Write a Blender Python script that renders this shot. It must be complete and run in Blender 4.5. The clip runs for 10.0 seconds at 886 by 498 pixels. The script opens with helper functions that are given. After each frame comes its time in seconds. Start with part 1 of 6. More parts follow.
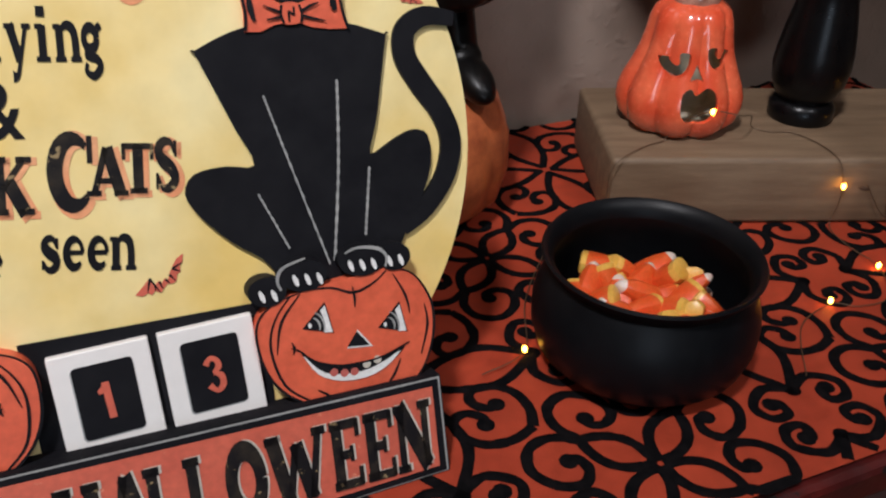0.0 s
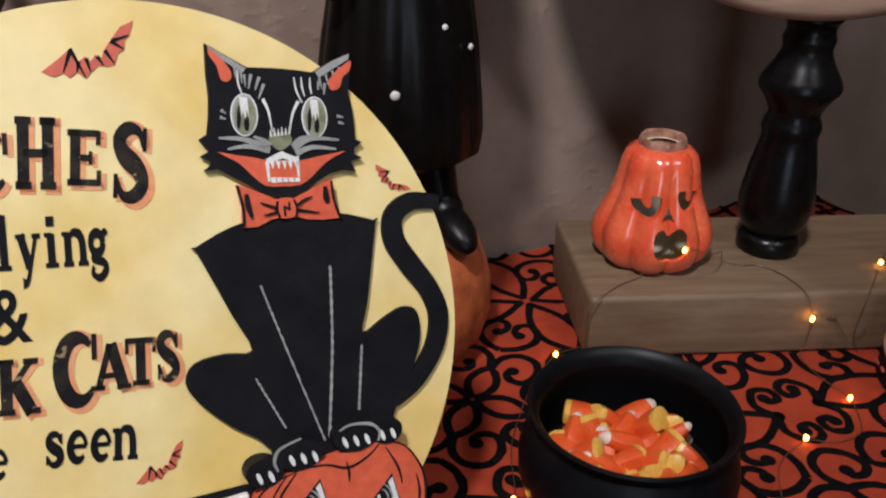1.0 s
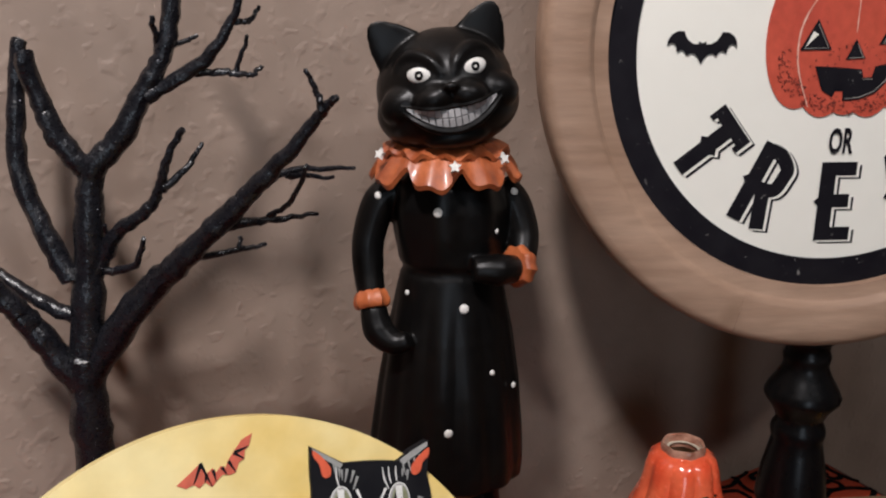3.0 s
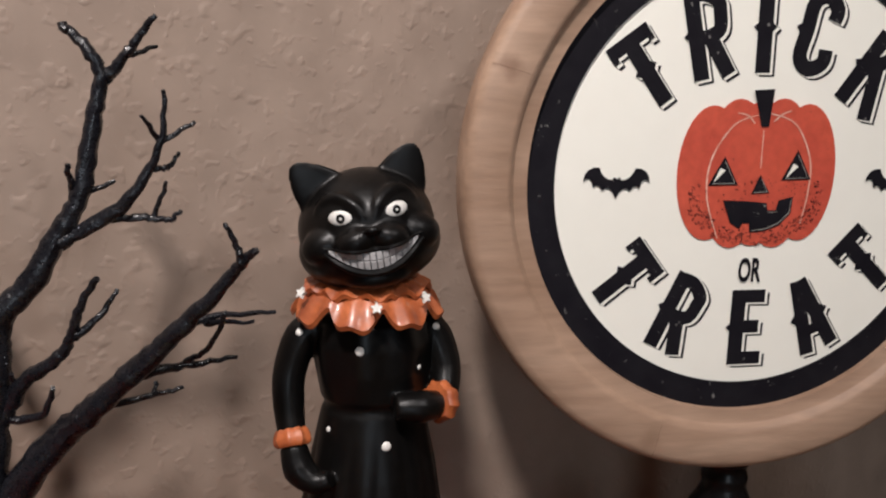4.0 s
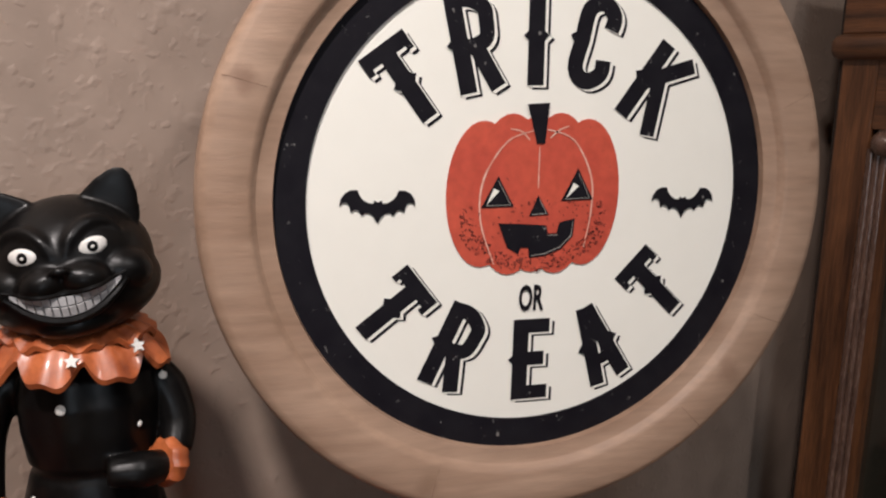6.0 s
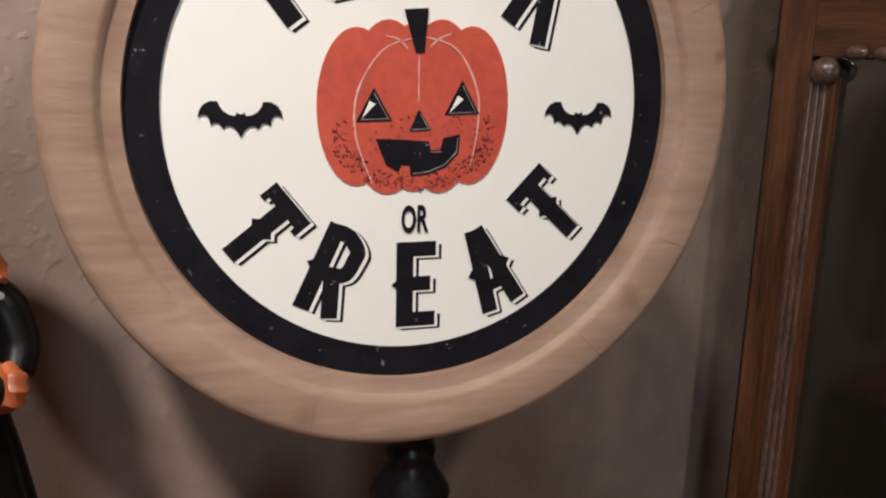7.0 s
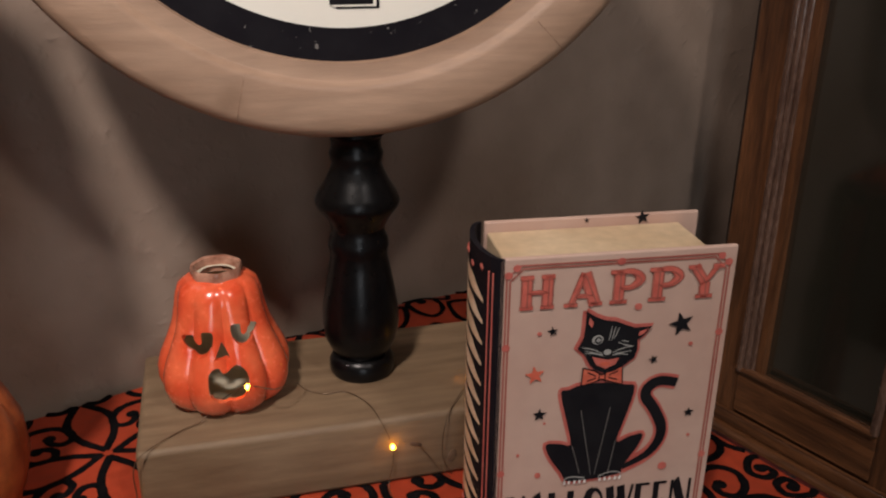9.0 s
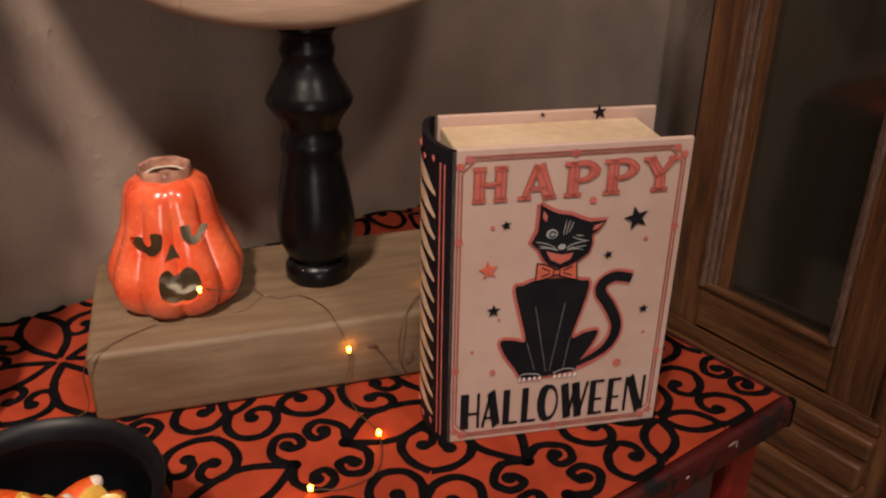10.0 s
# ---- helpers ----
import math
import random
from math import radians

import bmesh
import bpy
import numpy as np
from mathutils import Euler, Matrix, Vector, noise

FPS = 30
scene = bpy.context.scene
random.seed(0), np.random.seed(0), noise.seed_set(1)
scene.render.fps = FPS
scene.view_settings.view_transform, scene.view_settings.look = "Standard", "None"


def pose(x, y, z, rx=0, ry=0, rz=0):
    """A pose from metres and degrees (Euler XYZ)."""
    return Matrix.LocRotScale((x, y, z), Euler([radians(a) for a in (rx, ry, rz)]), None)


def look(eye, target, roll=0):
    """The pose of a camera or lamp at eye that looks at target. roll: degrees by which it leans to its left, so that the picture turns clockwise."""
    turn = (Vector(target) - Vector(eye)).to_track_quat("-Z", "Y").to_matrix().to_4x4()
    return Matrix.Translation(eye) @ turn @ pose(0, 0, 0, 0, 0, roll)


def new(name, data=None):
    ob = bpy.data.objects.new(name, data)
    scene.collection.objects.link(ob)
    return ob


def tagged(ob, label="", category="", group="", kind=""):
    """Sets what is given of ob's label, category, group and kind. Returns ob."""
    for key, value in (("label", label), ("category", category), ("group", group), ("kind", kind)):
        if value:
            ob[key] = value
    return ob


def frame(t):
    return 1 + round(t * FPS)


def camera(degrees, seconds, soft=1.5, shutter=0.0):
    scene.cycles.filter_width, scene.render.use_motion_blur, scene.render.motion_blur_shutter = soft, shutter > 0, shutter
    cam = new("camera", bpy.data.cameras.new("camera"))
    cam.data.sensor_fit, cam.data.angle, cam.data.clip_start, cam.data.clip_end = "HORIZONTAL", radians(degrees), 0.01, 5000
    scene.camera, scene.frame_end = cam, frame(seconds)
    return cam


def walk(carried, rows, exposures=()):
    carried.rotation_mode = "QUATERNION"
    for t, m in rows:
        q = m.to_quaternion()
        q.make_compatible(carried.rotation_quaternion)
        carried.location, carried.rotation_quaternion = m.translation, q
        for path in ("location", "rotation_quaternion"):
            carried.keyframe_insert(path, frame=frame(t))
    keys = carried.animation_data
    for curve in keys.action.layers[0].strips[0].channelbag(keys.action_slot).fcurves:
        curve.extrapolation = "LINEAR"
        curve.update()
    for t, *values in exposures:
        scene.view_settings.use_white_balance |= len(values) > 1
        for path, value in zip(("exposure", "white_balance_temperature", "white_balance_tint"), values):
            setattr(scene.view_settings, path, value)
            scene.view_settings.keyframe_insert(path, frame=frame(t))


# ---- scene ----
cam = camera(53.92, 10.0, soft=2.2)
# seconds, eye (m), yaw, pitch, roll (degrees)
ROWS = [
    (0.0, 0.0988, 0.2060, 0.2150, -3.16, -32.47, 1.35),
    (0.3, 0.0982, 0.2077, 0.2247, -4.90, -31.38, 1.55),
    (0.5, 0.0975, 0.2090, 0.2312, -5.01, -30.42, 1.30),
    (1.0, 0.0946, 0.2114, 0.2487, -4.84, -27.56, 1.00),
    (1.5, 0.0927, 0.2089, 0.2697, -4.54, -24.11, 0.52),
    (2.0, 0.0879, 0.2056, 0.2897, -4.31, -20.93, 0.62),
    (2.5, 0.0779, 0.2011, 0.3093, -4.60, -17.93, 0.58),
    (2.7, 0.0717, 0.1992, 0.3157, -4.83, -16.87, 0.43),
    (3.8, 0.0585, 0.1962, 0.3523, -9.56, -12.01, 1.19),
    (4.0, 0.0670, 0.2033, 0.3569, -10.54, -11.12, 1.36),
    (4.5, 0.0871, 0.2145, 0.3646, -12.48, -9.62, 1.59),
    (5.0, 0.1045, 0.2203, 0.3683, -13.92, -8.94, 1.41),
    (6.5, 0.1710, 0.2343, 0.3581, -17.46, -12.68, 1.75),
    (7.0, 0.1997, 0.2347, 0.3444, -17.16, -13.80, 1.43),
    (7.5, 0.2148, 0.2426, 0.3232, -16.99, -14.94, 1.18),
    (8.0, 0.2286, 0.2456, 0.3112, -16.38, -18.15, 1.37),
    (8.5, 0.2399, 0.2341, 0.2722, -15.35, -19.46, 0.98),
    (9.0, 0.2405, 0.2309, 0.2579, -15.13, -22.22, 0.57),
    (9.5, 0.2453, 0.2303, 0.2459, -15.75, -24.21, 0.49),
    (10.0, 0.2490, 0.2278, 0.2403, -16.98, -26.34, 1.02),
]
# seconds, stops, kelvin, tint
EXPOSURES = [(0.0, 0.05, 6000, 11), (2.5, -0.09, 6150, 12), (4.5, 0.10, 6500, 12), (6.5, 0.12, 6500, 13), (7.5, 0.20, 6500, 13), (8.0, 0.15, 6450, 12), (8.5, 0.05, 6700, 14), (9.0, 0.09, 7000, 15), (10.0, 0.40, 7800, 20)]
walk(cam, [(t, pose(x, y, z, 0, 0, yaw) @ pose(0, 0, 0, 90 + pitch) @ pose(0, 0, 0, 0, 0, roll)) for t, x, y, z, yaw, pitch, roll in ROWS], EXPOSURES)

from mathutils.bvhtree import BVHTree

# ---- light ----
world = bpy.data.worlds.new("room_air")
scene.world = world
world.use_nodes = True
world.node_tree.nodes["Background"].inputs["Color"].default_value = (0.55, 0.6, 0.7, 1)
world.node_tree.nodes["Background"].inputs["Strength"].default_value = 0.03


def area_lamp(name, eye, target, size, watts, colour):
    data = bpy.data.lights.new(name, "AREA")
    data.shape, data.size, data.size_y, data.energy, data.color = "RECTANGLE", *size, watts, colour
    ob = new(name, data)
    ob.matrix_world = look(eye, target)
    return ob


LAMP = (-0.17, -0.15, 1.28)  # a shaded lamp, above and to the left of the path
cone = bpy.data.lights.new("pendant_lamp_light", "SPOT")
cone.energy, cone.color, cone.shadow_soft_size, cone.spot_size, cone.spot_blend = 77, (1.0, 0.93, 0.89), 0.065, radians(86), 0.9
new("pendant_lamp_light", cone).matrix_world = look(LAMP, (-0.20, 0.576, 0.60))
area_lamp("ceiling_light", (0.85, -0.75, 1.66), (0.25, 0.60, 0.30), (0.16, 0.16), 9.0, (1.0, 0.97, 0.95))
# unseen window, assumed from bluish highlights; also added as soft fill for shade
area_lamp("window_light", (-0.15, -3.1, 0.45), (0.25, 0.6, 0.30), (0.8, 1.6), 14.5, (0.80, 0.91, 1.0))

# ---- materials ----


def links(m):
    m.use_nodes = True
    return m.node_tree.nodes, m.node_tree.links, m.node_tree.nodes["Principled BSDF"]


def ramp(nodes, a, b):
    r = nodes.new("ShaderNodeMapRange")
    r.inputs["From Min"].default_value, r.inputs["From Max"].default_value = a, b
    return r


def mat(name, c1, c2=None, scale=40.0, rough=0.6, bump=0.0, bump_scale=400.0, metal=0.0, stretch=(1, 1, 1), coat=0.0,
        spec=0.5, speck=None, sheen=0.0, fine=0.1, rvar=0.08, detail=5.0, contrast=(0.35, 0.65)):
    """A surface of two tones in noise at two scales, with fine relief and, if asked, worn specks of a third colour."""
    m = bpy.data.materials.new(name)
    nodes, link, bsdf = links(m)
    c2 = c2 or c1
    co = nodes.new("ShaderNodeTexCoord")
    mp = nodes.new("ShaderNodeMapping")
    mp.inputs["Scale"].default_value = stretch
    link.new(co.outputs["Object"], mp.inputs["Vector"])
    n1 = nodes.new("ShaderNodeTexNoise")
    n1.inputs["Scale"].default_value, n1.inputs["Detail"].default_value = scale, detail
    link.new(mp.outputs[0], n1.inputs["Vector"])
    n2 = nodes.new("ShaderNodeTexNoise")
    n2.inputs["Scale"].default_value, n2.inputs["Detail"].default_value = scale * 6.3, 3.0
    link.new(mp.outputs[0], n2.inputs["Vector"])
    r1 = ramp(nodes, *contrast)
    link.new(n1.outputs["Fac"], r1.inputs["Value"])
    mx = nodes.new("ShaderNodeMix")
    mx.data_type = "RGBA"
    mx.inputs["A"].default_value, mx.inputs["B"].default_value = (*c1, 1), (*c2, 1)
    link.new(r1.outputs[0], mx.inputs["Factor"])
    hsv = nodes.new("ShaderNodeHueSaturation")
    r2 = ramp(nodes, 0.3, 0.7)
    r2.inputs["To Min"].default_value, r2.inputs["To Max"].default_value = 1 - fine, 1 + fine
    link.new(n2.outputs["Fac"], r2.inputs["Value"])
    link.new(r2.outputs[0], hsv.inputs["Value"])
    link.new(mx.outputs["Result"], hsv.inputs["Color"])
    colour = hsv.outputs[0]
    if speck:
        tone, amount, size = speck
        n3 = nodes.new("ShaderNodeTexNoise")
        n3.inputs["Scale"].default_value, n3.inputs["Detail"].default_value, n3.inputs["Roughness"].default_value = size, 6.0, 0.7
        link.new(co.outputs["Object"], n3.inputs["Vector"])
        r3 = ramp(nodes, amount, amount + 0.03)
        link.new(n3.outputs["Fac"], r3.inputs["Value"])
        m3 = nodes.new("ShaderNodeMix")
        m3.data_type = "RGBA"
        m3.inputs["B"].default_value = (*tone, 1)
        link.new(r3.outputs[0], m3.inputs["Factor"])
        link.new(colour, m3.inputs["A"])
        colour = m3.outputs["Result"]
    link.new(colour, bsdf.inputs["Base Color"])
    rr = ramp(nodes, 0.3, 0.7)
    rr.inputs["To Min"].default_value, rr.inputs["To Max"].default_value = max(rough - rvar, 0.03), min(rough + rvar, 1)
    link.new(n2.outputs["Fac"], rr.inputs["Value"])
    link.new(rr.outputs[0], bsdf.inputs["Roughness"])
    bsdf.inputs["Metallic"].default_value = metal
    bsdf.inputs["Coat Weight"].default_value = coat
    bsdf.inputs["Coat Roughness"].default_value = 0.08
    bsdf.inputs["Specular IOR Level"].default_value = spec
    if sheen:
        bsdf.inputs["Sheen Weight"].default_value = sheen
    if bump:
        nb = nodes.new("ShaderNodeTexNoise")
        nb.inputs["Scale"].default_value, nb.inputs["Detail"].default_value = bump_scale, 4.0
        link.new(mp.outputs[0], nb.inputs["Vector"])
        bp = nodes.new("ShaderNodeBump")
        bp.inputs["Strength"].default_value, bp.inputs["Distance"].default_value = 1.0, bump
        link.new(nb.outputs["Fac"], bp.inputs["Height"])
        link.new(bp.outputs[0], bsdf.inputs["Normal"])
    return m


def glow(name, colour, strength):
    m = bpy.data.materials.new(name)
    _, _, bsdf = links(m)
    bsdf.inputs["Base Color"].default_value = (*colour, 1)
    bsdf.inputs["Emission Color"].default_value = (*colour, 1)
    bsdf.inputs["Emission Strength"].default_value = strength
    return m


def wall_paint():
    """Tan paint on a hand-trowelled plaster with rounded bumps and slow waves."""
    m = mat("tan_textured_plaster", (0.286, 0.213, 0.168), (0.320, 0.241, 0.192), 5.0, 0.55)
    nodes, link, bsdf = links(m)
    co = nodes.new("ShaderNodeTexCoord")
    heights = []
    for size, low, high, tall in ((95.0, 0.56, 0.80, 0.00038), (12.0, 0.25, 0.85, 0.0017), (185.0, 0.54, 0.78, 0.00022), (52.0, 0.62, 0.80, 0.00018)):
        n = nodes.new("ShaderNodeTexNoise")
        n.inputs["Scale"].default_value, n.inputs["Detail"].default_value, n.inputs["Distortion"].default_value = size, 1.5, 0.05
        link.new(co.outputs["Object"], n.inputs["Vector"])
        r = ramp(nodes, low, high)
        r.interpolation_type = "SMOOTHSTEP"
        r.inputs["To Max"].default_value = tall
        link.new(n.outputs["Fac"], r.inputs["Value"])
        heights.append(r.outputs[0])
    total = heights[0]
    for h in heights[1:]:
        a = nodes.new("ShaderNodeMath")
        link.new(total, a.inputs[0])
        link.new(h, a.inputs[1])
        total = a.outputs[0]
    bp = nodes.new("ShaderNodeBump")
    bp.inputs["Strength"].default_value, bp.inputs["Distance"].default_value = 1.0, 1.0
    link.new(total, bp.inputs["Height"])
    link.new(bp.outputs[0], bsdf.inputs["Normal"])
    return m


def ring_wood():
    """Bare pine in glued lengths: long soft grain that turns from length to length, and a few round knots."""
    m = mat("natural_wood_ring", (0.295, 0.184, 0.122), (0.400, 0.266, 0.186), 8, 0.55, 0.00012, 160, stretch=(0.9, 6.0, 6.0), fine=0.10, contrast=(0.34, 0.66))
    nodes, link, bsdf = links(m)
    colour = bsdf.inputs["Base Color"].links[0].from_socket
    co = nodes.new("ShaderNodeTexCoord")
    for place, size, tone, low in (((0.1385, 0.0600, 0.01), 0.0052, (0.19, 0.105, 0.068), 0.25), ((0.1420, 0.0270, 0.01), 0.0044, (0.20, 0.115, 0.075), 0.2), ((-0.1300, 0.0520, 0.01), 0.0060, (0.22, 0.125, 0.08), 0.3), ((0.1060, -0.0850, 0.01), 0.0075, (0.25, 0.150, 0.10), 0.2), ((-0.0500, -0.1300, 0.01), 0.0065, (0.25, 0.155, 0.10), 0.2)):
        away = nodes.new("ShaderNodeVectorMath")
        away.operation = "DISTANCE"
        away.inputs[1].default_value = place
        link.new(co.outputs["Object"], away.inputs[0])
        wob = nodes.new("ShaderNodeTexNoise")
        wob.inputs["Scale"].default_value = 140.0
        link.new(co.outputs["Object"], wob.inputs["Vector"])
        far = nodes.new("ShaderNodeMath")
        far.operation = "MULTIPLY_ADD"
        far.inputs[1].default_value = size * 1.2
        link.new(wob.outputs["Fac"], far.inputs[0])
        link.new(away.outputs["Value"], far.inputs[2])
        fade = ramp(nodes, size * 1.9, size * 0.8)
        fade.interpolation_type = "SMOOTHSTEP"
        link.new(far.outputs[0], fade.inputs["Value"])
        fade.inputs["To Max"].default_value = 0.75
        mx = nodes.new("ShaderNodeMix")
        mx.data_type = "RGBA"
        mx.inputs["B"].default_value = (*tone, 1)
        link.new(fade.outputs[0], mx.inputs["Factor"])
        link.new(colour, mx.inputs["A"])
        colour = mx.outputs["Result"]
    link.new(colour, bsdf.inputs["Base Color"])
    return m


WALL = wall_paint()
CEILING = mat("white_ceiling_paint", (0.72, 0.70, 0.66), (0.76, 0.74, 0.70), 3.0, 0.8)
FLOORING = mat("brown_floor_boards", (0.20, 0.11, 0.05), (0.28, 0.16, 0.08), 8.0, 0.45, 0.0003, 120, stretch=(1, 8, 1))
RED_PAINT = mat("distressed_red_paint", (0.095, 0.009, 0.007), (0.035, 0.006, 0.006), 34, 0.42, 0.0002, 300,
                speck=((0.012, 0.009, 0.009), 0.55, 46))
# brighter copy of the table's red, with the light the legs catch in it
LIT_LEG_RED = mat("bright_red_paint", (0.23, 0.017, 0.011), (0.15, 0.012, 0.009), 40, 0.36, 0.0002, 300, speck=((0.03, 0.016, 0.014), 0.63, 110))
GREY_RED = mat("dusty_dark_red_panel", (0.10, 0.045, 0.04), (0.07, 0.03, 0.028), 25, 0.6, 0.0001, 300)
ORANGE_CLOTH = mat("orange_satin_cloth", (0.38, 0.049, 0.019), (0.28, 0.035, 0.014), 30, 0.6, 0.00015, 900, spec=0.25)
BLACK_FLOCK = mat("black_flocking", (0.003, 0.003, 0.0034), (0.007, 0.006, 0.0065), 300, 0.95, 0.0002, 2500, spec=0.04)
PALE_WOOD = mat("pale_pine_lumber", (0.150, 0.095, 0.054), (0.205, 0.137, 0.080), 22, 0.6, 0.0002, 250, stretch=(1, 9, 9))
RING_WOOD = ring_wood()
JOINT = mat("brown_glue_line", (0.20, 0.115, 0.072), (0.27, 0.165, 0.11), 200, 0.6)
OAK = mat("brown_oak", (0.048, 0.019, 0.009), (0.172, 0.068, 0.027), 15, 0.36, 0.0004, 110, stretch=(9, 9, 0.7), coat=0.3, fine=0.24, contrast=(0.30, 0.66))
OAK_FLAT = mat("brown_oak_level", (0.048, 0.019, 0.009), (0.172, 0.068, 0.027), 15, 0.38, 0.0004, 110, stretch=(9, 0.7, 9), coat=0.25, fine=0.24, contrast=(0.30, 0.66))
OAK_BEAD = mat("polished_oak_bead", (0.085, 0.046, 0.033), (0.15, 0.086, 0.062), 20, 0.24, 0.0001, 150, stretch=(9, 9, 1), coat=0.7, fine=0.25)
# shade of the gap behind the cabinet, put into a dark brown
SHADE_GAP = mat("dark_stained_edge", (0.012, 0.007, 0.005), (0.022, 0.012, 0.008), 40, 0.7)
BLACK_WOOD = mat("satin_black_paint", (0.0022, 0.0022, 0.0028), (0.004, 0.0036, 0.0036), 60, 0.30, 0.00006, 120, spec=0.26, rvar=0.03)
BLACK_PRINT = mat("worn_black_print", (0.007, 0.006, 0.009), (0.011, 0.010, 0.013), 60, 0.62, 0.0, spec=0.12, speck=((0.20, 0.19, 0.18), 0.645, 210))
WHITE_FACE = mat("cream_white_print", (0.87, 0.85, 0.765), (0.89, 0.87, 0.785), 12, 0.5, fine=0.008)
RED_PRINT = mat("distressed_red_print", (0.56, 0.085, 0.045), (0.50, 0.07, 0.04), 40, 0.55, speck=((0.16, 0.03, 0.02), 0.66, 160))
RESIN_BLACK = mat("black_painted_resin", (0.0024, 0.0022, 0.0023), (0.0042, 0.0035, 0.0031), 45, 0.37, 0.0, 70, spec=0.22, rvar=0.05)
POT_BLACK = mat("dull_black_cauldron", (0.0028, 0.0032, 0.0042), (0.0045, 0.005, 0.006), 50, 0.42, 0.00004, 300, spec=0.20, rvar=0.03)
CERAMIC = mat("orange_glazed_ceramic", (0.84, 0.155, 0.065), (0.72, 0.082, 0.030), 55, 0.22, 0.00010, 60, coat=0.8, fine=0.06, contrast=(0.38, 0.62))
GLAZE_BROWN = mat("brown_glazed_rim", (0.24, 0.095, 0.06), (0.50, 0.27, 0.19), 160, 0.2, coat=0.6)
GLAZE_INSIDE = mat("grey_unglazed_inside", (0.56, 0.51, 0.40), (0.46, 0.42, 0.32), 40, 0.6)
PARCHMENT = mat("yellow_parchment_print", (0.78, 0.555, 0.165), (0.88, 0.74, 0.37), 17, 0.5, detail=7, contrast=(0.36, 0.62), fine=0.05)
PALE_EDGE = mat("pale_board_edge", (0.55, 0.50, 0.42), (0.62, 0.57, 0.48), 60, 0.7)
PAGES = mat("wooden_page_block", (0.52, 0.38, 0.24), (0.58, 0.45, 0.30), 30, 0.65, 0.0001, 400, stretch=(1, 1, 30))
COVER = mat("pink_cream_book_cover", (0.48, 0.315, 0.255), (0.53, 0.375, 0.310), 18, 0.6, fine=0.04)

# ---- building helpers ----
TURN = 20.6  # the wall, the table and the cabinet stand turned against the camera's first line
ROOM = pose(0, 0, 0, 0, 0, TURN)


def mesh_of(bm, name, material, smooth=False):
    me = bpy.data.meshes.new(name)
    bmesh.ops.recalc_face_normals(bm, faces=bm.faces)
    bm.to_mesh(me)
    bm.free()
    for m in (material if isinstance(material, (list, tuple)) else [material]):
        me.materials.append(m)
    if smooth:
        me.shade_smooth()
        me.set_sharp_from_angle(angle=radians(40))
    return me


def part(name, bm, material, parent=None, label="", smooth=False, at=None):
    ob = new(name, mesh_of(bm, name, material, smooth))
    if parent:
        ob.parent = parent
    if at:
        ob.matrix_basis = at
    return tagged(ob, label)


def thing(name, at, label, category, group="", kind=""):
    ob = new(name)
    ob.empty_display_size = 0.02
    ob.matrix_basis = at
    return tagged(ob, label, category, group, kind)


def box(x0, y0, z0, x1, y1, z1, bevel=0.0, bm=None, segs=2):
    b = bmesh.new()
    bmesh.ops.create_cube(b, size=1)
    for v in b.verts:
        v.co = Vector(((x0 + x1) / 2 + v.co.x * (x1 - x0), (y0 + y1) / 2 + v.co.y * (y1 - y0), (z0 + z1) / 2 + v.co.z * (z1 - z0)))
    if bevel:
        bmesh.ops.bevel(b, geom=list(b.edges), offset=bevel, segments=segs, affect="EDGES", profile=0.5)
    return join(bm, b)


def join(bm, b, index=0):
    """Adds the bmesh b to bm (or returns b) with that material index."""
    if index:
        for f in b.faces:
            f.material_index = index
    if bm is None:
        return b
    me = bpy.data.meshes.new("joining")
    b.to_mesh(me)
    b.free()
    bm.from_mesh(me)
    bpy.data.meshes.remove(me)
    return bm


def lathe(profile, segs=48, shape=None):
    """A turned body round z from (radius, height) pairs; shape(angle, r, z) may bend each radius."""
    b = bmesh.new()
    rings = []
    for r, z in profile:
        if r < 1e-6:
            rings.append([b.verts.new((0, 0, z))])
            continue
        ring = []
        for i in range(segs):
            a = 2 * math.pi * i / segs
            q = shape(a, r, z) if shape else r
            ring.append(b.verts.new((q * math.cos(a), q * math.sin(a), z)))
        rings.append(ring)
    for p, q in zip(rings, rings[1:]):
        for i in range(segs):
            j = (i + 1) % segs
            loop = [p[i % len(p)], p[j % len(p)], q[j % len(q)], q[i % len(q)]]
            seen = []
            for v in loop:
                if v not in seen:
                    seen.append(v)
            if len(seen) > 2:
                b.faces.new(seen)
    return b


def curve(points, steps=6, closed=False):
    """A smooth run of points (Catmull-Rom) through those given."""
    pts = [Vector(p) for p in points]
    n, out = len(pts), []
    for i in range(n if closed else n - 1):
        g = lambda k: pts[k % n] if closed else pts[min(max(k, 0), n - 1)]
        a, b_, c, d = g(i - 1), g(i), g(i + 1), g(i + 2)
        for s in range(steps):
            t = s / steps
            out.append(0.5 * (2 * b_ + (c - a) * t + (2 * a - 5 * b_ + 4 * c - d) * t * t + (3 * b_ - a - 3 * c + d) * t ** 3))
    if not closed:
        out.append(pts[-1])
    return out


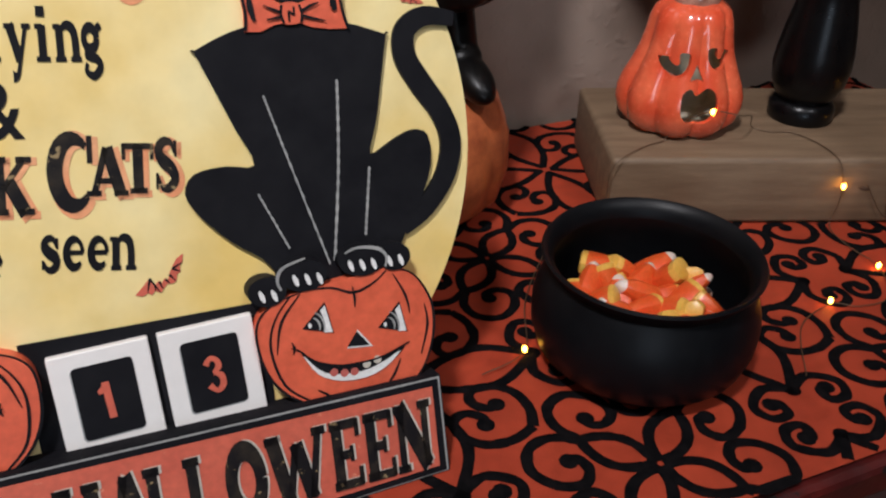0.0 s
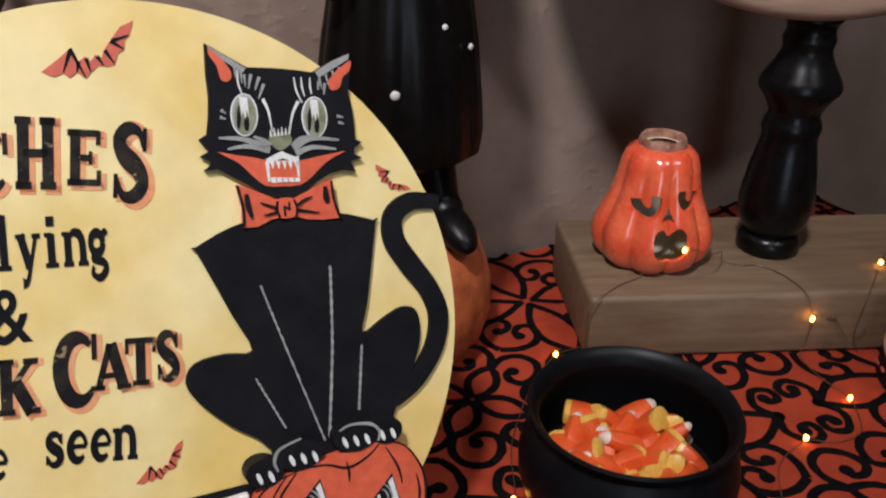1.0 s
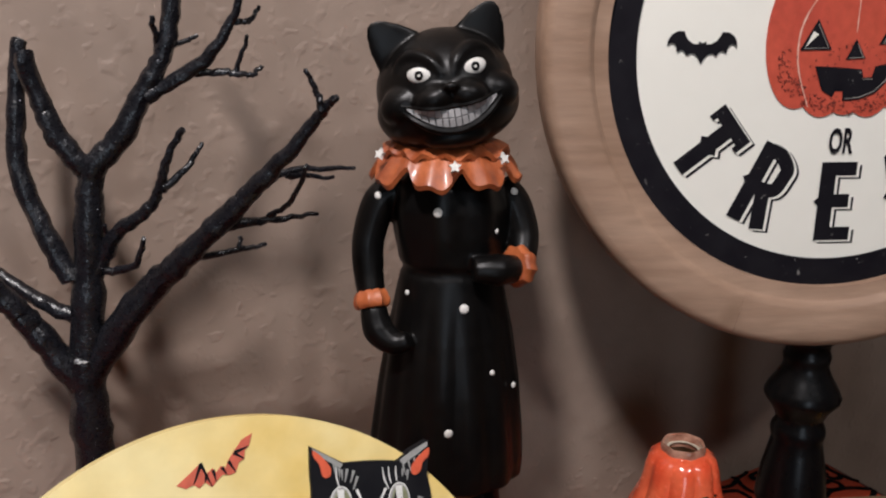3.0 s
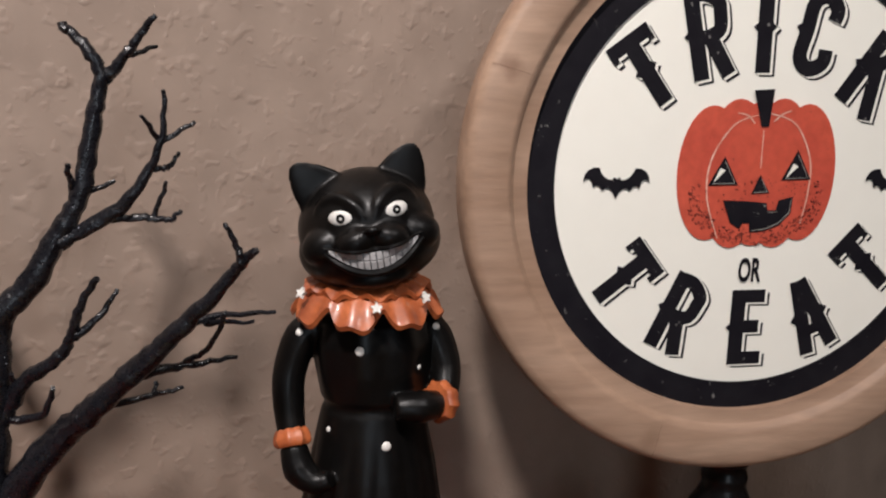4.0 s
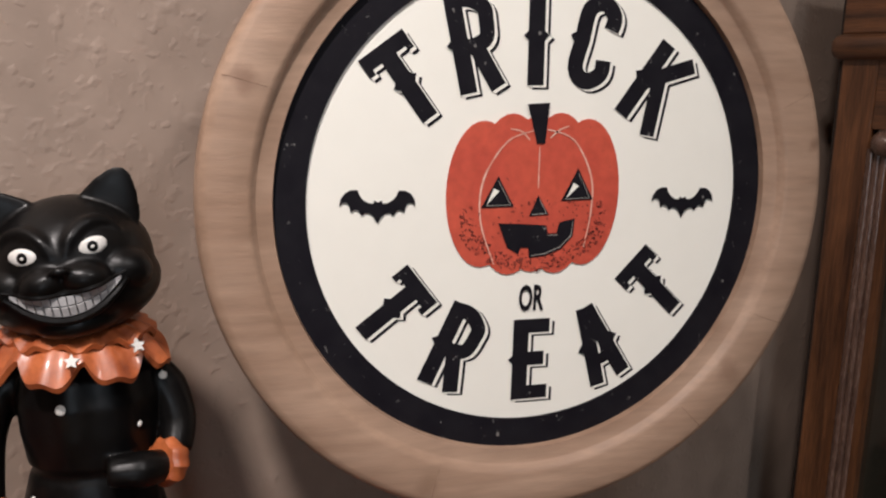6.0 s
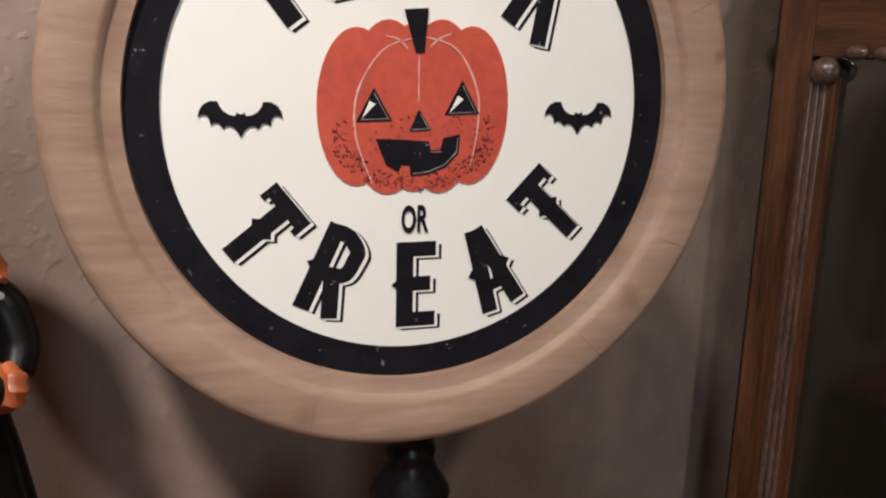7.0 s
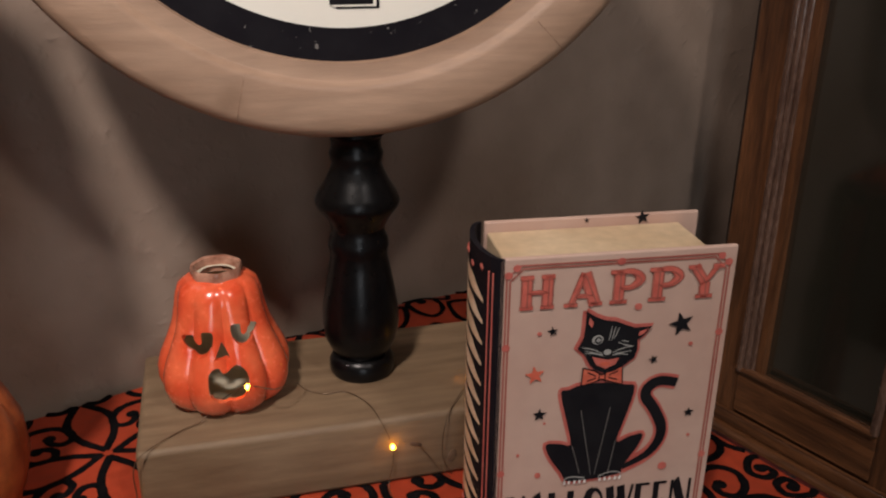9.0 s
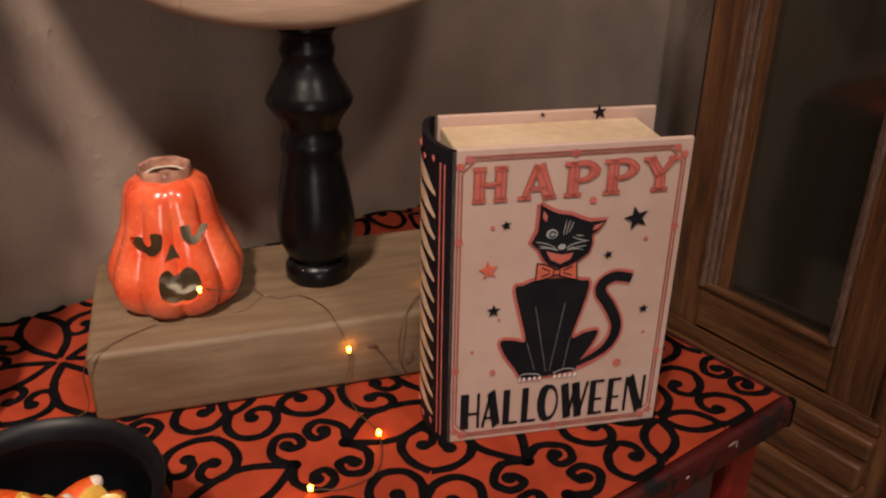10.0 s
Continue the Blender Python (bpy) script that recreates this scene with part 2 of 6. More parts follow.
def tube(points, radii, segs=8, bm=None, flat=1.0):
    """A round, tapering rod along the points."""
    b = bm or bmesh.new()
    pts = [Vector(p) for p in points]
    n = len(pts)
    rr = radii if isinstance(radii, (list, tuple)) else [radii] * n
    if len(rr) != n:
        rr = [float(np.interp(i / (n - 1), np.linspace(0, 1, len(rr)), rr)) for i in range(n)]
    side, rings = None, []
    for i, p in enumerate(pts):
        d = (pts[min(i + 1, n - 1)] - pts[max(i - 1, 0)]).normalized()
        if side is None:
            side = d.orthogonal().normalized()
        side = (side - d * side.dot(d)).normalized()
        up = d.cross(side)
        rings.append([b.verts.new(p + (side * math.cos(2 * math.pi * k / segs) + up * flat * math.sin(2 * math.pi * k / segs)) * rr[i]) for k in range(segs)])
    for p, q in zip(rings, rings[1:]):
        for k in range(segs):
            b.faces.new((p[k], p[(k + 1) % segs], q[(k + 1) % segs], q[k]))
    b.faces.new(rings[0][::-1])
    b.faces.new(rings[-1])
    return b


def flat(points, z0, z1, bm=None):
    """A plate cut to the outline (x, y pairs), from z0 to z1."""
    b = bmesh.new()
    low = [b.verts.new((p[0], p[1], z0)) for p in points]
    high = [b.verts.new((p[0], p[1], z1)) for p in points]
    n = len(low)
    top = b.faces.new(high)
    b.faces.new(low[::-1])
    for i in range(n):
        b.faces.new((low[i], low[(i + 1) % n], high[(i + 1) % n], high[i]))
    bmesh.ops.recalc_face_normals(b, faces=b.faces)
    bmesh.ops.triangulate(b, faces=[f for f in b.faces if len(f.verts) > 4])
    return join(bm, b)


def stroke(points, widths, z0, z1, bm=None):
    """A brush line along x, y points, with its width running along it."""
    pts = [Vector((p[0], p[1])) for p in points]
    n = len(pts)
    ww = widths if isinstance(widths, (list, tuple)) else [widths] * n
    if len(ww) != n:
        ww = [float(np.interp(i / (n - 1), np.linspace(0, 1, len(ww)), ww)) for i in range(n)]
    left, right = [], []
    for i, p in enumerate(pts):
        d = (pts[min(i + 1, n - 1)] - pts[max(i - 1, 0)]).normalized()
        s = Vector((-d.y, d.x)) * ww[i] / 2
        left.append(p + s)
        right.append(p - s)
    b = bmesh.new()
    rows = [[b.verts.new((*q, z)) for q in side] for side in (left, right) for z in (z0, z1)]
    l0, l1, r0, r1 = rows
    for i in range(n - 1):
        b.faces.new((l1[i], r1[i], r1[i + 1], l1[i + 1]))
        b.faces.new((l0[i], l1[i], l1[i + 1], l0[i + 1]))
        b.faces.new((r1[i], r0[i], r0[i + 1], r1[i + 1]))
    return join(bm, b)


def oval(cx, cy, rx, ry, turn=0.0, n=36):
    c, s = math.cos(radians(turn)), math.sin(radians(turn))
    return [(cx + rx * math.cos(a) * c - ry * math.sin(a) * s, cy + rx * math.cos(a) * s + ry * math.sin(a) * c)
            for a in (2 * math.pi * i / n for i in range(n))]


def star(cx, cy, r, turn=0.0, inner=0.42):
    return [(cx + (r if i % 2 == 0 else r * inner) * math.cos(radians(90 + turn + 36 * i)),
             cy + (r if i % 2 == 0 else r * inner) * math.sin(radians(90 + turn + 36 * i))) for i in range(10)]


def blob(bm, centre, radii, turn=(0, 0, 0), sub=3):
    b = bmesh.new()
    bmesh.ops.create_icosphere(b, subdivisions=sub, radius=1.0)
    m = Matrix.Translation(centre) @ Euler([radians(a) for a in turn]).to_matrix().to_4x4() @ Matrix.Diagonal((*radii, 1))
    b.transform(m)
    return join(bm, b)


def lettering(body, bold=0.0):
    """The flat mesh of a word in the built-in font, scaled to the unit square."""
    data = bpy.data.curves.new("word", "FONT")
    data.body, data.offset, data.resolution_u = body, bold, 3
    ob = new("word", data)
    dg = bpy.context.evaluated_depsgraph_get()
    me = bpy.data.meshes.new_from_object(ob.evaluated_get(dg))
    bpy.data.objects.remove(ob)
    bpy.data.curves.remove(data)
    b = bmesh.new()
    b.from_mesh(me)
    bpy.data.meshes.remove(me)
    xs, ys = [v.co.x for v in b.verts], [v.co.y for v in b.verts]
    x0, y0, w, h = min(xs), min(ys), max(xs) - min(xs), max(ys) - min(ys)
    for v in b.verts:
        v.co = Vector(((v.co.x - x0) / w, (v.co.y - y0) / h, 0))
    return b


def word(body, x0, y0, x1, y1, z, bold=0.02, turn=0.0):
    """A word laid into the box x0..x1, y0..y1 at height z, turned about the box's middle."""
    b = lettering(body, bold)
    cx, cy = (x0 + x1) / 2, (y0 + y1) / 2
    c, s = math.cos(radians(turn)), math.sin(radians(turn))
    for v in b.verts:
        x, y = (v.co.x - 0.5) * (x1 - x0), (v.co.y - 0.5) * (y1 - y0)
        v.co = Vector((cx + c * x - s * y, cy + s * x + c * y, z))
    return b


# ---- the room ----
part("wall_north", box(-2.8, 0.576, -0.75, 2.6, 0.70, 1.70), WALL, at=ROOM)
part("wall_south", box(-2.8, -4.1, -0.75, 2.6, -4.0, 1.70), WALL, at=ROOM)
part("wall_west", box(-2.9, -4.0, -0.75, -2.8, 0.576, 1.70), WALL, at=ROOM)
part("wall_east", box(2.6, -4.0, -0.75, 2.7, 0.576, 1.70), WALL, at=ROOM)
part("floor", box(-2.8, -4.0, -0.80, 2.6, 0.576, -0.75), FLOORING, at=ROOM)
part("ceiling", box(-2.9, -4.1, 1.70, 2.7, 0.70, 1.80), CEILING, at=ROOM)
for ob in list(scene.objects):
    if ob.type == "MESH":
        kind = ob.name.split("_")[0]
        tagged(ob, {"wall": "tan painted wall with a knocked-down plaster texture", "floor": "brown wooden floor boards",
                    "ceiling": "plain white painted ceiling"}[kind], kind, kind="structure")

# ---- the table and its cloth ----
table = thing("console_table", ROOM, "narrow distressed red wooden console table against the wall", "table")
part("tabletop", box(-0.55, 0.2895, -0.017, 0.651, 0.572, -0.001, 0.003), RED_PAINT, table)
part("front_apron", box(-0.50, 0.300, -0.17, 0.610, 0.312, -0.017, 0.001), GREY_RED, table, "dull dark red front panel")
part("side_apron", box(0.615, 0.325, -0.17, 0.627, 0.548, -0.017, 0.001), GREY_RED, table)
for x, y in ((-0.53, 0.295), (0.610, 0.295), (-0.53, 0.550), (0.610, 0.550)):
    part("leg", box(x + (0.0015 if x > 0 else -0.018), y - 0.002, -0.75, x + 0.022, y + 0.020, -0.017, 0.003), LIT_LEG_RED, table, "red leg in a lit tone of the paint")
# knocks in the paint: the bare corner and a few pale chips along the front edge
part("worn_corner", box(0.6462, 0.2890, -0.0174, 0.6514, 0.2950, -0.0006, 0.0026), BLACK_FLOCK, table, "corner worn through to black")
CHIP = mat("bare_pale_chip", (0.30, 0.22, 0.19), (0.20, 0.13, 0.11), 300, 0.7)
for x, z, w, h in ((0.6020, -0.0042, 0.0034, 0.0007), (0.6052, -0.0060, 0.0005, 0.0022), (0.5720, -0.0078, 0.0012, 0.0009), (0.5485, -0.0128, 0.0010, 0.0008), (0.5300, -0.0040, 0.0009, 0.0006)):
    part("paint_chip", blob(bmesh.new(), (x, 0.2895, z), (w, 0.0004, h), sub=2), CHIP, table, "pale chip in the paint")


def cloth_height(u, v):
    """The cloth lies flat but for its slack, pushed up against the wall behind the block."""
    ridge = math.exp(-((v - 0.556) / 0.016) ** 2) * 0.013
    along = 1 / (1 + math.exp(-(u - 0.475) / 0.012)) / (1 + math.exp((u - 0.615) / 0.012))
    return 0.0012 + ridge * along * (0.55 + 0.3 * math.sin(u * 55)) + 0.0004 * noise.noise((u * 25, v * 25, 0))


cloth = thing("table_cloth", ROOM, "orange satin table cover with black flocked scrollwork", "tablecloth")
b = bmesh.new()
us, vs = np.arange(-0.545, 0.6461, 0.006), np.arange(0.294, 0.5731, 0.006)
grid = [[b.verts.new((u, v, cloth_height(u, v))) for v in vs] for u in us]
for p, q in zip(grid, grid[1:]):
    for i in range(len(vs) - 1):
        b.faces.new((p[i], q[i], q[i + 1], p[i + 1]))
part("cloth_sheet", b, ORANGE_CLOTH, cloth, smooth=True)


def scroll_unit():
    """The lines of one repeat: a flower of four petals with curls at its tips, hearts on its diagonals, and knots of curls between flowers."""
    lines, dots = [], []
    for k in range(4):
        rot = Matrix.Rotation(radians(90 * k), 2)
        diag = Matrix.Rotation(radians(90 * k + 45), 2)
        put = lambda pts, m: [tuple(m @ Vector(p)) for p in pts]
        petal = [(0.0015 + 0.0260 * t, 0.0066 * math.sin(math.pi * t) ** 0.8) for t in np.linspace(0, 1, 13)]
        for side in (1, -1):
            lines.append(put([(x, side * y) for x, y in petal], diag))
            # curls from the petal's tip
            tip_curl = curve([(0.0265, 0.0), (0.0370, 0.0030), (0.0422, 0.0110), (0.0388, 0.0200), (0.0290, 0.0225), (0.0210, 0.0185), (0.0212, 0.0118), (0.0258, 0.0088), (0.0288, 0.0110)], 5)
            lines.append(put([(q.x, side * q.y) for q in tip_curl], diag))
            dots.append(put([(0.0284, side * 0.0110)], diag)[0])
            # the heart, opening away from the flower
            heart = curve([(0.0440, 0.0), (0.0480, 0.0085), (0.0560, 0.0145), (0.0650, 0.0140), (0.0705, 0.0085), (0.0680, 0.0030), (0.0620, 0.0025), (0.0592, 0.0055)], 5)
            lines.append(put([(q.x, side * q.y) for q in heart], diag))
            dots.append(put([(0.0595, side * 0.0056)], diag)[0])
            # arcs that cross between the hearts
            sweep = curve([(REPEAT / 2, 0.0125), (REPEAT / 2 - 0.0105, 0.0300), (REPEAT / 2 - 0.0085, 0.0480), (REPEAT / 2 + 0.0005, 0.0640)], 5)
            lines.append(put([(q.x, side * q.y) for q in sweep], rot))
            # knot of curls half-way to the next flower
            knot = curve([(REPEAT / 2, 0.0125), (REPEAT / 2 - 0.0100, 0.0170), (REPEAT / 2 - 0.0195, 0.0105), (REPEAT / 2 - 0.0170, 0.0030), (REPEAT / 2 - 0.0100, 0.0030), (REPEAT / 2 - 0.0098, 0.0085), (REPEAT / 2 - 0.0128, 0.0092)], 5)
            lines.append(put([(q.x, side * q.y) for q in knot], rot))
            dots.append(put([(REPEAT / 2 - 0.0128, side * 0.0090)], rot)[0])
            dots.append(put([(REPEAT / 2, side * 0.0125)], rot)[0])
    return lines, dots


REPEAT = 0.1337
b = bmesh.new()
unit_lines, unit_dots = scroll_unit()
for i in range(-7, 4):
    for j in range(0, 3):
        ox, oy = 0.3156 + i * REPEAT, 0.3172 + j * REPEAT
        for line in unit_lines:
            pts = [(ox + x, oy + y) for x, y in line]
            pts = [p for p in pts if -0.543 < p[0] < 0.645 and 0.295 < p[1] < 0.571]
            if len(pts) < 3:
                continue
            rows = []
            for q, p in enumerate(pts):
                d = (Vector(pts[min(q + 1, len(pts) - 1)]) - Vector(pts[max(q - 1, 0)])).normalized()
                s = Vector((-d.y, d.x)) * (0.00208 + 0.0004 * noise.noise((p[0] * 300, p[1] * 300, 1)))
                z = cloth_height(*p)
                rows.append([b.verts.new((p[0] + s.x * e, p[1] + s.y * e, z + h)) for e, h in ((-1, 0.0001), (0, 0.0007), (1, 0.0001))])
            for r0, r1 in zip(rows, rows[1:]):
                for e in (0, 1):
                    b.faces.new((r0[e], r0[e + 1], r1[e + 1], r1[e]))
        for x, y in unit_dots:
            p = (ox + x, oy + y)
            if -0.54 < p[0] < 0.642 and 0.298 < p[1] < 0.568:
                z = cloth_height(*p)
                mid = b.verts.new((*p, z + 0.0011))
                ring = [b.verts.new((p[0] + 0.0034 * math.cos(a), p[1] + 0.0034 * math.sin(a), z + 0.0002)) for a in np.linspace(0, 2 * math.pi, 10, endpoint=False)]
                for e in range(10):
                    b.faces.new((mid, ring[e], ring[(e + 1) % 10]))
tagged(part("scrollwork", b, BLACK_FLOCK, cloth, "black flocked scrolls", smooth=True), kind="stuff")

# ---- the oak cabinet beside the table ----
cab = thing("oak_cabinet", ROOM, "brown oak display cabinet with glass side panel and cornice", "cabinet")
FACE, BACK, FRONT = 0.870, 0.526, 0.342
part("back_stile", box(FACE, 0.4975, -0.75, FACE + 0.02, BACK, 0.392, 0.0015), OAK, cab)
part("front_stile", box(FACE, FRONT, -0.75, FACE + 0.02, 0.378, 0.392, 0.0015), OAK, cab)
part("top_rail", box(FACE, 0.378, 0.336, FACE + 0.02, 0.4975, 0.392, 0.001), OAK_FLAT, cab)
part("bottom_rail", box(FACE, 0.378, -0.140, FACE + 0.02, 0.4975, -0.100, 0.001), OAK_FLAT, cab)
part("lower_panel", box(FACE + 0.004, 0.378, -0.75, FACE + 0.016, 0.4975, -0.140), OAK_FLAT, cab)
for z, d, h in ((-0.154, 0.005, 0.013), (-0.172, 0.012, 0.0185), (-0.196, 0.020, 0.0245), (-0.228, 0.026, 0.0325), (-0.270, 0.031, 0.0425), (-0.75, 0.034, 0.4805)):
    part("base_moulding", box(FACE - d, FRONT - 0.012, z, FACE - 0.0005, BACK + 0.004, z + h, 0.004, segs=3), OAK_FLAT, cab)
for k in range(4):  # reeded bead round the glass
    y = 0.4965 - 0.0046 * k
    part("reeded_bead", tube([(FACE - 0.0030 + 0.0016 * k, y - 0.0024, z) for z in (-0.100, 0.322)], 0.0028, 10), OAK_BEAD, cab, "polished reed", smooth=True)
part("bead_backing", box(FACE - 0.0010, 0.4765, -0.100, FACE + 0.0069, 0.4970, 0.322), OAK, cab)
# strip painted dark for the shadow gap along the back; the frieze gets another
part("back_edge", box(FACE + 0.0035, BACK + 0.0002, -0.75, FACE + 0.02, BACK + 0.0034, 0.386), SHADE_GAP, cab, "back rabbet with its shadow gap painted dark")
part("front_bead", tube([(FACE - 0.002, 0.380, -0.099), (FACE - 0.002, 0.380, 0.334)], 0.0034, 10), OAK_BEAD, cab, smooth=True)
part("lower_bead", tube([(FACE - 0.002, 0.380, -0.099), (FACE - 0.002, 0.4975, -0.099)], 0.0034, 8), OAK_FLAT, cab, smooth=True)
b = lathe([(0, -0.010), (0.005, -0.009), (0.009, -0.005), (0.0102, 0), (0.009, 0.005), (0.005, 0.009), (0, 0.010)], 20)
part("corner_boss", b, OAK_BEAD, cab, smooth=True, at=pose(FACE - 0.004, 0.4835, 0.3262, 0, 90, 0))
for k in range(5):  # carved beads under the top rail
    part("rail_bead", blob(bmesh.new(), (FACE - 0.002, 0.4640 - 0.0205 * k, 0.3395), (0.0045, 0.0088, 0.0052)), OAK_BEAD, cab, smooth=True)
part("cornice", box(FACE - 0.0010, FRONT - 0.002, 0.3925, FACE + 0.45, BACK + 0.0010, 0.4000), OAK_FLAT, cab)
b = box(FACE - 0.0105, FRONT - 0.0105, 0.3870, FACE + 0.45, BACK + 0.0078, 0.4060, 0.0085, segs=5)
part("cornice_nosing", b, OAK_FLAT, cab, "rounded moulding under the frieze", smooth=True)
part("frieze", box(FACE - 0.0020, FRONT - 0.002, 0.4060, FACE + 0.45, BACK + 0.0010, 0.470, 0.001), OAK_FLAT, cab)
part("frieze_edge", box(FACE + 0.0015, BACK + 0.0012, 0.4060, FACE + 0.02, BACK + 0.0042, 0.470), SHADE_GAP, cab)
part("front_post", tube([(FACE + 0.006, FRONT - 0.010, -0.75), (FACE + 0.006, FRONT - 0.010, 0.39)], 0.0095, 14), OAK, cab, smooth=True)
part("cabinet_back", box(FACE + 0.0205, BACK - 0.012, -0.75, FACE + 0.45, BACK, 0.379), OAK, cab)
part("cabinet_far_side", box(FACE + 0.43, FRONT, -0.75, FACE + 0.45, BACK - 0.013, 0.379), OAK, cab)
part("shelf", box(FACE + 0.021, FRONT + 0.01, -0.16, FACE + 0.429, BACK - 0.014, -0.145), OAK_FLAT, cab)
GLASS = bpy.data.materials.new("dark_glass")
_, _, gb = links(GLASS)
gb.inputs["Base Color"].default_value = (0.024, 0.023, 0.017, 1)
gb.inputs["Roughness"].default_value = 0.09
gb.inputs["IOR"].default_value = 2.5
part("glass_pane", box(FACE + 0.007, 0.378, -0.100, FACE + 0.011, 0.4975, 0.336), GLASS, cab, "dark reflecting glass pane")

# ---- the block and what stands on it ----
block = thing("wood_block", pose(0.1955, 0.562, 0), "short length of pale pine lumber lying flat on the cloth", "wood block")
b = box(0, 0, 0.0015, 0.262, 0.0885, 0.0365, 0.0030, segs=3)
part("board", b, PALE_WOOD, block, smooth=True)

holder = thing("candlestick", pose(0.3018, 0.6105, 0.0365), "turned black wooden candlestick standing on the pine block", "candlestick")
foot = [(0, 0), (0.0148, 0), (0.0160, 0.002), (0.0160, 0.007), (0.0145, 0.0095), (0.0125, 0.011)]
vase = [(0.0125, 0.011), (0.0150, 0.014), (0.0176, 0.020), (0.0187, 0.028), (0.0182, 0.036), (0.0165, 0.047), (0.0145, 0.057), (0.0135, 0.0625),
        (0.0138, 0.0655), (0.0145, 0.068), (0.0138, 0.0715), (0.0124, 0.074), (0.0126, 0.077)]
knop = [(0.0126, 0.077), (0.0150, 0.082), (0.0192, 0.0875), (0.0198, 0.0900), (0.0182, 0.0940), (0.0145, 0.1000), (0.0122, 0.1050), (0.0114, 0.1080),
        (0.0122, 0.1105), (0.0124, 0.1130), (0.0114, 0.1150), (0.0112, 0.1180), (0.0120, 0.1200)]
dish = [(0.0120, 0.1200), (0.0135, 0.1215), (0.0135, 0.1235), (0, 0.1235)]
for name, prof in (("foot", foot), ("vase", vase), ("knop", knop), ("neck_ring", dish)):
    part(name, lathe([(0, prof[0][1])] * (prof[0][0] > 0) + prof + [(0, prof[-1][1])] * (prof[-1][0] > 0), 40), BLACK_WOOD, holder, smooth=True)

# the round sign: local x right, y up, z towards the room
sign = thing("round_sign", pose(0.2985, 0.600, 0.3105, 90, 0, 0), "round trick-or-treat sign in a natural wood ring", "sign")
ring = [(0.1185, 0.000), (0.1192, 0.0042), (0.1256, 0.0050), (0.1266, 0.0056), (0.1280, 0.0080), (0.1302, 0.0090), (0.1380, 0.0095), (0.1452, 0.0093), (0.1486, 0.0081), (0.1502, 0.0055), (0.1507, 0.0015), (0.1506, -0.0085), (0.1494, -0.0125), (0.1470, -0.014), (0.1185, -0.014), (0.1185, 0.0)]
wood_ring = part("wooden_ring", lathe(ring, 128), RING_WOOD, sign, "natural wood ring", smooth=True)
for turn in (132, 158, 308, 334, 20, 250):  # glue joints across the ring
    a = radians(turn)
    run = [(0.1285 * math.cos(a), 0.1285 * math.sin(a), 0.0082), (0.1310 * math.cos(a), 0.1310 * math.sin(a), 0.0090), (0.1380 * math.cos(a + 0.006), 0.1380 * math.sin(a + 0.006), 0.0095), (0.1452 * math.cos(a + 0.012), 0.1452 * math.sin(a + 0.012), 0.0093), (0.1486 * math.cos(a + 0.016), 0.1486 * math.sin(a + 0.016), 0.0081)]
    part("glue_joint", tube(run, 0.00016, 5), JOINT, wood_ring, "thin brown glue joint")
part("black_border", lathe([(0.1050, 0.0012), (0.1186, 0.0012), (0.1186, -0.010), (0.1050, -0.010), (0.1050, 0.0012)], 128), BLACK_PRINT, sign, "black border", smooth=True)
part("white_face", flat(oval(0, 0, 0.1052, 0.1052, n=128), -0.009, 0.0), WHITE_FACE, sign, "cream white face")

# ---- the squash lantern ----
lantern = thing("jack_o_lantern", pose(0.2358, 0.6060, 0.0365, 0, 0, 2), "glazed orange ceramic squash lantern on the pine block", "lantern")


def ribs(a, r, z):
    deep = 0.165 * min(1.0, max(0.0, (0.066 - z) / 0.022))
    return r * (1.02 - deep + deep * abs(math.sin(a * 4.5 + 0.75)) ** 0.5)


outer = [(0.0185, 0.000), (0.0250, 0.0015), (0.0287, 0.006), (0.0303, 0.0125), (0.0301, 0.018), (0.0282, 0.024), (0.0250, 0.031), (0.0219, 0.039), (0.0201, 0.047),
         (0.0191, 0.053), (0.0172, 0.0580), (0.0135, 0.0606), (0.0100, 0.0616)]
inner = [(r - 0.0026, z + (0.002 if i < 3 else 0)) for i, (r, z) in enumerate(outer)]


def cut(bm, material, cutters):
    """The solid bm with the cutters' solids taken out of it, as a bmesh."""
    base = new("solid", mesh_of(bm, "solid", material))
    gone = []
    for c in cutters:
        k = new("cutter", mesh_of(c, "cutter", material))
        md = base.modifiers.new("cut", "BOOLEAN")
        md.operation, md.object, md.solver = "DIFFERENCE", k, "EXACT"
        gone.append(k)
    dg = bpy.context.evaluated_depsgraph_get()
    me = bpy.data.meshes.new_from_object(base.evaluated_get(dg))
    out = bmesh.new()
    out.from_mesh(me)
    for ob in (base, *gone):
        bpy.data.objects.remove(ob)
    bpy.data.meshes.remove(me)
    return out


def through_front(points):
    """A cutter: the outline (x, z) driven in from the front, along y."""
    c = flat(points, 0.012, 0.05)
    for v in c.verts:
        v.co = Vector((v.co.x, -v.co.z, v.co.y))
    return c


shell = lathe(outer + list(reversed(inner)) + [outer[0]], 80, ribs)
for i, f in enumerate(shell.faces):
    if i >= (len(outer) - 1) * 80:
        f.material_index = 1


def eye_hole(cx, cz, w, side):
    """An eye: a bowl-shaped hole with a round notch hanging from its lid."""
    pts = [(-1.0, 0.25), (-0.80, 0.36), (-0.30, 0.34), (-0.18, 0.02), (0.05, -0.12), (0.26, 0.05), (0.26, 0.45), (0.30, 0.80), (0.60, 0.90), (0.95, 0.78), (1.0, 0.30), (0.85, -0.35), (0.45, -0.88), (0.0, -1.0), (-0.5, -0.72), (-0.85, -0.25)]
    return [(cx + side * w * p.x, cz + w * 0.86 * p.y) for p in curve([(x, y) for x, y in pts], 3, True)]


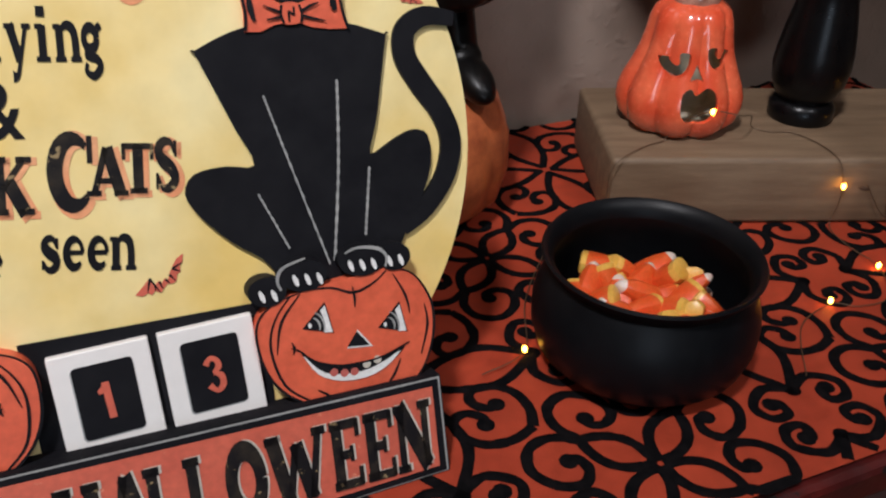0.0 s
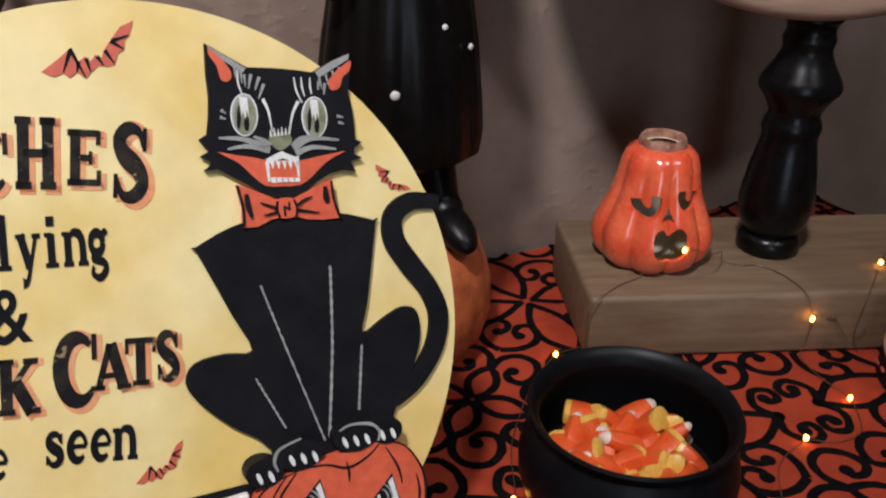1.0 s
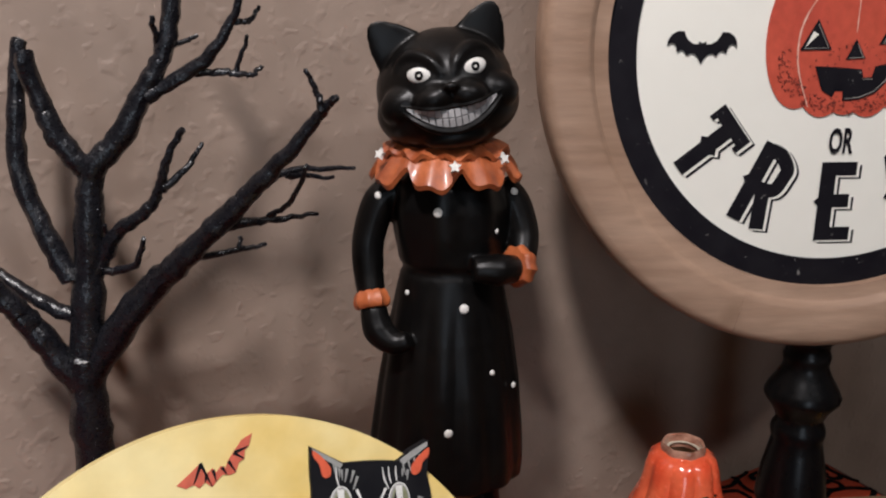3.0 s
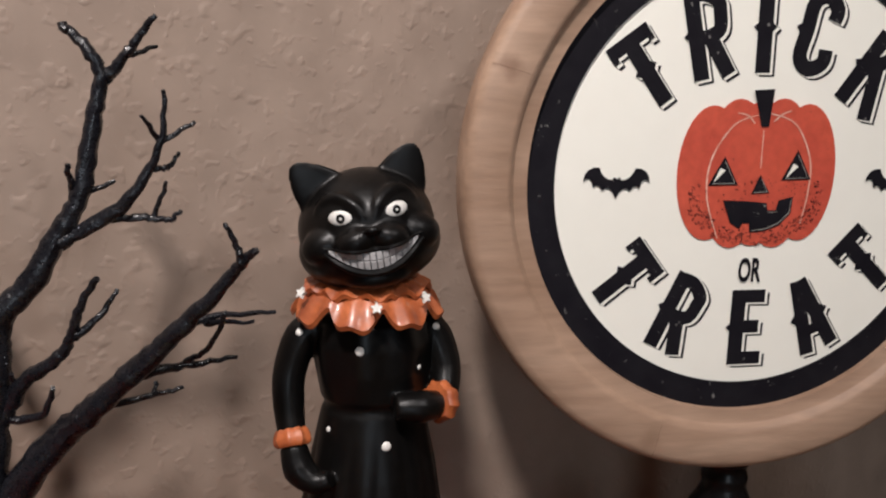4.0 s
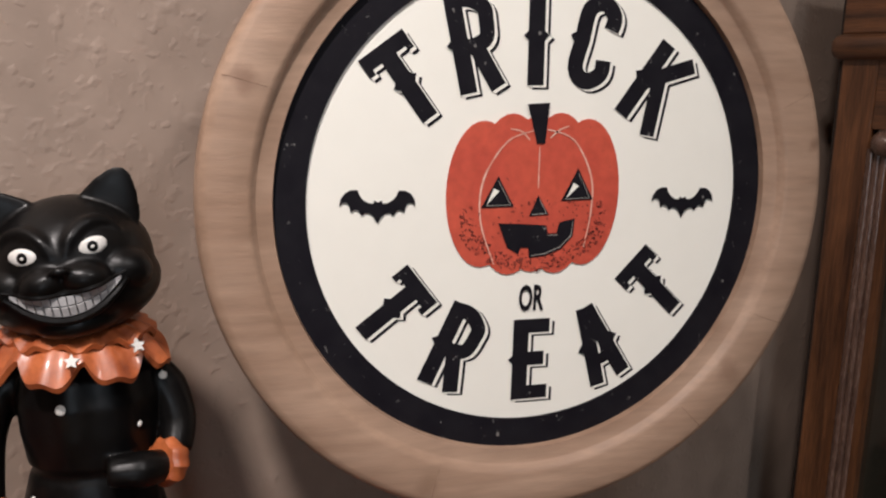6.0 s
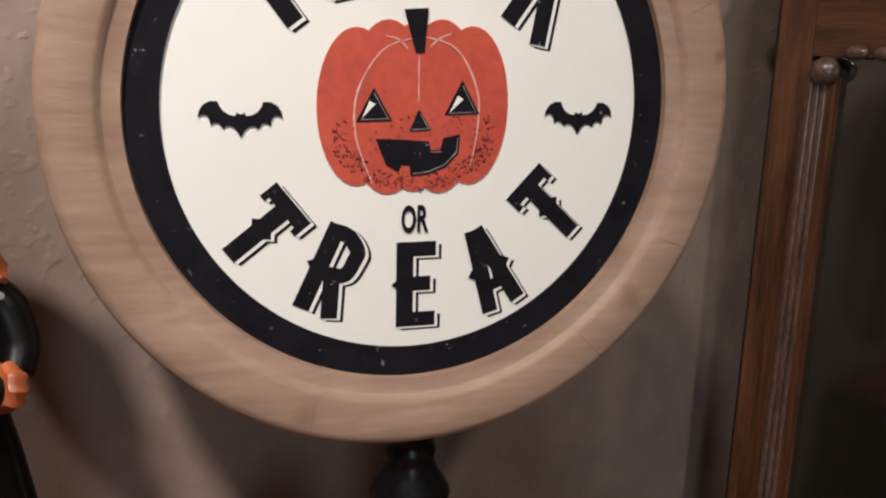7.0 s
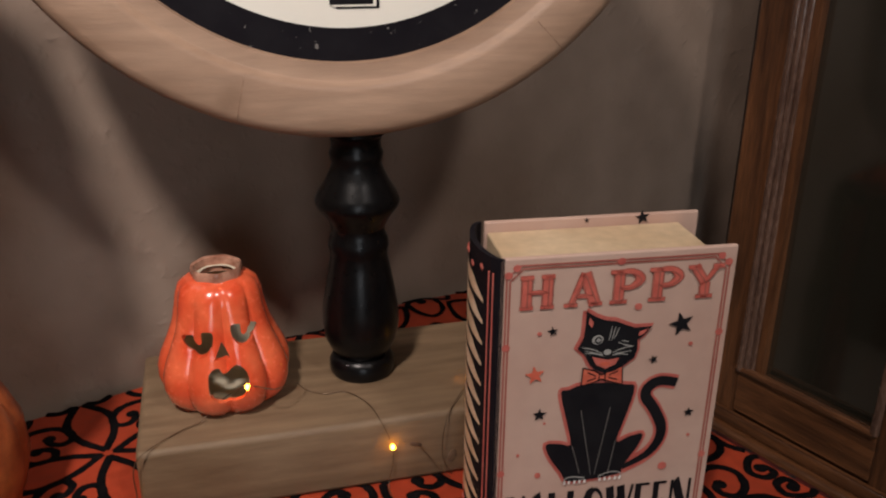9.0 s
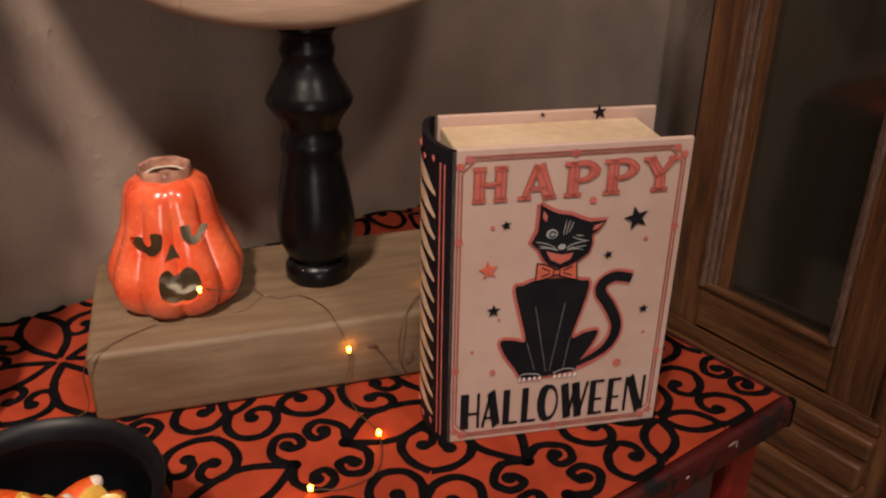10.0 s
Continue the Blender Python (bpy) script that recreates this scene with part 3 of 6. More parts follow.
mouth = curve([(-0.0088, 0.0185), (-0.0082, 0.0245), (-0.0052, 0.0268), (-0.0032, 0.0262), (-0.0022, 0.0242), (0.0000, 0.0238), (0.0016, 0.0256), (0.0042, 0.0272), (0.0074, 0.0252), (0.0090, 0.0205),
               (0.0080, 0.0150), (0.0045, 0.0112), (0.0, 0.0100), (-0.0048, 0.0112), (-0.0080, 0.0145)], 2, True)
holes = [through_front(eye_hole(-0.0114, 0.0370, 0.0066, 1)), through_front(eye_hole(0.0090, 0.0398, 0.0060, -1)),
         through_front([(-0.0052, 0.0300), (0.0020, 0.0296), (-0.0014, 0.0372)]), through_front([(p.x, p.y) for p in mouth])]
shell = cut(shell, [CERAMIC, GLAZE_INSIDE], holes)
part("squash_shell", shell, [CERAMIC, GLAZE_INSIDE], lantern, "ribbed orange shell with a cut-out face", smooth=True)
part("squash_floor", lathe([(0, 0.0002), (0.0185, 0.0002), (0.0185, 0.0022), (0, 0.0022)], 32), GLAZE_INSIDE, lantern, smooth=True)
part("stem_rim", lathe([(0.0088, 0.0585), (0.0110, 0.0594), (0.0116, 0.0620), (0.0116, 0.0644), (0.0110, 0.0656), (0.0098, 0.0650), (0.0086, 0.0585), (0.0088, 0.0585)], 40,
                       lambda a, r, z: r * (1 + 0.03 * math.sin(a * 7))), GLAZE_BROWN, lantern, "brown glazed rim", smooth=True)

# ---- the cauldron and its sweets ----
cauldron = thing("cauldron", pose(0.1886, 0.4650, 0.0012), "small dull black cauldron bowl filled with candy corn", "bowl")
pot = [(0, 0.0), (0.023, 0.0), (0.0325, 0.0025), (0.0392, 0.009), (0.0416, 0.017), (0.0418, 0.025), (0.0402, 0.032), (0.0377, 0.038), (0.0363, 0.0406), (0.0351, 0.0406), (0.0362, 0.035), (0.0385, 0.026), (0.037, 0.014), (0.028, 0.006), (0, 0.004)]
part("pot_body", lathe(pot, 72), POT_BLACK, cauldron, smooth=True)
part("pot_rim", lathe([(0.0363, 0.0405), (0.0371, 0.0425), (0.0392, 0.0449), (0.0400, 0.0465), (0.0394, 0.0475), (0.0380, 0.0468), (0.0355, 0.0435), (0.0350, 0.0405), (0.0363, 0.0405)], 72), POT_BLACK, cauldron, smooth=True)


def sweet_mesh():
    """A kernel of candy corn: a rounded wedge with yellow base, orange middle and white tip."""
    b = bmesh.new()
    rows = []
    n = 12
    prof = [(0, 0.0), (0.55, 0.004), (0.86, 0.03), (1.0, 0.14), (1.0, 0.3), (0.90, 0.48), (0.72, 0.68), (0.50, 0.86), (0.33, 0.95), (0.16, 0.99), (0, 1.0)]
    for r, t in prof:
        z = t * 0.0205
        if r == 0:
            rows.append([b.verts.new((0, 0, z))])
        else:
            ring = []
            for i in range(n):
                a = 2 * math.pi * i / n
                ca, sa = math.cos(a), math.sin(a)
                q = (abs(ca) ** 3 + abs(sa) ** 3) ** (-1 / 3)
                ring.append(b.verts.new((0.0067 * r * ca * q, 0.0043 * min(1, r * 1.25) * sa * q, z)))
            rows.append(ring)
    for k, (p, q) in enumerate(zip(rows, rows[1:])):
        for i in range(n):
            loop = []
            for v in (p[i % len(p)], p[(i + 1) % n % len(p)], q[(i + 1) % n % len(q)], q[i % len(q)]):
                if v not in loop:
                    loop.append(v)
            f = b.faces.new(loop)
            f.material_index = 0 if k < 3 else (1 if k < 7 else 2)
    for v in b.verts:
        v.co.z -= 0.009
    return mesh_of(b, "candy_corn", [CORN_YELLOW, CORN_ORANGE, CORN_WHITE], True)


def sugar(name, c1, c2):
    m = mat(name, c1, c2, 120, 0.38, 0.0001, 500, coat=0.15)
    _, _, bsdf = links(m)
    bsdf.inputs["Subsurface Weight"].default_value = 0.25
    bsdf.inputs["Subsurface Radius"].default_value = (0.004, 0.002, 0.001)
    return m


CORN_YELLOW, CORN_ORANGE, CORN_WHITE = sugar("candy_yellow", (0.66, 0.34, 0.05), (0.72, 0.42, 0.08)), sugar("candy_orange", (0.70, 0.085, 0.016), (0.64, 0.11, 0.02)), sugar("candy_white", (0.66, 0.52, 0.44), (0.74, 0.64, 0.56))
corn = sweet_mesh()
rng = random.Random(11)
for layer, (height, rad, many) in enumerate(((0.0150, 0.0200, 20), (0.0205, 0.0255, 28), (0.0262, 0.0262, 26))):
    for k in range(many):
        a, r = k * 2.39996 + layer, rad * math.sqrt((k + 0.5) / many)
        ob = new("candy_corn", corn)
        small = rng.uniform(0.74, 0.98)
        ob.matrix_basis = Matrix.Translation((0.1886 + r * math.cos(a), 0.4650 + r * math.sin(a), 0.0012 + height + rng.uniform(-0.0015, 0.0015))) @ Euler(
            (radians(rng.uniform(35, 145)), radians(rng.uniform(-50, 50)), rng.uniform(0, 6.3))).to_matrix().to_4x4() @ Matrix.Scale(small, 4)
        tagged(ob, "yellow, orange and white candy corn kernel in the cauldron", "candy", "candy corn in the cauldron")

# ---- the book ----
BW, BH, BD = 0.0950, 0.1320, 0.0405
book = thing("book_box", pose(0.3375, 0.5099, 0.0015, 0, 0, -4.72), "pink and cream book-shaped box standing upright on the cloth", "book")
part("front_cover", box(0.0, 0.0, 0, BW, 0.0024, BH, 0.0007), COVER, book)
part("back_cover", box(0.003, BD - 0.0024, 0, BW + 0.0015, BD, BH + 0.0004, 0.0007), COVER, book)
part("page_block", box(0.004, 0.0024, 0.003, BW - 0.0075, BD - 0.0024, BH - 0.0040, 0.0008), PAGES, book, "pale wooden page block")
spine = [(-0.0060 * math.sin(math.pi * t) ** 0.6, BD * t) for t in np.linspace(0, 1, 15)]
part("spine", flat(spine + [(x + 0.0022, y) for x, y in reversed(spine)], 0, BH), BLACK_PRINT, book, "rounded black spine")

# ---- the leaning countdown board: local x right, y up the board, z towards the room ----
board = thing("countdown_sign", pose(0.0546, 0.4510, 0.1483, 90 - 20.15, 0, 21.34), "round yellow halloween countdown board leaning back on the cloth", "sign")
LEDGE = mat("matt_black_ledge", (0.006, 0.006, 0.008), (0.012, 0.011, 0.013), 80, 0.8, spec=0.1)
part("round_panel", flat(oval(-0.035, -0.045, 0.0987, 0.0987, n=120), -0.0095, -0.0019), [PARCHMENT], board, "yellow parchment panel")
part("base_bar", flat([(-0.1155, -0.1596), (0.0392, -0.1596), (0.0400, -0.1262), (-0.1130, -0.1203)], -0.0140, 0.0080), LEDGE, board, "black ledge lettered in black on red")
part("back_prop", box(-0.05, -0.150, -0.022, -0.02, -0.02, -0.0095, 0.001), PALE_EDGE, board)


# ---- print colours ----
INK = mat("black_ink", (0.007, 0.007, 0.009), (0.011, 0.011, 0.013), 80, 0.6, spec=0.12)
CORAL = mat("coral_orange_ink", (0.72, 0.125, 0.055), (0.66, 0.11, 0.05), 60, 0.5)
PEACH = mat("soft_orange_shadow_ink", (0.78, 0.30, 0.13), (0.80, 0.38, 0.18), 60, 0.5)
CHALK = mat("white_ink", (0.72, 0.71, 0.68), (0.80, 0.79, 0.76), 150, 0.6)
GREY_INK = mat("grey_ink", (0.27, 0.27, 0.26), (0.36, 0.36, 0.34), 150, 0.6)
OLIVE_INK = mat("olive_ink", (0.16, 0.17, 0.08), (0.30, 0.31, 0.20), 250, 0.5)
CARD_WHITE = mat("white_card", (0.80, 0.77, 0.73), (0.83, 0.80, 0.76), 40, 0.55, fine=0.015)
BRICK_INK = mat("dusty_red_ink", (0.62, 0.13, 0.075), (0.56, 0.11, 0.065), 70, 0.55, speck=((0.72, 0.30, 0.18), 0.66, 200))
FADED_PINK = mat("faded_rose_ink", (0.44, 0.092, 0.074), (0.53, 0.14, 0.11), 90, 0.55)
WOOD_TYPE = mat("worn_wood_type_ink", (0.010, 0.009, 0.010), (0.030, 0.024, 0.018), 160, 0.6, spec=0.15, speck=((0.30, 0.22, 0.11), 0.62, 210), contrast=(0.42, 0.66))

UP = 0.00022  # thickness of a printed layer


def print_on(name, shapes, z, material, parent, label=""):
    """One printed area of several outlines, lying at height z."""
    bm = bmesh.new()
    for s in shapes:
        flat(s, z - UP * 0.5, z, bm)
    return part(name, bm, material, parent, label)


def lines_on(name, runs, width, z, material, parent, label=""):
    bm = bmesh.new()
    for r in runs:
        stroke(r, width, z - UP * 0.5, z, bm)
    return part(name, bm, material, parent, label)


def each_line(name, runs, width, z, material, parent):
    for r in runs:
        lines_on(name, [r], width, z, material, parent)


def slab_strokes(ch):
    """A letter of fat slab-serif type as brush lines in the unit square."""
    stem = lambda x, y0=0.0, y1=1.0, w=0.22: ([(x, y0), (x, y1)], w)
    foot = lambda x, y, w=0.36: ([(x - w / 2, y), (x + w / 2, y)], 0.09)
    thin = lambda a, b, w=0.10: ([a, b], w)
    ends = {"I": [stem(0.5, w=0.34), foot(0.5, 0.04, 0.8), foot(0.5, 0.96, 0.8)],
            "H": [stem(0.22), stem(0.78), thin((0.22, 0.5), (0.78, 0.5)), foot(0.22, 0.04), foot(0.22, 0.96), foot(0.78, 0.04), foot(0.78, 0.96)],
            "A": [thin((0.16, 0), (0.48, 1), 0.13), thin((0.82, 0), (0.5, 1), 0.24), thin((0.27, 0.3), (0.72, 0.3)), foot(0.16, 0.04), foot(0.82, 0.04)],
            "L": [stem(0.26), foot(0.26, 0.96, 0.44), thin((0.06, 0.05), (0.9, 0.05)), thin((0.88, 0), (0.88, 0.3))],
            "E": [stem(0.26), thin((0.06, 0.05), (0.9, 0.05)), thin((0.06, 0.95), (0.88, 0.95)), thin((0.3, 0.5), (0.66, 0.5)), thin((0.88, 0), (0.88, 0.28)),
                  thin((0.86, 0.74), (0.86, 1)), thin((0.66, 0.38), (0.66, 0.62), 0.08)],
            "O": [([(0.5 + 0.36 * math.cos(a), 0.5 + 0.44 * math.sin(a)) for a in np.linspace(0, 2 * math.pi, 25)], 0.22)],
            "W": [thin((0.10, 1), (0.30, 0), 0.17), thin((0.30, 0), (0.5, 0.85), 0.09), thin((0.5, 0.85), (0.70, 0), 0.17), thin((0.70, 0), (0.9, 1), 0.09), foot(0.10, 0.96, 0.24), foot(0.9, 0.96, 0.24)],
            "N": [stem(0.18, w=0.13), stem(0.82, w=0.13), thin((0.16, 1), (0.84, 0), 0.24), foot(0.16, 0.96, 0.32), foot(0.18, 0.04, 0.34), foot(0.82, 0.96, 0.34)],
            "T": [stem(0.5, w=0.24), thin((0.06, 0.95), (0.94, 0.95)), thin((0.1, 0.68), (0.1, 1), 0.09), thin((0.9, 0.68), (0.9, 1), 0.09), foot(0.5, 0.04, 0.5)],
            "C": [([(0.52 + 0.37 * math.cos(a), 0.5 + 0.44 * math.sin(a)) for a in np.linspace(0.85, 5.5, 20)], [0.08, 0.16, 0.24, 0.26, 0.24, 0.16, 0.08]), thin((0.84, 0.62), (0.84, 0.98), 0.09)],
            "S": [([p[:] for p in curve([(0.80, 0.72), (0.68, 0.92), (0.42, 0.95), (0.22, 0.80), (0.34, 0.60), (0.66, 0.43), (0.80, 0.22), (0.58, 0.05), (0.32, 0.06), (0.17, 0.28)], 4)], [0.08, 0.13, 0.24, 0.26, 0.24, 0.13, 0.08]),
                  thin((0.82, 0.66), (0.82, 0.98), 0.08), thin((0.16, 0.02), (0.16, 0.34), 0.08)],
            "K": [stem(0.24), foot(0.24, 0.04), foot(0.24, 0.96), thin((0.3, 0.42), (0.80, 0.97)), thin((0.44, 0.58), (0.80, 0), 0.24), foot(0.80, 0.96, 0.34), foot(0.82, 0.04, 0.34)],
            "P": [stem(0.26), foot(0.26, 0.04, 0.46), foot(0.16, 0.96, 0.3), ([p[:] for p in curve([(0.26, 0.95), (0.6, 0.95), (0.82, 0.72), (0.6, 0.48), (0.26, 0.48)], 5)], [0.09, 0.13, 0.22, 0.13, 0.09])],
            "Y": [thin((0.16, 1), (0.5, 0.45), 0.2), thin((0.84, 1), (0.5, 0.45), 0.11), stem(0.5, 0, 0.47), foot(0.5, 0.04, 0.48), foot(0.16, 0.96), foot(0.84, 0.96, 0.32)]}
    return ends[ch]


def slab_letter(ch, cx, cy, w, h, turn, z, bm, fat=1.0, shift=(0, 0)):
    c, s = math.cos(radians(turn)), math.sin(radians(turn))
    for pts, wide in slab_strokes(ch):
        b = stroke(pts, [x * fat for x in wide] if isinstance(wide, list) else wide * fat, 0, UP * 0.5)
        for v in b.verts:
            x, y = (v.co.x - 0.5) * w, (v.co.y - 0.5) * h
            v.co = Vector((cx + shift[0] + c * x - s * y, cy + shift[1] + s * x + c * y, z + v.co.z - UP * 0.5))
        join(bm, b)
    return bm


def bat(cx, cy, span, turn=0.0):
    """A bat's outline with broad, level wings."""
    half = [(0.0, 0.07), (0.05, 0.095), (0.06, 0.055), (0.13, 0.062), (0.20, 0.105), (0.245, 0.165), (0.27, 0.225), (0.36, 0.225), (0.44, 0.18), (0.485, 0.11), (0.5, 0.02),
            (0.46, 0.06), (0.41, 0.065), (0.375, 0.03), (0.35, -0.065), (0.31, -0.03), (0.26, -0.035), (0.205, -0.105), (0.16, -0.065), (0.10, -0.075), (0.05, -0.12), (0.0, -0.21)]
    pts = [(x, y) for x, y in half] + [(-x, y) for x, y in reversed(half[1:-1])]
    c, s = math.cos(radians(turn)), math.sin(radians(turn))
    return [(cx + span * (c * x - s * y), cy + span * (s * x + c * y)) for x, y in pts]


# ---- the face of the round sign ----


def poster_strokes(ch, w, h, s):
    """A tall condensed capital as brush lines, s the thickness of its stem."""
    l, r, t, b = -w / 2 + s / 2, w / 2 - s / 2, h / 2, -h / 2
    bar = lambda y, x0=-w / 2, x1=w / 2: ([(x0, y), (x1, y)], s * 0.86)
    if ch == "T":
        return [bar(t - s * 0.43), ([(0, b), (0, t - s * 0.5)], s), ([(-w / 2 + s * 0.2, t), (-w / 2 + s * 0.2, t - s * 1.15)], s * 0.4), ([(w / 2 - s * 0.2, t), (w / 2 - s * 0.2, t - s * 1.15)], s * 0.4)]
    if ch == "I":
        return [([(0, b), (0, t)], s)]
    if ch == "E":
        return [([(l, b), (l, t)], s), bar(t - s * 0.43), bar(b + s * 0.43), bar(s * 0.05, -w / 2, w / 2 - s * 0.3)]
    if ch == "R":
        bowl = curve([(l, t - s * 0.42), (0.0, t - s * 0.42), (r - s * 0.05, t - s * 1.0), (r, h * 0.2), (r - s * 0.15, h * 0.02), (0.0, -h * 0.04), (l, -h * 0.04)], 4)
        return [([(l, b), (l, t)], s), ([(p.x, p.y) for p in bowl], s * 0.88), ([(s * 0.0, -h * 0.04), (r + s * 0.05, b)], s * 0.95)]
    if ch == "C":
        arc = curve([(r, h * 0.17), (r, t - s * 1.0), (0.0, t - s * 0.42), (l, t - s * 1.0), (l, 0.0), (l, b + s * 1.0), (0.0, b + s * 0.42), (r, b + s * 1.0), (r, -h * 0.16)], 4)
        return [([(p.x, p.y) for p in arc], s * 0.95)]
    if ch == "K":
        return [([(l, b), (l, t)], s), ([(l, -h * 0.05), (r + s * 0.1, t)], s * 0.9), ([(l + s * 0.8, h * 0.10), (r + s * 0.15, b)], s * 0.95)]
    return [([(l, b), (-s * 0.10, t)], s * 0.95), ([(r, b), (s * 0.10, t)], s * 0.95), ([(l * 0.7, -h * 0.20), (r * 0.7, -h * 0.20)], s * 0.7), ([(-s * 0.45, t - s * 0.3), (s * 0.45, t - s * 0.3)], s * 0.6)]


def poster_letter(ch, x, y, w, h, turn, z, fat=1.0, dx=0.0, dy=0.0):
    b = bmesh.new()
    s = 0.0078
    c, sn = math.cos(radians(turn)), math.sin(radians(turn))
    lines = poster_strokes(ch, w, h, s)
    for k, (pts, wide) in enumerate(lines):
        stroke(pts, wide * fat, z - UP + k * 0.00002, z + k * 0.00002, b)
    # small thorns half-way up the stem
    stem = 0.0 if ch in "TI" else -w / 2 + s / 2 + (s * 0.45 if ch == "A" else 0)
    for e in ((1, -1) if ch in "TIA" else (-1,)):
        edge = stem + e * (s / 2 - 0.0004) if ch != "A" else e * (w / 4 + s * 0.32)
        flat([(edge - e * 0.001, 0.0034), (edge + e * 0.0026, 0.0002), (edge - e * 0.001, -0.0034)], z - UP + 0.0001, z + 0.0001, b)
    for v in b.verts:
        p, q = v.co.x, v.co.y
        v.co.x, v.co.y = x + dx + c * p - sn * q, y + dy + sn * p + c * q
    return b


for ch, x, y, w, h, turn in (("T", -0.0606, 0.0508, 0.0235, 0.0377, 37), ("R", -0.0300, 0.0688, 0.0215, 0.0428, 13), ("I", -0.0012, 0.0723, 0.0080, 0.0430, 1), ("C", 0.0272, 0.0705, 0.0205, 0.0420, -13),
                             ("K", 0.0602, 0.0504, 0.0240, 0.0395, -35), ("T", -0.0650, -0.0490, 0.0230, 0.0355, -52), ("R", -0.0345, -0.0693, 0.0210, 0.0405, -25), ("E", 0.0030, -0.0772, 0.0182, 0.0395, 0),
                             ("A", 0.0378, -0.0715, 0.0225, 0.0400, 24), ("T", 0.0658, -0.0436, 0.0225, 0.0360, 47)):
    part("letter_shadow", poster_letter(ch, x - 0.0016, y + 0.0015, w, h, turn, 0.00028, 1.0, 0.0027, -0.0017), BLACK_PRINT, sign)
    part("letter_gap", poster_letter(ch, x - 0.0016, y + 0.0015, w, h, turn, 0.00044, 1.0, 0.0014, -0.0009), WHITE_FACE, sign)
    part("letter", poster_letter(ch, x - 0.0016, y + 0.0015, w, h, turn, 0.00060), BLACK_PRINT, sign)
part("small_word", word("OR", -0.0058, -0.0519, 0.0068, -0.0391, 0.0008, 0.03), BLACK_PRINT, sign)
gourd = [oval(-0.0255, 0.0032, 0.0172, 0.0332), oval(0.0250, 0.0037, 0.0172, 0.0342), oval(-0.0120, 0.0029, 0.0180, 0.0369), oval(0.0112, 0.0032, 0.0180, 0.0372), oval(-0.0005, 0.0028, 0.0180, 0.0358)]
for k, o in enumerate(gourd):
    part("pumpkin_lobe", flat(o, 0.0003, 0.0006 + 0.00004 * k), RED_PRINT, sign, "distressed red pumpkin print")
each_line("pumpkin_rib", [curve([(-0.0015, 0.0325), (-0.0150, 0.0270), (-0.0255, 0.0100), (-0.0262, -0.0090), (-0.0190, -0.0290)], 5), curve([(0.0040, 0.0330), (0.0180, 0.0280), (0.0275, 0.0110), (0.0282, -0.0060), (0.0255, -0.0220)], 5),
                          [(0.0010, 0.0250), (0.0012, 0.0060)], curve([(-0.0135, 0.0330), (-0.0080, 0.0318), (-0.0040, 0.0280)], 4), curve([(0.0150, 0.0345), (0.0100, 0.0325), (0.0060, 0.0290)], 4)],
         [0.0005, 0.0009, 0.0005], 0.0010, mat("pale_line_ink", (0.78, 0.52, 0.42), (0.62, 0.25, 0.18), 200, 0.6), sign)
print_on("pumpkin_face", [[(-0.0262, -0.0025), (-0.0105, -0.0022), (-0.0184, 0.0118)], [(0.0128, 0.0002), (0.0288, 0.0007), (0.0206, 0.0152)], [(-0.0028, -0.0067), (0.0070, -0.0062), (0.0014, 0.0028)],
                          [(-0.0176, -0.0098), (-0.0065, -0.0102), (0.0060, -0.0112), (0.0070, -0.0150), (0.0112, -0.0150), (0.0125, -0.0098), (0.0202, -0.0082), (0.0196, -0.0165), (0.0140, -0.0225), (0.0060, -0.0255), (-0.0020, -0.0262),
                           (-0.0025, -0.0215), (-0.0062, -0.0213), (-0.0075, -0.0243), (-0.0130, -0.0212)]], 0.0012, BLACK_PRINT, sign)
each_line("face_inline", [[(-0.0242, -0.0016), (-0.0122, -0.0013), (-0.0184, 0.0096)], [(0.0146, 0.0010), (0.0270, 0.0015), (0.0208, 0.0128)], [(-0.0016, -0.0060), (0.0058, -0.0056), (0.0020, 0.0008)],
                         [(-0.0010, -0.0252), (0.0060, -0.0244), (0.0134, -0.0214), (0.0186, -0.0160), (0.0192, -0.0096)], [(0.0066, -0.0158), (0.0118, -0.0158)]], [0.0003, 0.0004, 0.0003], 0.0014, mat("grey_line_ink", (0.22, 0.20, 0.18), (0.42, 0.38, 0.34), 220, 0.6), sign)
stip = random.Random(9)
dots = []
while len(dots) < 420:
    a, k = stip.uniform(math.pi * 1.02, math.pi * 1.98), stip.uniform(0, 1) ** 0.5
    x, y = 0.0415 * k * math.cos(a), 0.0015 + 0.0345 * k * math.sin(a)
    if abs(x) < 0.036 and (k > 0.8 or stip.random() < 0.15):
        dots.append(oval(x, y, stip.uniform(0.0002, 0.0009), stip.uniform(0.0002, 0.0004), stip.uniform(0, 180), 6))
tagged(print_on("pumpkin_stipple", dots, 0.00105, mat("dark_red_stipple", (0.14, 0.025, 0.016), (0.2, 0.03, 0.02), 300, 0.6), sign), kind="stuff")
print_on("pumpkin_glint", [[(-0.0236, -0.0010), (-0.0178, 0.0050), (-0.0205, 0.0062)]], 0.0015, WHITE_FACE, sign)
print_on("pumpkin_glint", [[(0.0152, 0.0014), (0.0212, 0.0070), (0.0186, 0.0086)]], 0.0015, WHITE_FACE, sign)
print_on("pumpkin_stem", [[(-0.0058, 0.0440), (0.0048, 0.0448), (0.0034, 0.0265), (-0.0006, 0.0265)]], 0.0013, BLACK_PRINT, sign)
print_on("printed_bat", [bat(-0.0736, -0.0018, 0.0338, -1)], 0.0008, BLACK_PRINT, sign)
print_on("printed_bat", [bat(0.0767, -0.0018, 0.0334, -1)], 0.0008, BLACK_PRINT, sign)
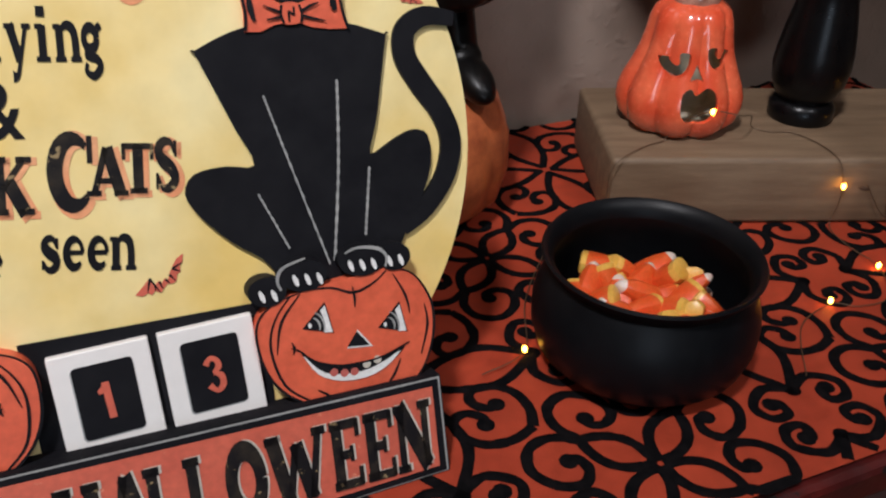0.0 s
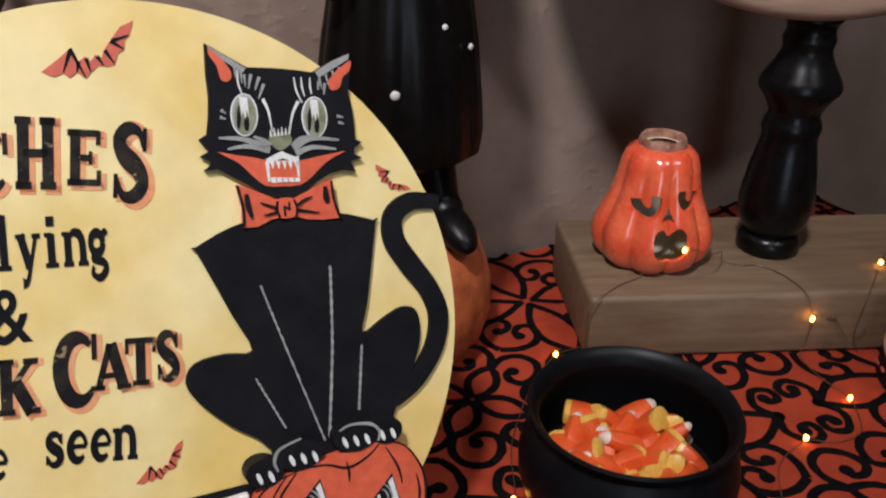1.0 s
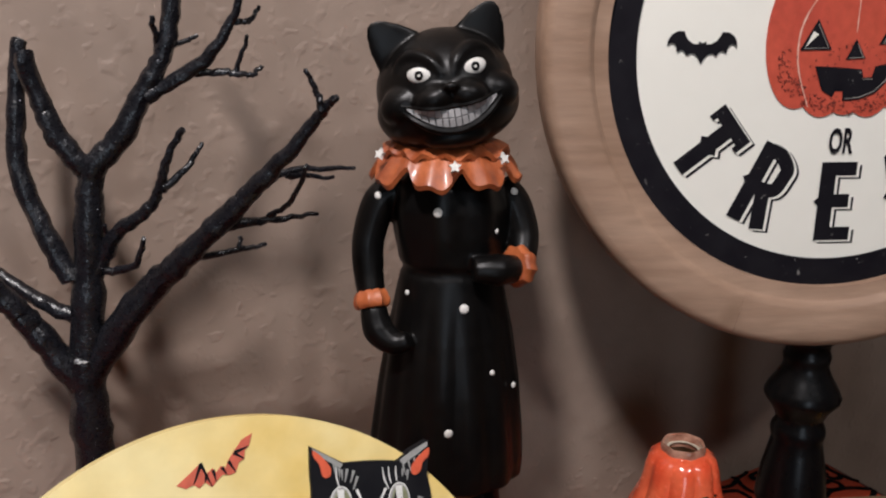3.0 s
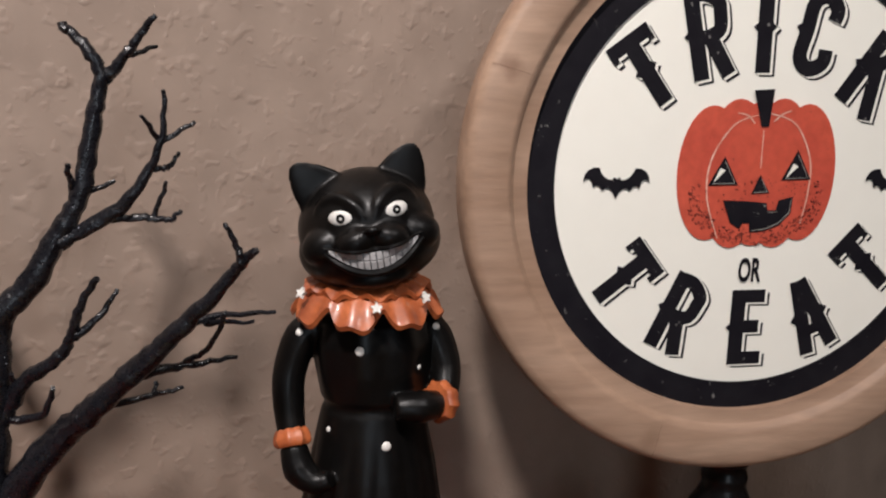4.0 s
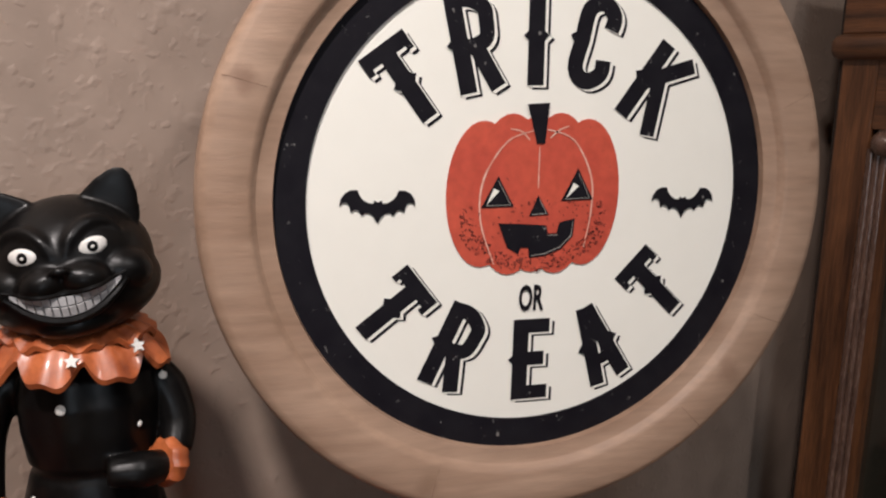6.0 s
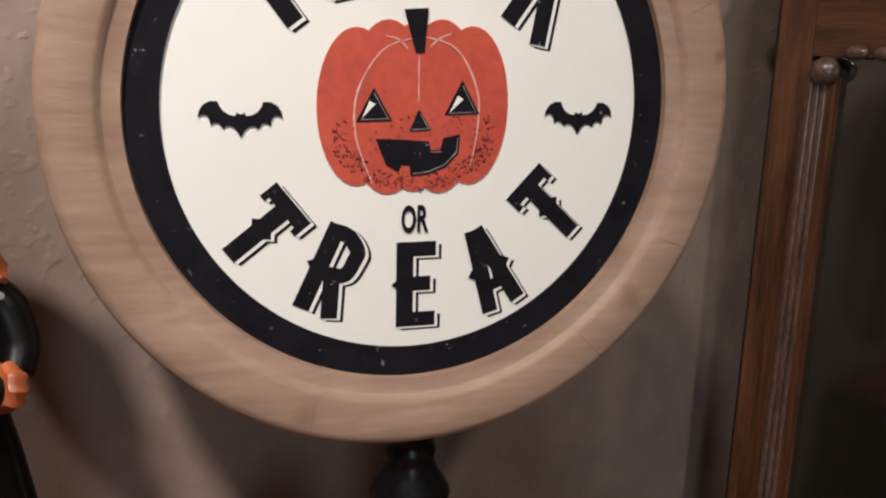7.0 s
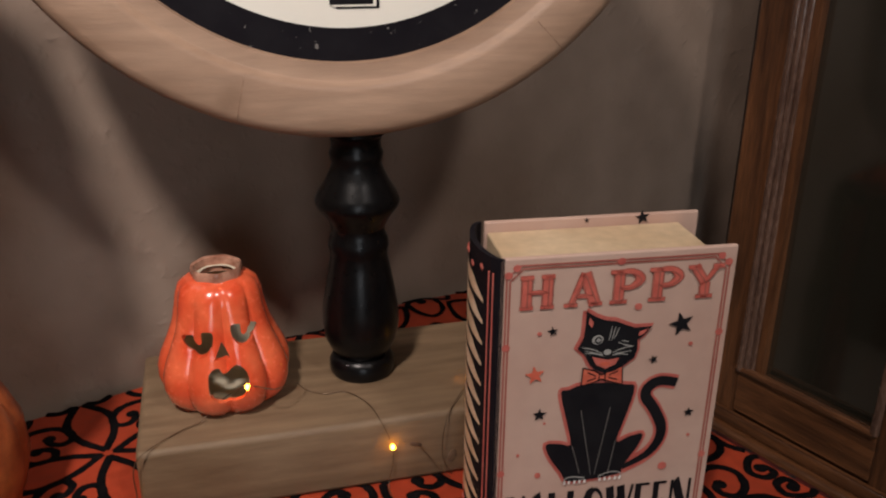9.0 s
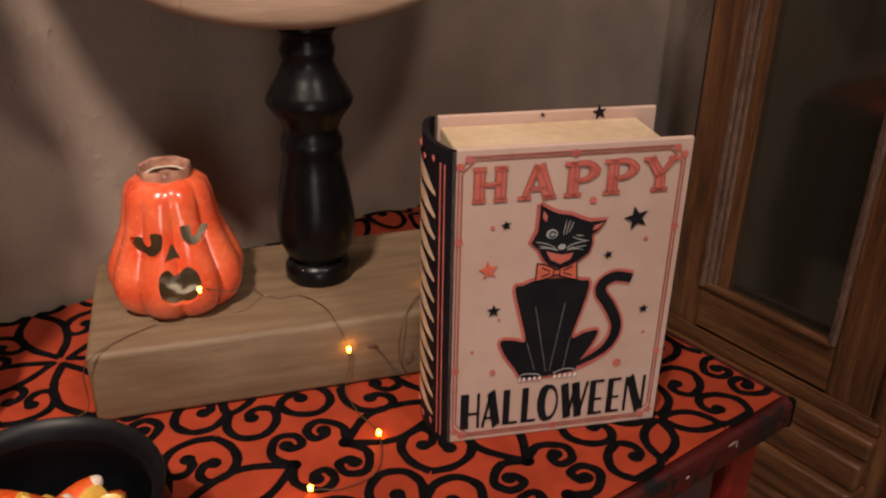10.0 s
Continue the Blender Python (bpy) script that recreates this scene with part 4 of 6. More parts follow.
# the saddle that carries the sign on the candlestick
arc = [(0.1509 * math.sin(a), -0.1509 * math.cos(a)) for a in np.linspace(-0.235, 0.235, 21)]
part("saddle", flat(arc + [(x * 1.010, y * 1.010) for x, y in reversed(arc)], -0.013, -0.001), BLACK_WOOD, holder, at=pose(-0.0033, -0.0105, 0.2752, 90, 0, 0))

# ---- the art of the countdown board ----
Z = -0.0018
print_on("base_edge", [[(-0.1150, -0.1592), (0.0388, -0.1592), (0.0396, -0.1266), (-0.1126, -0.1207)]], 0.0082, GREY_INK, board, "worn grey rim of the ledge")
print_on("base_border", [[(-0.1150, -0.1588), (0.0381, -0.1588), (0.0389, -0.1272), (-0.1126, -0.1212)]], 0.0084, INK, board)
print_on("base_field", [[(-0.1138, -0.1566), (0.0358, -0.1566), (0.0366, -0.1292), (-0.1116, -0.1230)]], 0.0087, BRICK_INK, board, "dusty red lettered field")
for ch, x, w in (("H", -0.0705, 0.0130), ("A", -0.0578, 0.0128), ("L", -0.0482, 0.0104), ("L", -0.0372, 0.0104), ("O", -0.0248, 0.0120), ("W", -0.0092, 0.0178), ("E", 0.0060, 0.0108), ("E", 0.0168, 0.0108), ("N", 0.0282, 0.0125)):
    y = -0.1424 - 0.030 * (x + 0.0200)
    part("base_letter_rim", slab_letter(ch, x, y, w, 0.0222, -2, 0.0090, bmesh.new(), 1.25, (0.0008, 0.0002)), PALE_EDGE, board, "pale worn letter edge")
    part("base_letter", slab_letter(ch, x, y, w, 0.0222, -2, 0.0093, bmesh.new(), 1.35), WOOD_TYPE, board, "worn black wood-type letter")
# number tiles
print_on("tile_slot", [[(-0.0765, -0.0895), (-0.0100, -0.0925), (-0.0110, -0.1285), (-0.0770, -0.1270)]], -0.0014, INK, board)
def rounded(x0, y0, x1, y1, r):
    """A level box outline with rounded corners."""
    return [(x + r * math.cos(radians(a + d)), y + r * math.sin(radians(a + d)))
            for x, y, a in ((x1 - r, y1 - r, 0), (x0 + r, y1 - r, 90), (x0 + r, y0 + r, 180), (x1 - r, y0 + r, 270)) for d in (0, 30, 60, 90)]


for num, (cx, cy) in (("1", (-0.0569, -0.1098)), ("3", (-0.0273, -0.1099))):
    tile = part("number_tile", box(cx - 0.0136, cy - 0.0155, -0.003, cx + 0.0136, cy + 0.0153, 0.0012, 0.0005), CARD_WHITE, board, "white number tile")
    part("tile_rim", flat(rounded(cx - 0.0084, cy - 0.0110, cx + 0.0080, cy + 0.0106, 0.0012), 0.0012, 0.00135), GREY_INK, tile, "soft grey edge of the dark field")
    part("tile_field", flat(rounded(cx - 0.0080, cy - 0.0106, cx + 0.0084, cy + 0.0110, 0.0012), 0.0012, 0.0015), INK, tile)
    b = bmesh.new()
    if num == "3":
        for j, run in enumerate(([(-0.0024, 0.0034), (-0.0008, 0.0055), (0.0014, 0.0046), (0.0018, 0.0022), (-0.0002, 0.0004)], [(-0.0002, 0.0004), (0.0022, -0.0010), (0.0024, -0.0042), (0.0002, -0.0060), (-0.0022, -0.0036)])):
            stroke([(cx + p.x, cy + p.y) for p in curve(run, 5)], [0.0021, 0.0015, 0.0019, 0.0022, 0.0010] if j == 0 else [0.0010, 0.0022, 0.0022, 0.0015, 0.0021], 0.0015, 0.0018 + 0.00003 * j, b)
    else:
        for j, (run, wide) in enumerate((([(0.0005, -0.0062), (0.0001, 0.0062)], 0.0024), ([(-0.0026, 0.0030), (-0.0012, 0.0034), (0.0002, 0.0056)], [0.0012, 0.0022, 0.0014]))):
            stroke([(cx + x, cy + y) for x, y in run], wide, 0.0015, 0.0018 + 0.00002 * j, b)
    for v in b.verts:
        v.co.x, v.co.y = cx + (v.co.x - cx) * 0.84, cy + (v.co.y - cy) * 0.88
    part("numeral", b, BRICK_INK, tile, "dusty orange numeral")
# words on the parchment, black with a soft orange shadow
for ch, x, y, w, h, turn in (("I", -0.0825, 0.0185, 0.006, 0.0190, -4), ("T", -0.0745, 0.0160, 0.0112, 0.0155, -5), ("C", -0.0635, 0.0141, 0.0112, 0.0158, -8), ("H", -0.0522, 0.0148, 0.0108, 0.0188, -10),
                             ("E", -0.0404, 0.0118, 0.0098, 0.0150, -11), ("S", -0.0288, 0.0087, 0.0112, 0.0208, -12), ("K", -0.0685, -0.0468, 0.0110, 0.0150, -9), ("C", -0.0530, -0.0458, 0.0128, 0.0205, -9),
                             ("A", -0.0444, -0.0470, 0.0105, 0.0130, -9), ("T", -0.0364, -0.0475, 0.0092, 0.0135, -9), ("S", -0.0288, -0.0478, 0.0075, 0.0142, -9)):
    part("letter", slab_letter(ch, x, y, w, h, turn, Z + 0.00025, bmesh.new(), 1.22), WOOD_TYPE, board)
    part("letter_shadow", slab_letter(ch, x, y, w * 1.04, h * 1.04, turn, Z + 0.0001, bmesh.new(), 1.5, (0.0010, -0.0009)), PEACH, board)


def small_strokes(ch):
    """A small letter of the same type: x-height 0.62, tails to -0.3."""
    arc = lambda *pts: [(p.x, p.y) for p in curve(pts, 5)]
    tick = lambda x, y, w=0.36: ([(x - w / 2, y), (x + w / 2, y)], 0.07)
    ring = [(0.46 + 0.27 * math.cos(a), 0.33 + 0.27 * math.sin(a)) for a in np.linspace(0.05, 2 * math.pi - 0.75, 22)]
    return {"n": [([(0.22, 0), (0.22, 0.62)], 0.17), (arc((0.22, 0.48), (0.42, 0.62), (0.66, 0.56), (0.74, 0.36), (0.74, 0.0)), [0.06, 0.10, 0.16, 0.17, 0.17]), tick(0.22, 0.035), tick(0.74, 0.035), tick(0.14, 0.595, 0.24)],
            "e": [(ring, [0.09, 0.08, 0.13, 0.19, 0.13, 0.07]), ([(0.24, 0.34), (0.74, 0.34)], 0.07)],
            "s": [(arc((0.68, 0.46), (0.58, 0.60), (0.38, 0.60), (0.27, 0.47), (0.42, 0.35), (0.62, 0.26), (0.68, 0.13), (0.54, 0.02), (0.36, 0.03), (0.24, 0.16)), [0.06, 0.10, 0.18, 0.18, 0.10, 0.06]), ([(0.70, 0.42), (0.70, 0.62)], 0.06), ([(0.23, 0.02), (0.23, 0.2)], 0.06)],
            "l": [([(0.45, 0), (0.45, 1)], 0.18), tick(0.45, 0.035, 0.46), tick(0.36, 0.965, 0.26)],
            "i": [([(0.45, 0), (0.45, 0.62)], 0.18), tick(0.45, 0.035, 0.46), tick(0.36, 0.595, 0.26), ([(0.45, 0.76), (0.45, 0.94)], 0.19)],
            "f": [([(0.38, 0), (0.38, 0.8)], 0.18), (arc((0.38, 0.78), (0.46, 0.94), (0.64, 0.97), (0.74, 0.88)), [0.16, 0.08, 0.08, 0.15]), tick(0.38, 0.035, 0.46), tick(0.42, 0.585, 0.5)],
            "y": [([(0.22, 0.62), (0.48, 0.02)], 0.17), (arc((0.76, 0.62), (0.52, 0.06), (0.38, -0.24), (0.22, -0.26)), [0.08, 0.08, 0.09, 0.15]), tick(0.22, 0.595, 0.34), tick(0.76, 0.595, 0.28)],
            "g": [([(0.44 + 0.22 * math.cos(a), 0.40 + 0.19 * math.sin(a)) for a in np.linspace(0, 2 * math.pi, 20)], 0.13), (arc((0.34, 0.22), (0.28, 0.10), (0.62, 0.04), (0.74, -0.10), (0.50, -0.26), (0.24, -0.18), (0.30, -0.04)), [0.06, 0.12, 0.14, 0.10, 0.08]),
                  (arc((0.60, 0.54), (0.74, 0.62), (0.80, 0.54)), [0.05, 0.08, 0.12])]}[ch]


def small_word(text, x0, x1, base, tall, turn):
    """The letters of a small word set along a line from x0 to x1, each a part."""
    step = (x1 - x0) / len(text)
    c, s = math.cos(radians(turn)), math.sin(radians(turn))
    for k, ch in enumerate(text):
        bm = bmesh.new()
        for j, (pts, wide) in enumerate(small_strokes(ch)):
            b = stroke(pts, [q * 1.40 for q in wide] if isinstance(wide, list) else wide * (1.48 if wide > 0.12 else 1.28), 0, UP * 0.5)
            for v in b.verts:
                x, y = (v.co.x - 0.5) * step * 1.22 + step * (k + 0.5), v.co.y * tall
                v.co = Vector((x0 + c * x - s * y, base + s * x + c * y, Z + 0.0001 + v.co.z + j * 0.00002))
            join(bm, b)
        part("small_letter", bm, INK, board)


small_word("flying", -0.0738, -0.0388, -0.0138, 0.0148, -7)
small_word("e", -0.0810, -0.0745, -0.0705, 0.0135, -8)
small_word("seen", -0.0668, -0.0420, -0.0705, 0.0145, -11)
part("ampersand", word("&", -0.0718, -0.0350, -0.0618, -0.0198, Z + 0.0002, 0.012, -5), INK, board)
def swooping_bat(x, y, span, turn):
    """A bat in flight, one wing low and one swept up, as outline and ribs."""
    rim = [(-0.50, -0.06), (-0.33, 0.03), (-0.18, 0.12), (-0.13, -0.02), (-0.05, 0.02), (-0.02, -0.04), (0.05, 0.02), (0.10, -0.02), (0.15, 0.06), (0.23, 0.14), (0.36, 0.26), (0.50, 0.30), (0.43, 0.16), (0.37, 0.12), (0.34, 0.02), (0.27, 0.00), (0.21, -0.11), (0.13, -0.12), (0.05, -0.09),
           (-0.04, -0.15), (-0.10, -0.20), (-0.17, -0.12), (-0.25, -0.17), (-0.30, -0.11), (-0.40, -0.13)]
    ribs_ = ([(-0.13, -0.02), (-0.17, -0.12)], [(-0.18, 0.10), (-0.30, -0.10)], [(-0.18, 0.12), (-0.10, -0.19)], [(-0.05, 0.00), (-0.04, -0.14)], [(0.06, 0.0), (0.10, -0.10)], [(0.15, 0.05), (0.21, -0.10)], [(0.23, 0.13), (0.34, 0.03)], [(0.24, 0.13), (0.42, 0.16)])
    c, s = math.cos(radians(turn)), math.sin(radians(turn))
    put = lambda pts: [(x + span * (c * p - s * q), y + span * (s * p + c * q)) for p, q in pts]
    print_on("red_bat", [put(rim)], Z + 0.0002, BRICK_INK, board, "red and black printed bat")
    for r in ribs_:
        lines_on("bat_rib", [put(r)], [span * 0.045, span * 0.012], Z + 0.00035, INK, board)


for x, y, span, turn in ((-0.0337, 0.0383, 0.0262, 4), (-0.0362, -0.0800, 0.0165, 12), (0.0470, -0.0082, 0.0135, -62)):
    swooping_bat(x, y, span, turn)
# the raised cat and pumpkins, cut from board
cat_body = curve([(-0.0160, -0.0186), (-0.0158, -0.0182), (-0.0050, -0.0142), (0.0080, -0.0128), (0.0260, -0.0148), (0.0396, -0.0198), (0.0398, -0.0202), (0.0362, -0.0340), (0.0330, -0.0455), (0.0300, -0.0545), (0.0380, -0.0512), (0.0445, -0.0492), (0.0492, -0.0515),
                  (0.0490, -0.0610), (0.0440, -0.0715), (0.0380, -0.0800), (0.0330, -0.0862), (0.0150, -0.0900), (0.0000, -0.0885), (-0.0074, -0.0795), (-0.0150, -0.0730), (-0.0225, -0.0640), (-0.0255, -0.0570), (-0.0220, -0.0518), (-0.0130, -0.0510), (-0.0048, -0.0520),
                  (-0.0085, -0.0410), (-0.0125, -0.0290)], 3, True)
part("cat_cutout", flat(cat_body, -0.0040, -0.0002), [INK], board, "black cat cut-out")
part("cat_tail", stroke(curve([(0.0370, -0.0790), (0.0455, -0.0740), (0.0535, -0.0650), (0.0568, -0.0545), (0.0545, -0.0450), (0.0488, -0.0350), (0.0452, -0.0270), (0.0462, -0.0195), (0.0530, -0.0160), (0.0622, -0.0178)], 5),
                        [0.0050, 0.0062, 0.0066, 0.0068, 0.0068, 0.0072, 0.0070, 0.0066, 0.0058, 0.0042], -0.0040, -0.0003), INK, board)
head = [(-0.0032, 0.0390), (0.0022, 0.0350), (0.0076, 0.0311), (0.0147, 0.0302), (0.0210, 0.0290), (0.0268, 0.0276), (0.0330, 0.0304), (0.0393, 0.0322), (0.0384, 0.0260), (0.0371, 0.0204), (0.0376, 0.0150), (0.0374, 0.0100), (0.0371, 0.0060), (0.0392, 0.0049), (0.0364, 0.0036),
        (0.0361, 0.0018), (0.0384, 0.0001), (0.0346, -0.0003), (0.0358, -0.0038), (0.0322, -0.0026), (0.0276, -0.0030), (0.0228, -0.0050), (0.0190, -0.0073), (0.0153, -0.0082), (0.0110, -0.0080), (0.0072, -0.0064), (0.0031, -0.0030), (-0.0021, 0.0008), (-0.0054, 0.0032), (-0.0094, 0.0034), (-0.0066, 0.0052),
        (-0.0098, 0.0077), (-0.0071, 0.0086), (-0.0094, 0.0124), (-0.0069, 0.0136), (-0.0056, 0.0185), (-0.0046, 0.0240), (-0.0042, 0.0310)]
part("cat_head", flat(head, -0.0040, 0.0001), INK, board)
for side, back_edge, inner in ((0, [(-0.0030, 0.0386), (0.0022, 0.0348), (0.0072, 0.0309), (0.0062, 0.0298), (0.0020, 0.0330), (-0.0018, 0.0362)], [(-0.0024, 0.0375), (0.0010, 0.0338), (0.0028, 0.0300), (0.0018, 0.0278), (-0.0004, 0.0284), (-0.0010, 0.0325), (-0.0026, 0.0354)]),
                               (1, [(0.0391, 0.0319), (0.0330, 0.0301), (0.0276, 0.0277), (0.0286, 0.0258), (0.0340, 0.0282), (0.0386, 0.0302)], [(0.0392, 0.0297), (0.0362, 0.0284), (0.0334, 0.0266), (0.0313, 0.0243), (0.0318, 0.0217), (0.0345, 0.0222), (0.0360, 0.0252), (0.0384, 0.0268)])):
    print_on("cat_ear_back", [back_edge], 0.0003, GREY_INK, board)
    print_on("cat_inner_ear", [[(p.x, p.y) for p in curve(inner, 3, True)]], 0.0005, CORAL, board)
    for k in range(4):
        a = Vector((0.0040 + 0.0008 * k, 0.0322 - 0.0010 * k)) if side == 0 else Vector((0.0352 - 0.0022 * k, 0.0282 - 0.0008 * k))
        lines_on("ear_tuft", [[tuple(a), (a.x + (0.0004 if side else -0.0002), a.y - 0.0036)]], [0.0008, 0.0002], 0.0004, GREY_INK, board)
for cx, cy in ((0.0045, 0.0177), (0.0253, 0.0143)):
    print_on("cat_eye", [oval(cx, cy, 0.0040, 0.0062, -8)], 0.0004, CHALK, board)
    print_on("cat_eye_lid", [oval(cx, cy, 0.0036, 0.0058, -8)], 0.0005, GREY_INK, board)
    print_on("cat_iris", [oval(cx + 0.0002, cy - 0.0003, 0.0031, 0.0054, -8)], 0.0006, OLIVE_INK, board)
    print_on("cat_pupil", [oval(cx - 0.0017, cy - 0.0004, 0.0006, 0.0036, -12), oval(cx + 0.0002, cy - 0.0026, 0.0008, 0.0022, -8)], 0.0008, INK, board)
    print_on("cat_glint", [[(cx - 0.0008, cy + 0.0054), (cx + 0.0016, cy + 0.0050), (cx + 0.0012, cy - 0.0006), (cx + 0.0007, cy + 0.0014), (cx + 0.0001, cy - 0.0012), (cx - 0.0003, cy + 0.0012), (cx - 0.0010, cy - 0.0004)]], 0.0010, CHALK, board)
mouth_line = curve([(-0.0050, 0.0082), (0.0000, 0.0066), (0.0050, 0.0052), (0.0094, 0.0036), (0.0140, 0.0030), (0.0187, 0.0022), (0.0240, 0.0026), (0.0290, 0.0028), (0.0334, 0.0030), (0.0290, 0.0016), (0.0250, -0.0006), (0.0212, -0.0034), (0.0174, -0.0050), (0.0124, -0.0046), (0.0073, -0.0036), (0.0038, 0.0000), (0.0004, 0.0044)], 2, True)
print_on("cat_mouth", [[(p.x, p.y) for p in mouth_line]], 0.0004, CORAL, board)
print_on("cat_lip", [[(0.0086, 0.0042), (0.0136, 0.0058), (0.0186, 0.0028), (0.0180, 0.0016), (0.0136, 0.0036), (0.0092, 0.0030)]], 0.0006, CHALK, board)
for k in range(5):
    x = 0.0094 + 0.0018 * k
    print_on("cat_tooth", [[(x, 0.0036 - 0.0003 * k), (x + 0.0016, 0.0034 - 0.0003 * k), (x + 0.0008, 0.0008 - 0.0003 * k)], [(x - 0.0004, -0.0014 - 0.0003 * k), (x + 0.0011, -0.0016 - 0.0003 * k), (x + 0.0011, -0.0032 - 0.0002 * k), (x - 0.0004, -0.0030 - 0.0002 * k)]], 0.0008, CHALK, board)
for x in (0.0088, 0.0179):
    lines_on("cat_fang", [[(x, 0.0036), (x - 0.0004, -0.0026)]], [0.0012, 0.0006], 0.0008, CHALK, board)
print_on("cat_nose", [[(p.x, p.y) for p in curve([(0.0110, 0.0110), (0.0140, 0.0112), (0.0170, 0.0102), (0.0168, 0.0078), (0.0134, 0.0060), (0.0106, 0.0084)], 3, True)]], 0.0006, OLIVE_INK, board)
for k in range(6):
    lines_on("nose_tuft", [[(0.0112 + 0.0011 * k, 0.0104), (0.0112 + 0.0012 * k, 0.0124 + 0.0004 * (k % 2))]], [0.0006, 0.0002], 0.0008, CHALK, board)
for run in ([(-0.0040, 0.0121), (0.0030, 0.0108), (0.0102, 0.0072)], [(-0.0020, 0.0086), (0.0042, 0.0086), (0.0102, 0.0064)], [(0.0060, 0.0112), (0.0088, 0.0096), (0.0104, 0.0078)],
            [(0.0318, 0.0066), (0.0230, 0.0082), (0.0174, 0.0058)], [(0.0304, 0.0040), (0.0230, 0.0056), (0.0178, 0.0044)], [(0.0250, 0.0088), (0.0200, 0.0086), (0.0172, 0.0066)]):
    lines_on("cat_whisker", [curve(run, 4)], [0.0006, 0.0014, 0.0018], 0.0007, GREY_INK, board, "soft grey whisker")
for run in ([(0.0105, 0.0216), (0.0116, 0.0178), (0.0118, 0.0116)], [(0.0210, 0.0197), (0.0186, 0.0160), (0.0168, 0.0106)], [(0.0044, 0.0306), (0.0042, 0.0270), (0.0047, 0.0240)], [(0.0208, 0.0268), (0.0209, 0.0228), (0.0221, 0.0191)],
            [(0.0230, 0.0266), (0.0228, 0.0236), (0.0232, 0.0208)], [(0.0257, 0.0262), (0.0253, 0.0236), (0.0254, 0.0212)]):
    lines_on("cat_face_line", [curve(run, 4)], [0.0010, 0.0007, 0.0002] if run[0][1] < 0.022 else [0.0002, 0.0006, 0.0003], 0.0008, CHALK, board)
for run in ([(0.0083, 0.0290), (0.0069, 0.0249)], [(0.0106, 0.0280), (0.0088, 0.0244)], [(0.0116, 0.0258), (0.0094, 0.0218)], [(-0.0020, 0.0200), (-0.0008, 0.0188)], [(-0.0026, 0.0180), (-0.0010, 0.0172)], [(0.0282, 0.0248), (0.0276, 0.0222)], [(0.0300, 0.0240), (0.0292, 0.0206)], [(0.0322, 0.0138), (0.0342, 0.0132)], [(0.0324, 0.0120), (0.0340, 0.0112)]):
    lines_on("cat_fur_mark", [run], [0.0010, 0.0004], 0.0007, GREY_INK, board)
for name, wing in (("bow_wing", [(-0.0012, -0.0020), (0.0030, -0.0040), (0.0064, -0.0060), (0.0100, -0.0084), (0.0106, -0.0112), (0.0098, -0.0136), (0.0072, -0.0138), (0.0030, -0.0152), (-0.0014, -0.0148), (-0.0006, -0.0092)]),
                   ("bow_wing", [(0.0274, -0.0048), (0.0240, -0.0056), (0.0200, -0.0070), (0.0146, -0.0088), (0.0142, -0.0112), (0.0150, -0.0142), (0.0180, -0.0156), (0.0230, -0.0166), (0.0284, -0.0170), (0.0272, -0.0108)])):
    part(name, flat(wing, -0.004, 0.0005), CORAL, board, "coral bow tie")
part("bow_knot", flat([(p.x, p.y) for p in curve([(0.0098, -0.0084), (0.0124, -0.0080), (0.0148, -0.0088), (0.0152, -0.0114), (0.0148, -0.0138), (0.0122, -0.0142), (0.0098, -0.0136), (0.0094, -0.0110)], 3, True)], -0.004, 0.0009), CORAL, board)
for run, wide in (([(-0.0012, -0.0022), (-0.0006, -0.0092), (-0.0013, -0.0146)], 0.0008), ([(0.0010, -0.0050), (0.0010, -0.0090), (0.0016, -0.0122)], [0.0012, 0.0018, 0.0008]), ([(0.0272, -0.0052), (0.0271, -0.0108), (0.0282, -0.0168)], 0.0008),
                  ([(0.0250, -0.0066), (0.0248, -0.0100), (0.0252, -0.0116)], [0.0012, 0.0020, 0.0010]), ([(0.0046, -0.0082), (0.0072, -0.0096), (0.0094, -0.0106)], [0.0003, 0.0007, 0.0009]), ([(0.0050, -0.0122), (0.0074, -0.0120), (0.0094, -0.0118)], [0.0003, 0.0007, 0.0009]),
                  ([(0.0206, -0.0090), (0.0180, -0.0096), (0.0156, -0.0108)], [0.0003, 0.0008, 0.0009]), ([(0.0220, -0.0142), (0.0186, -0.0132), (0.0156, -0.0122)], [0.0003, 0.0007, 0.0009]),
                  ([(0.0098, -0.0086), (0.0093, -0.0110), (0.0098, -0.0136)], 0.0007), ([(0.0148, -0.0090), (0.0153, -0.0114), (0.0148, -0.0138)], 0.0007), ([(0.0116, -0.0104), (0.0114, -0.0134)], 0.0006), ([(0.0116, -0.0104), (0.0130, -0.0118)], 0.0006), ([(0.0132, -0.0094), (0.0130, -0.0118)], 0.0006)):
    lines_on("bow_fold", [curve(run, 4)], wide, 0.0012, INK, board)
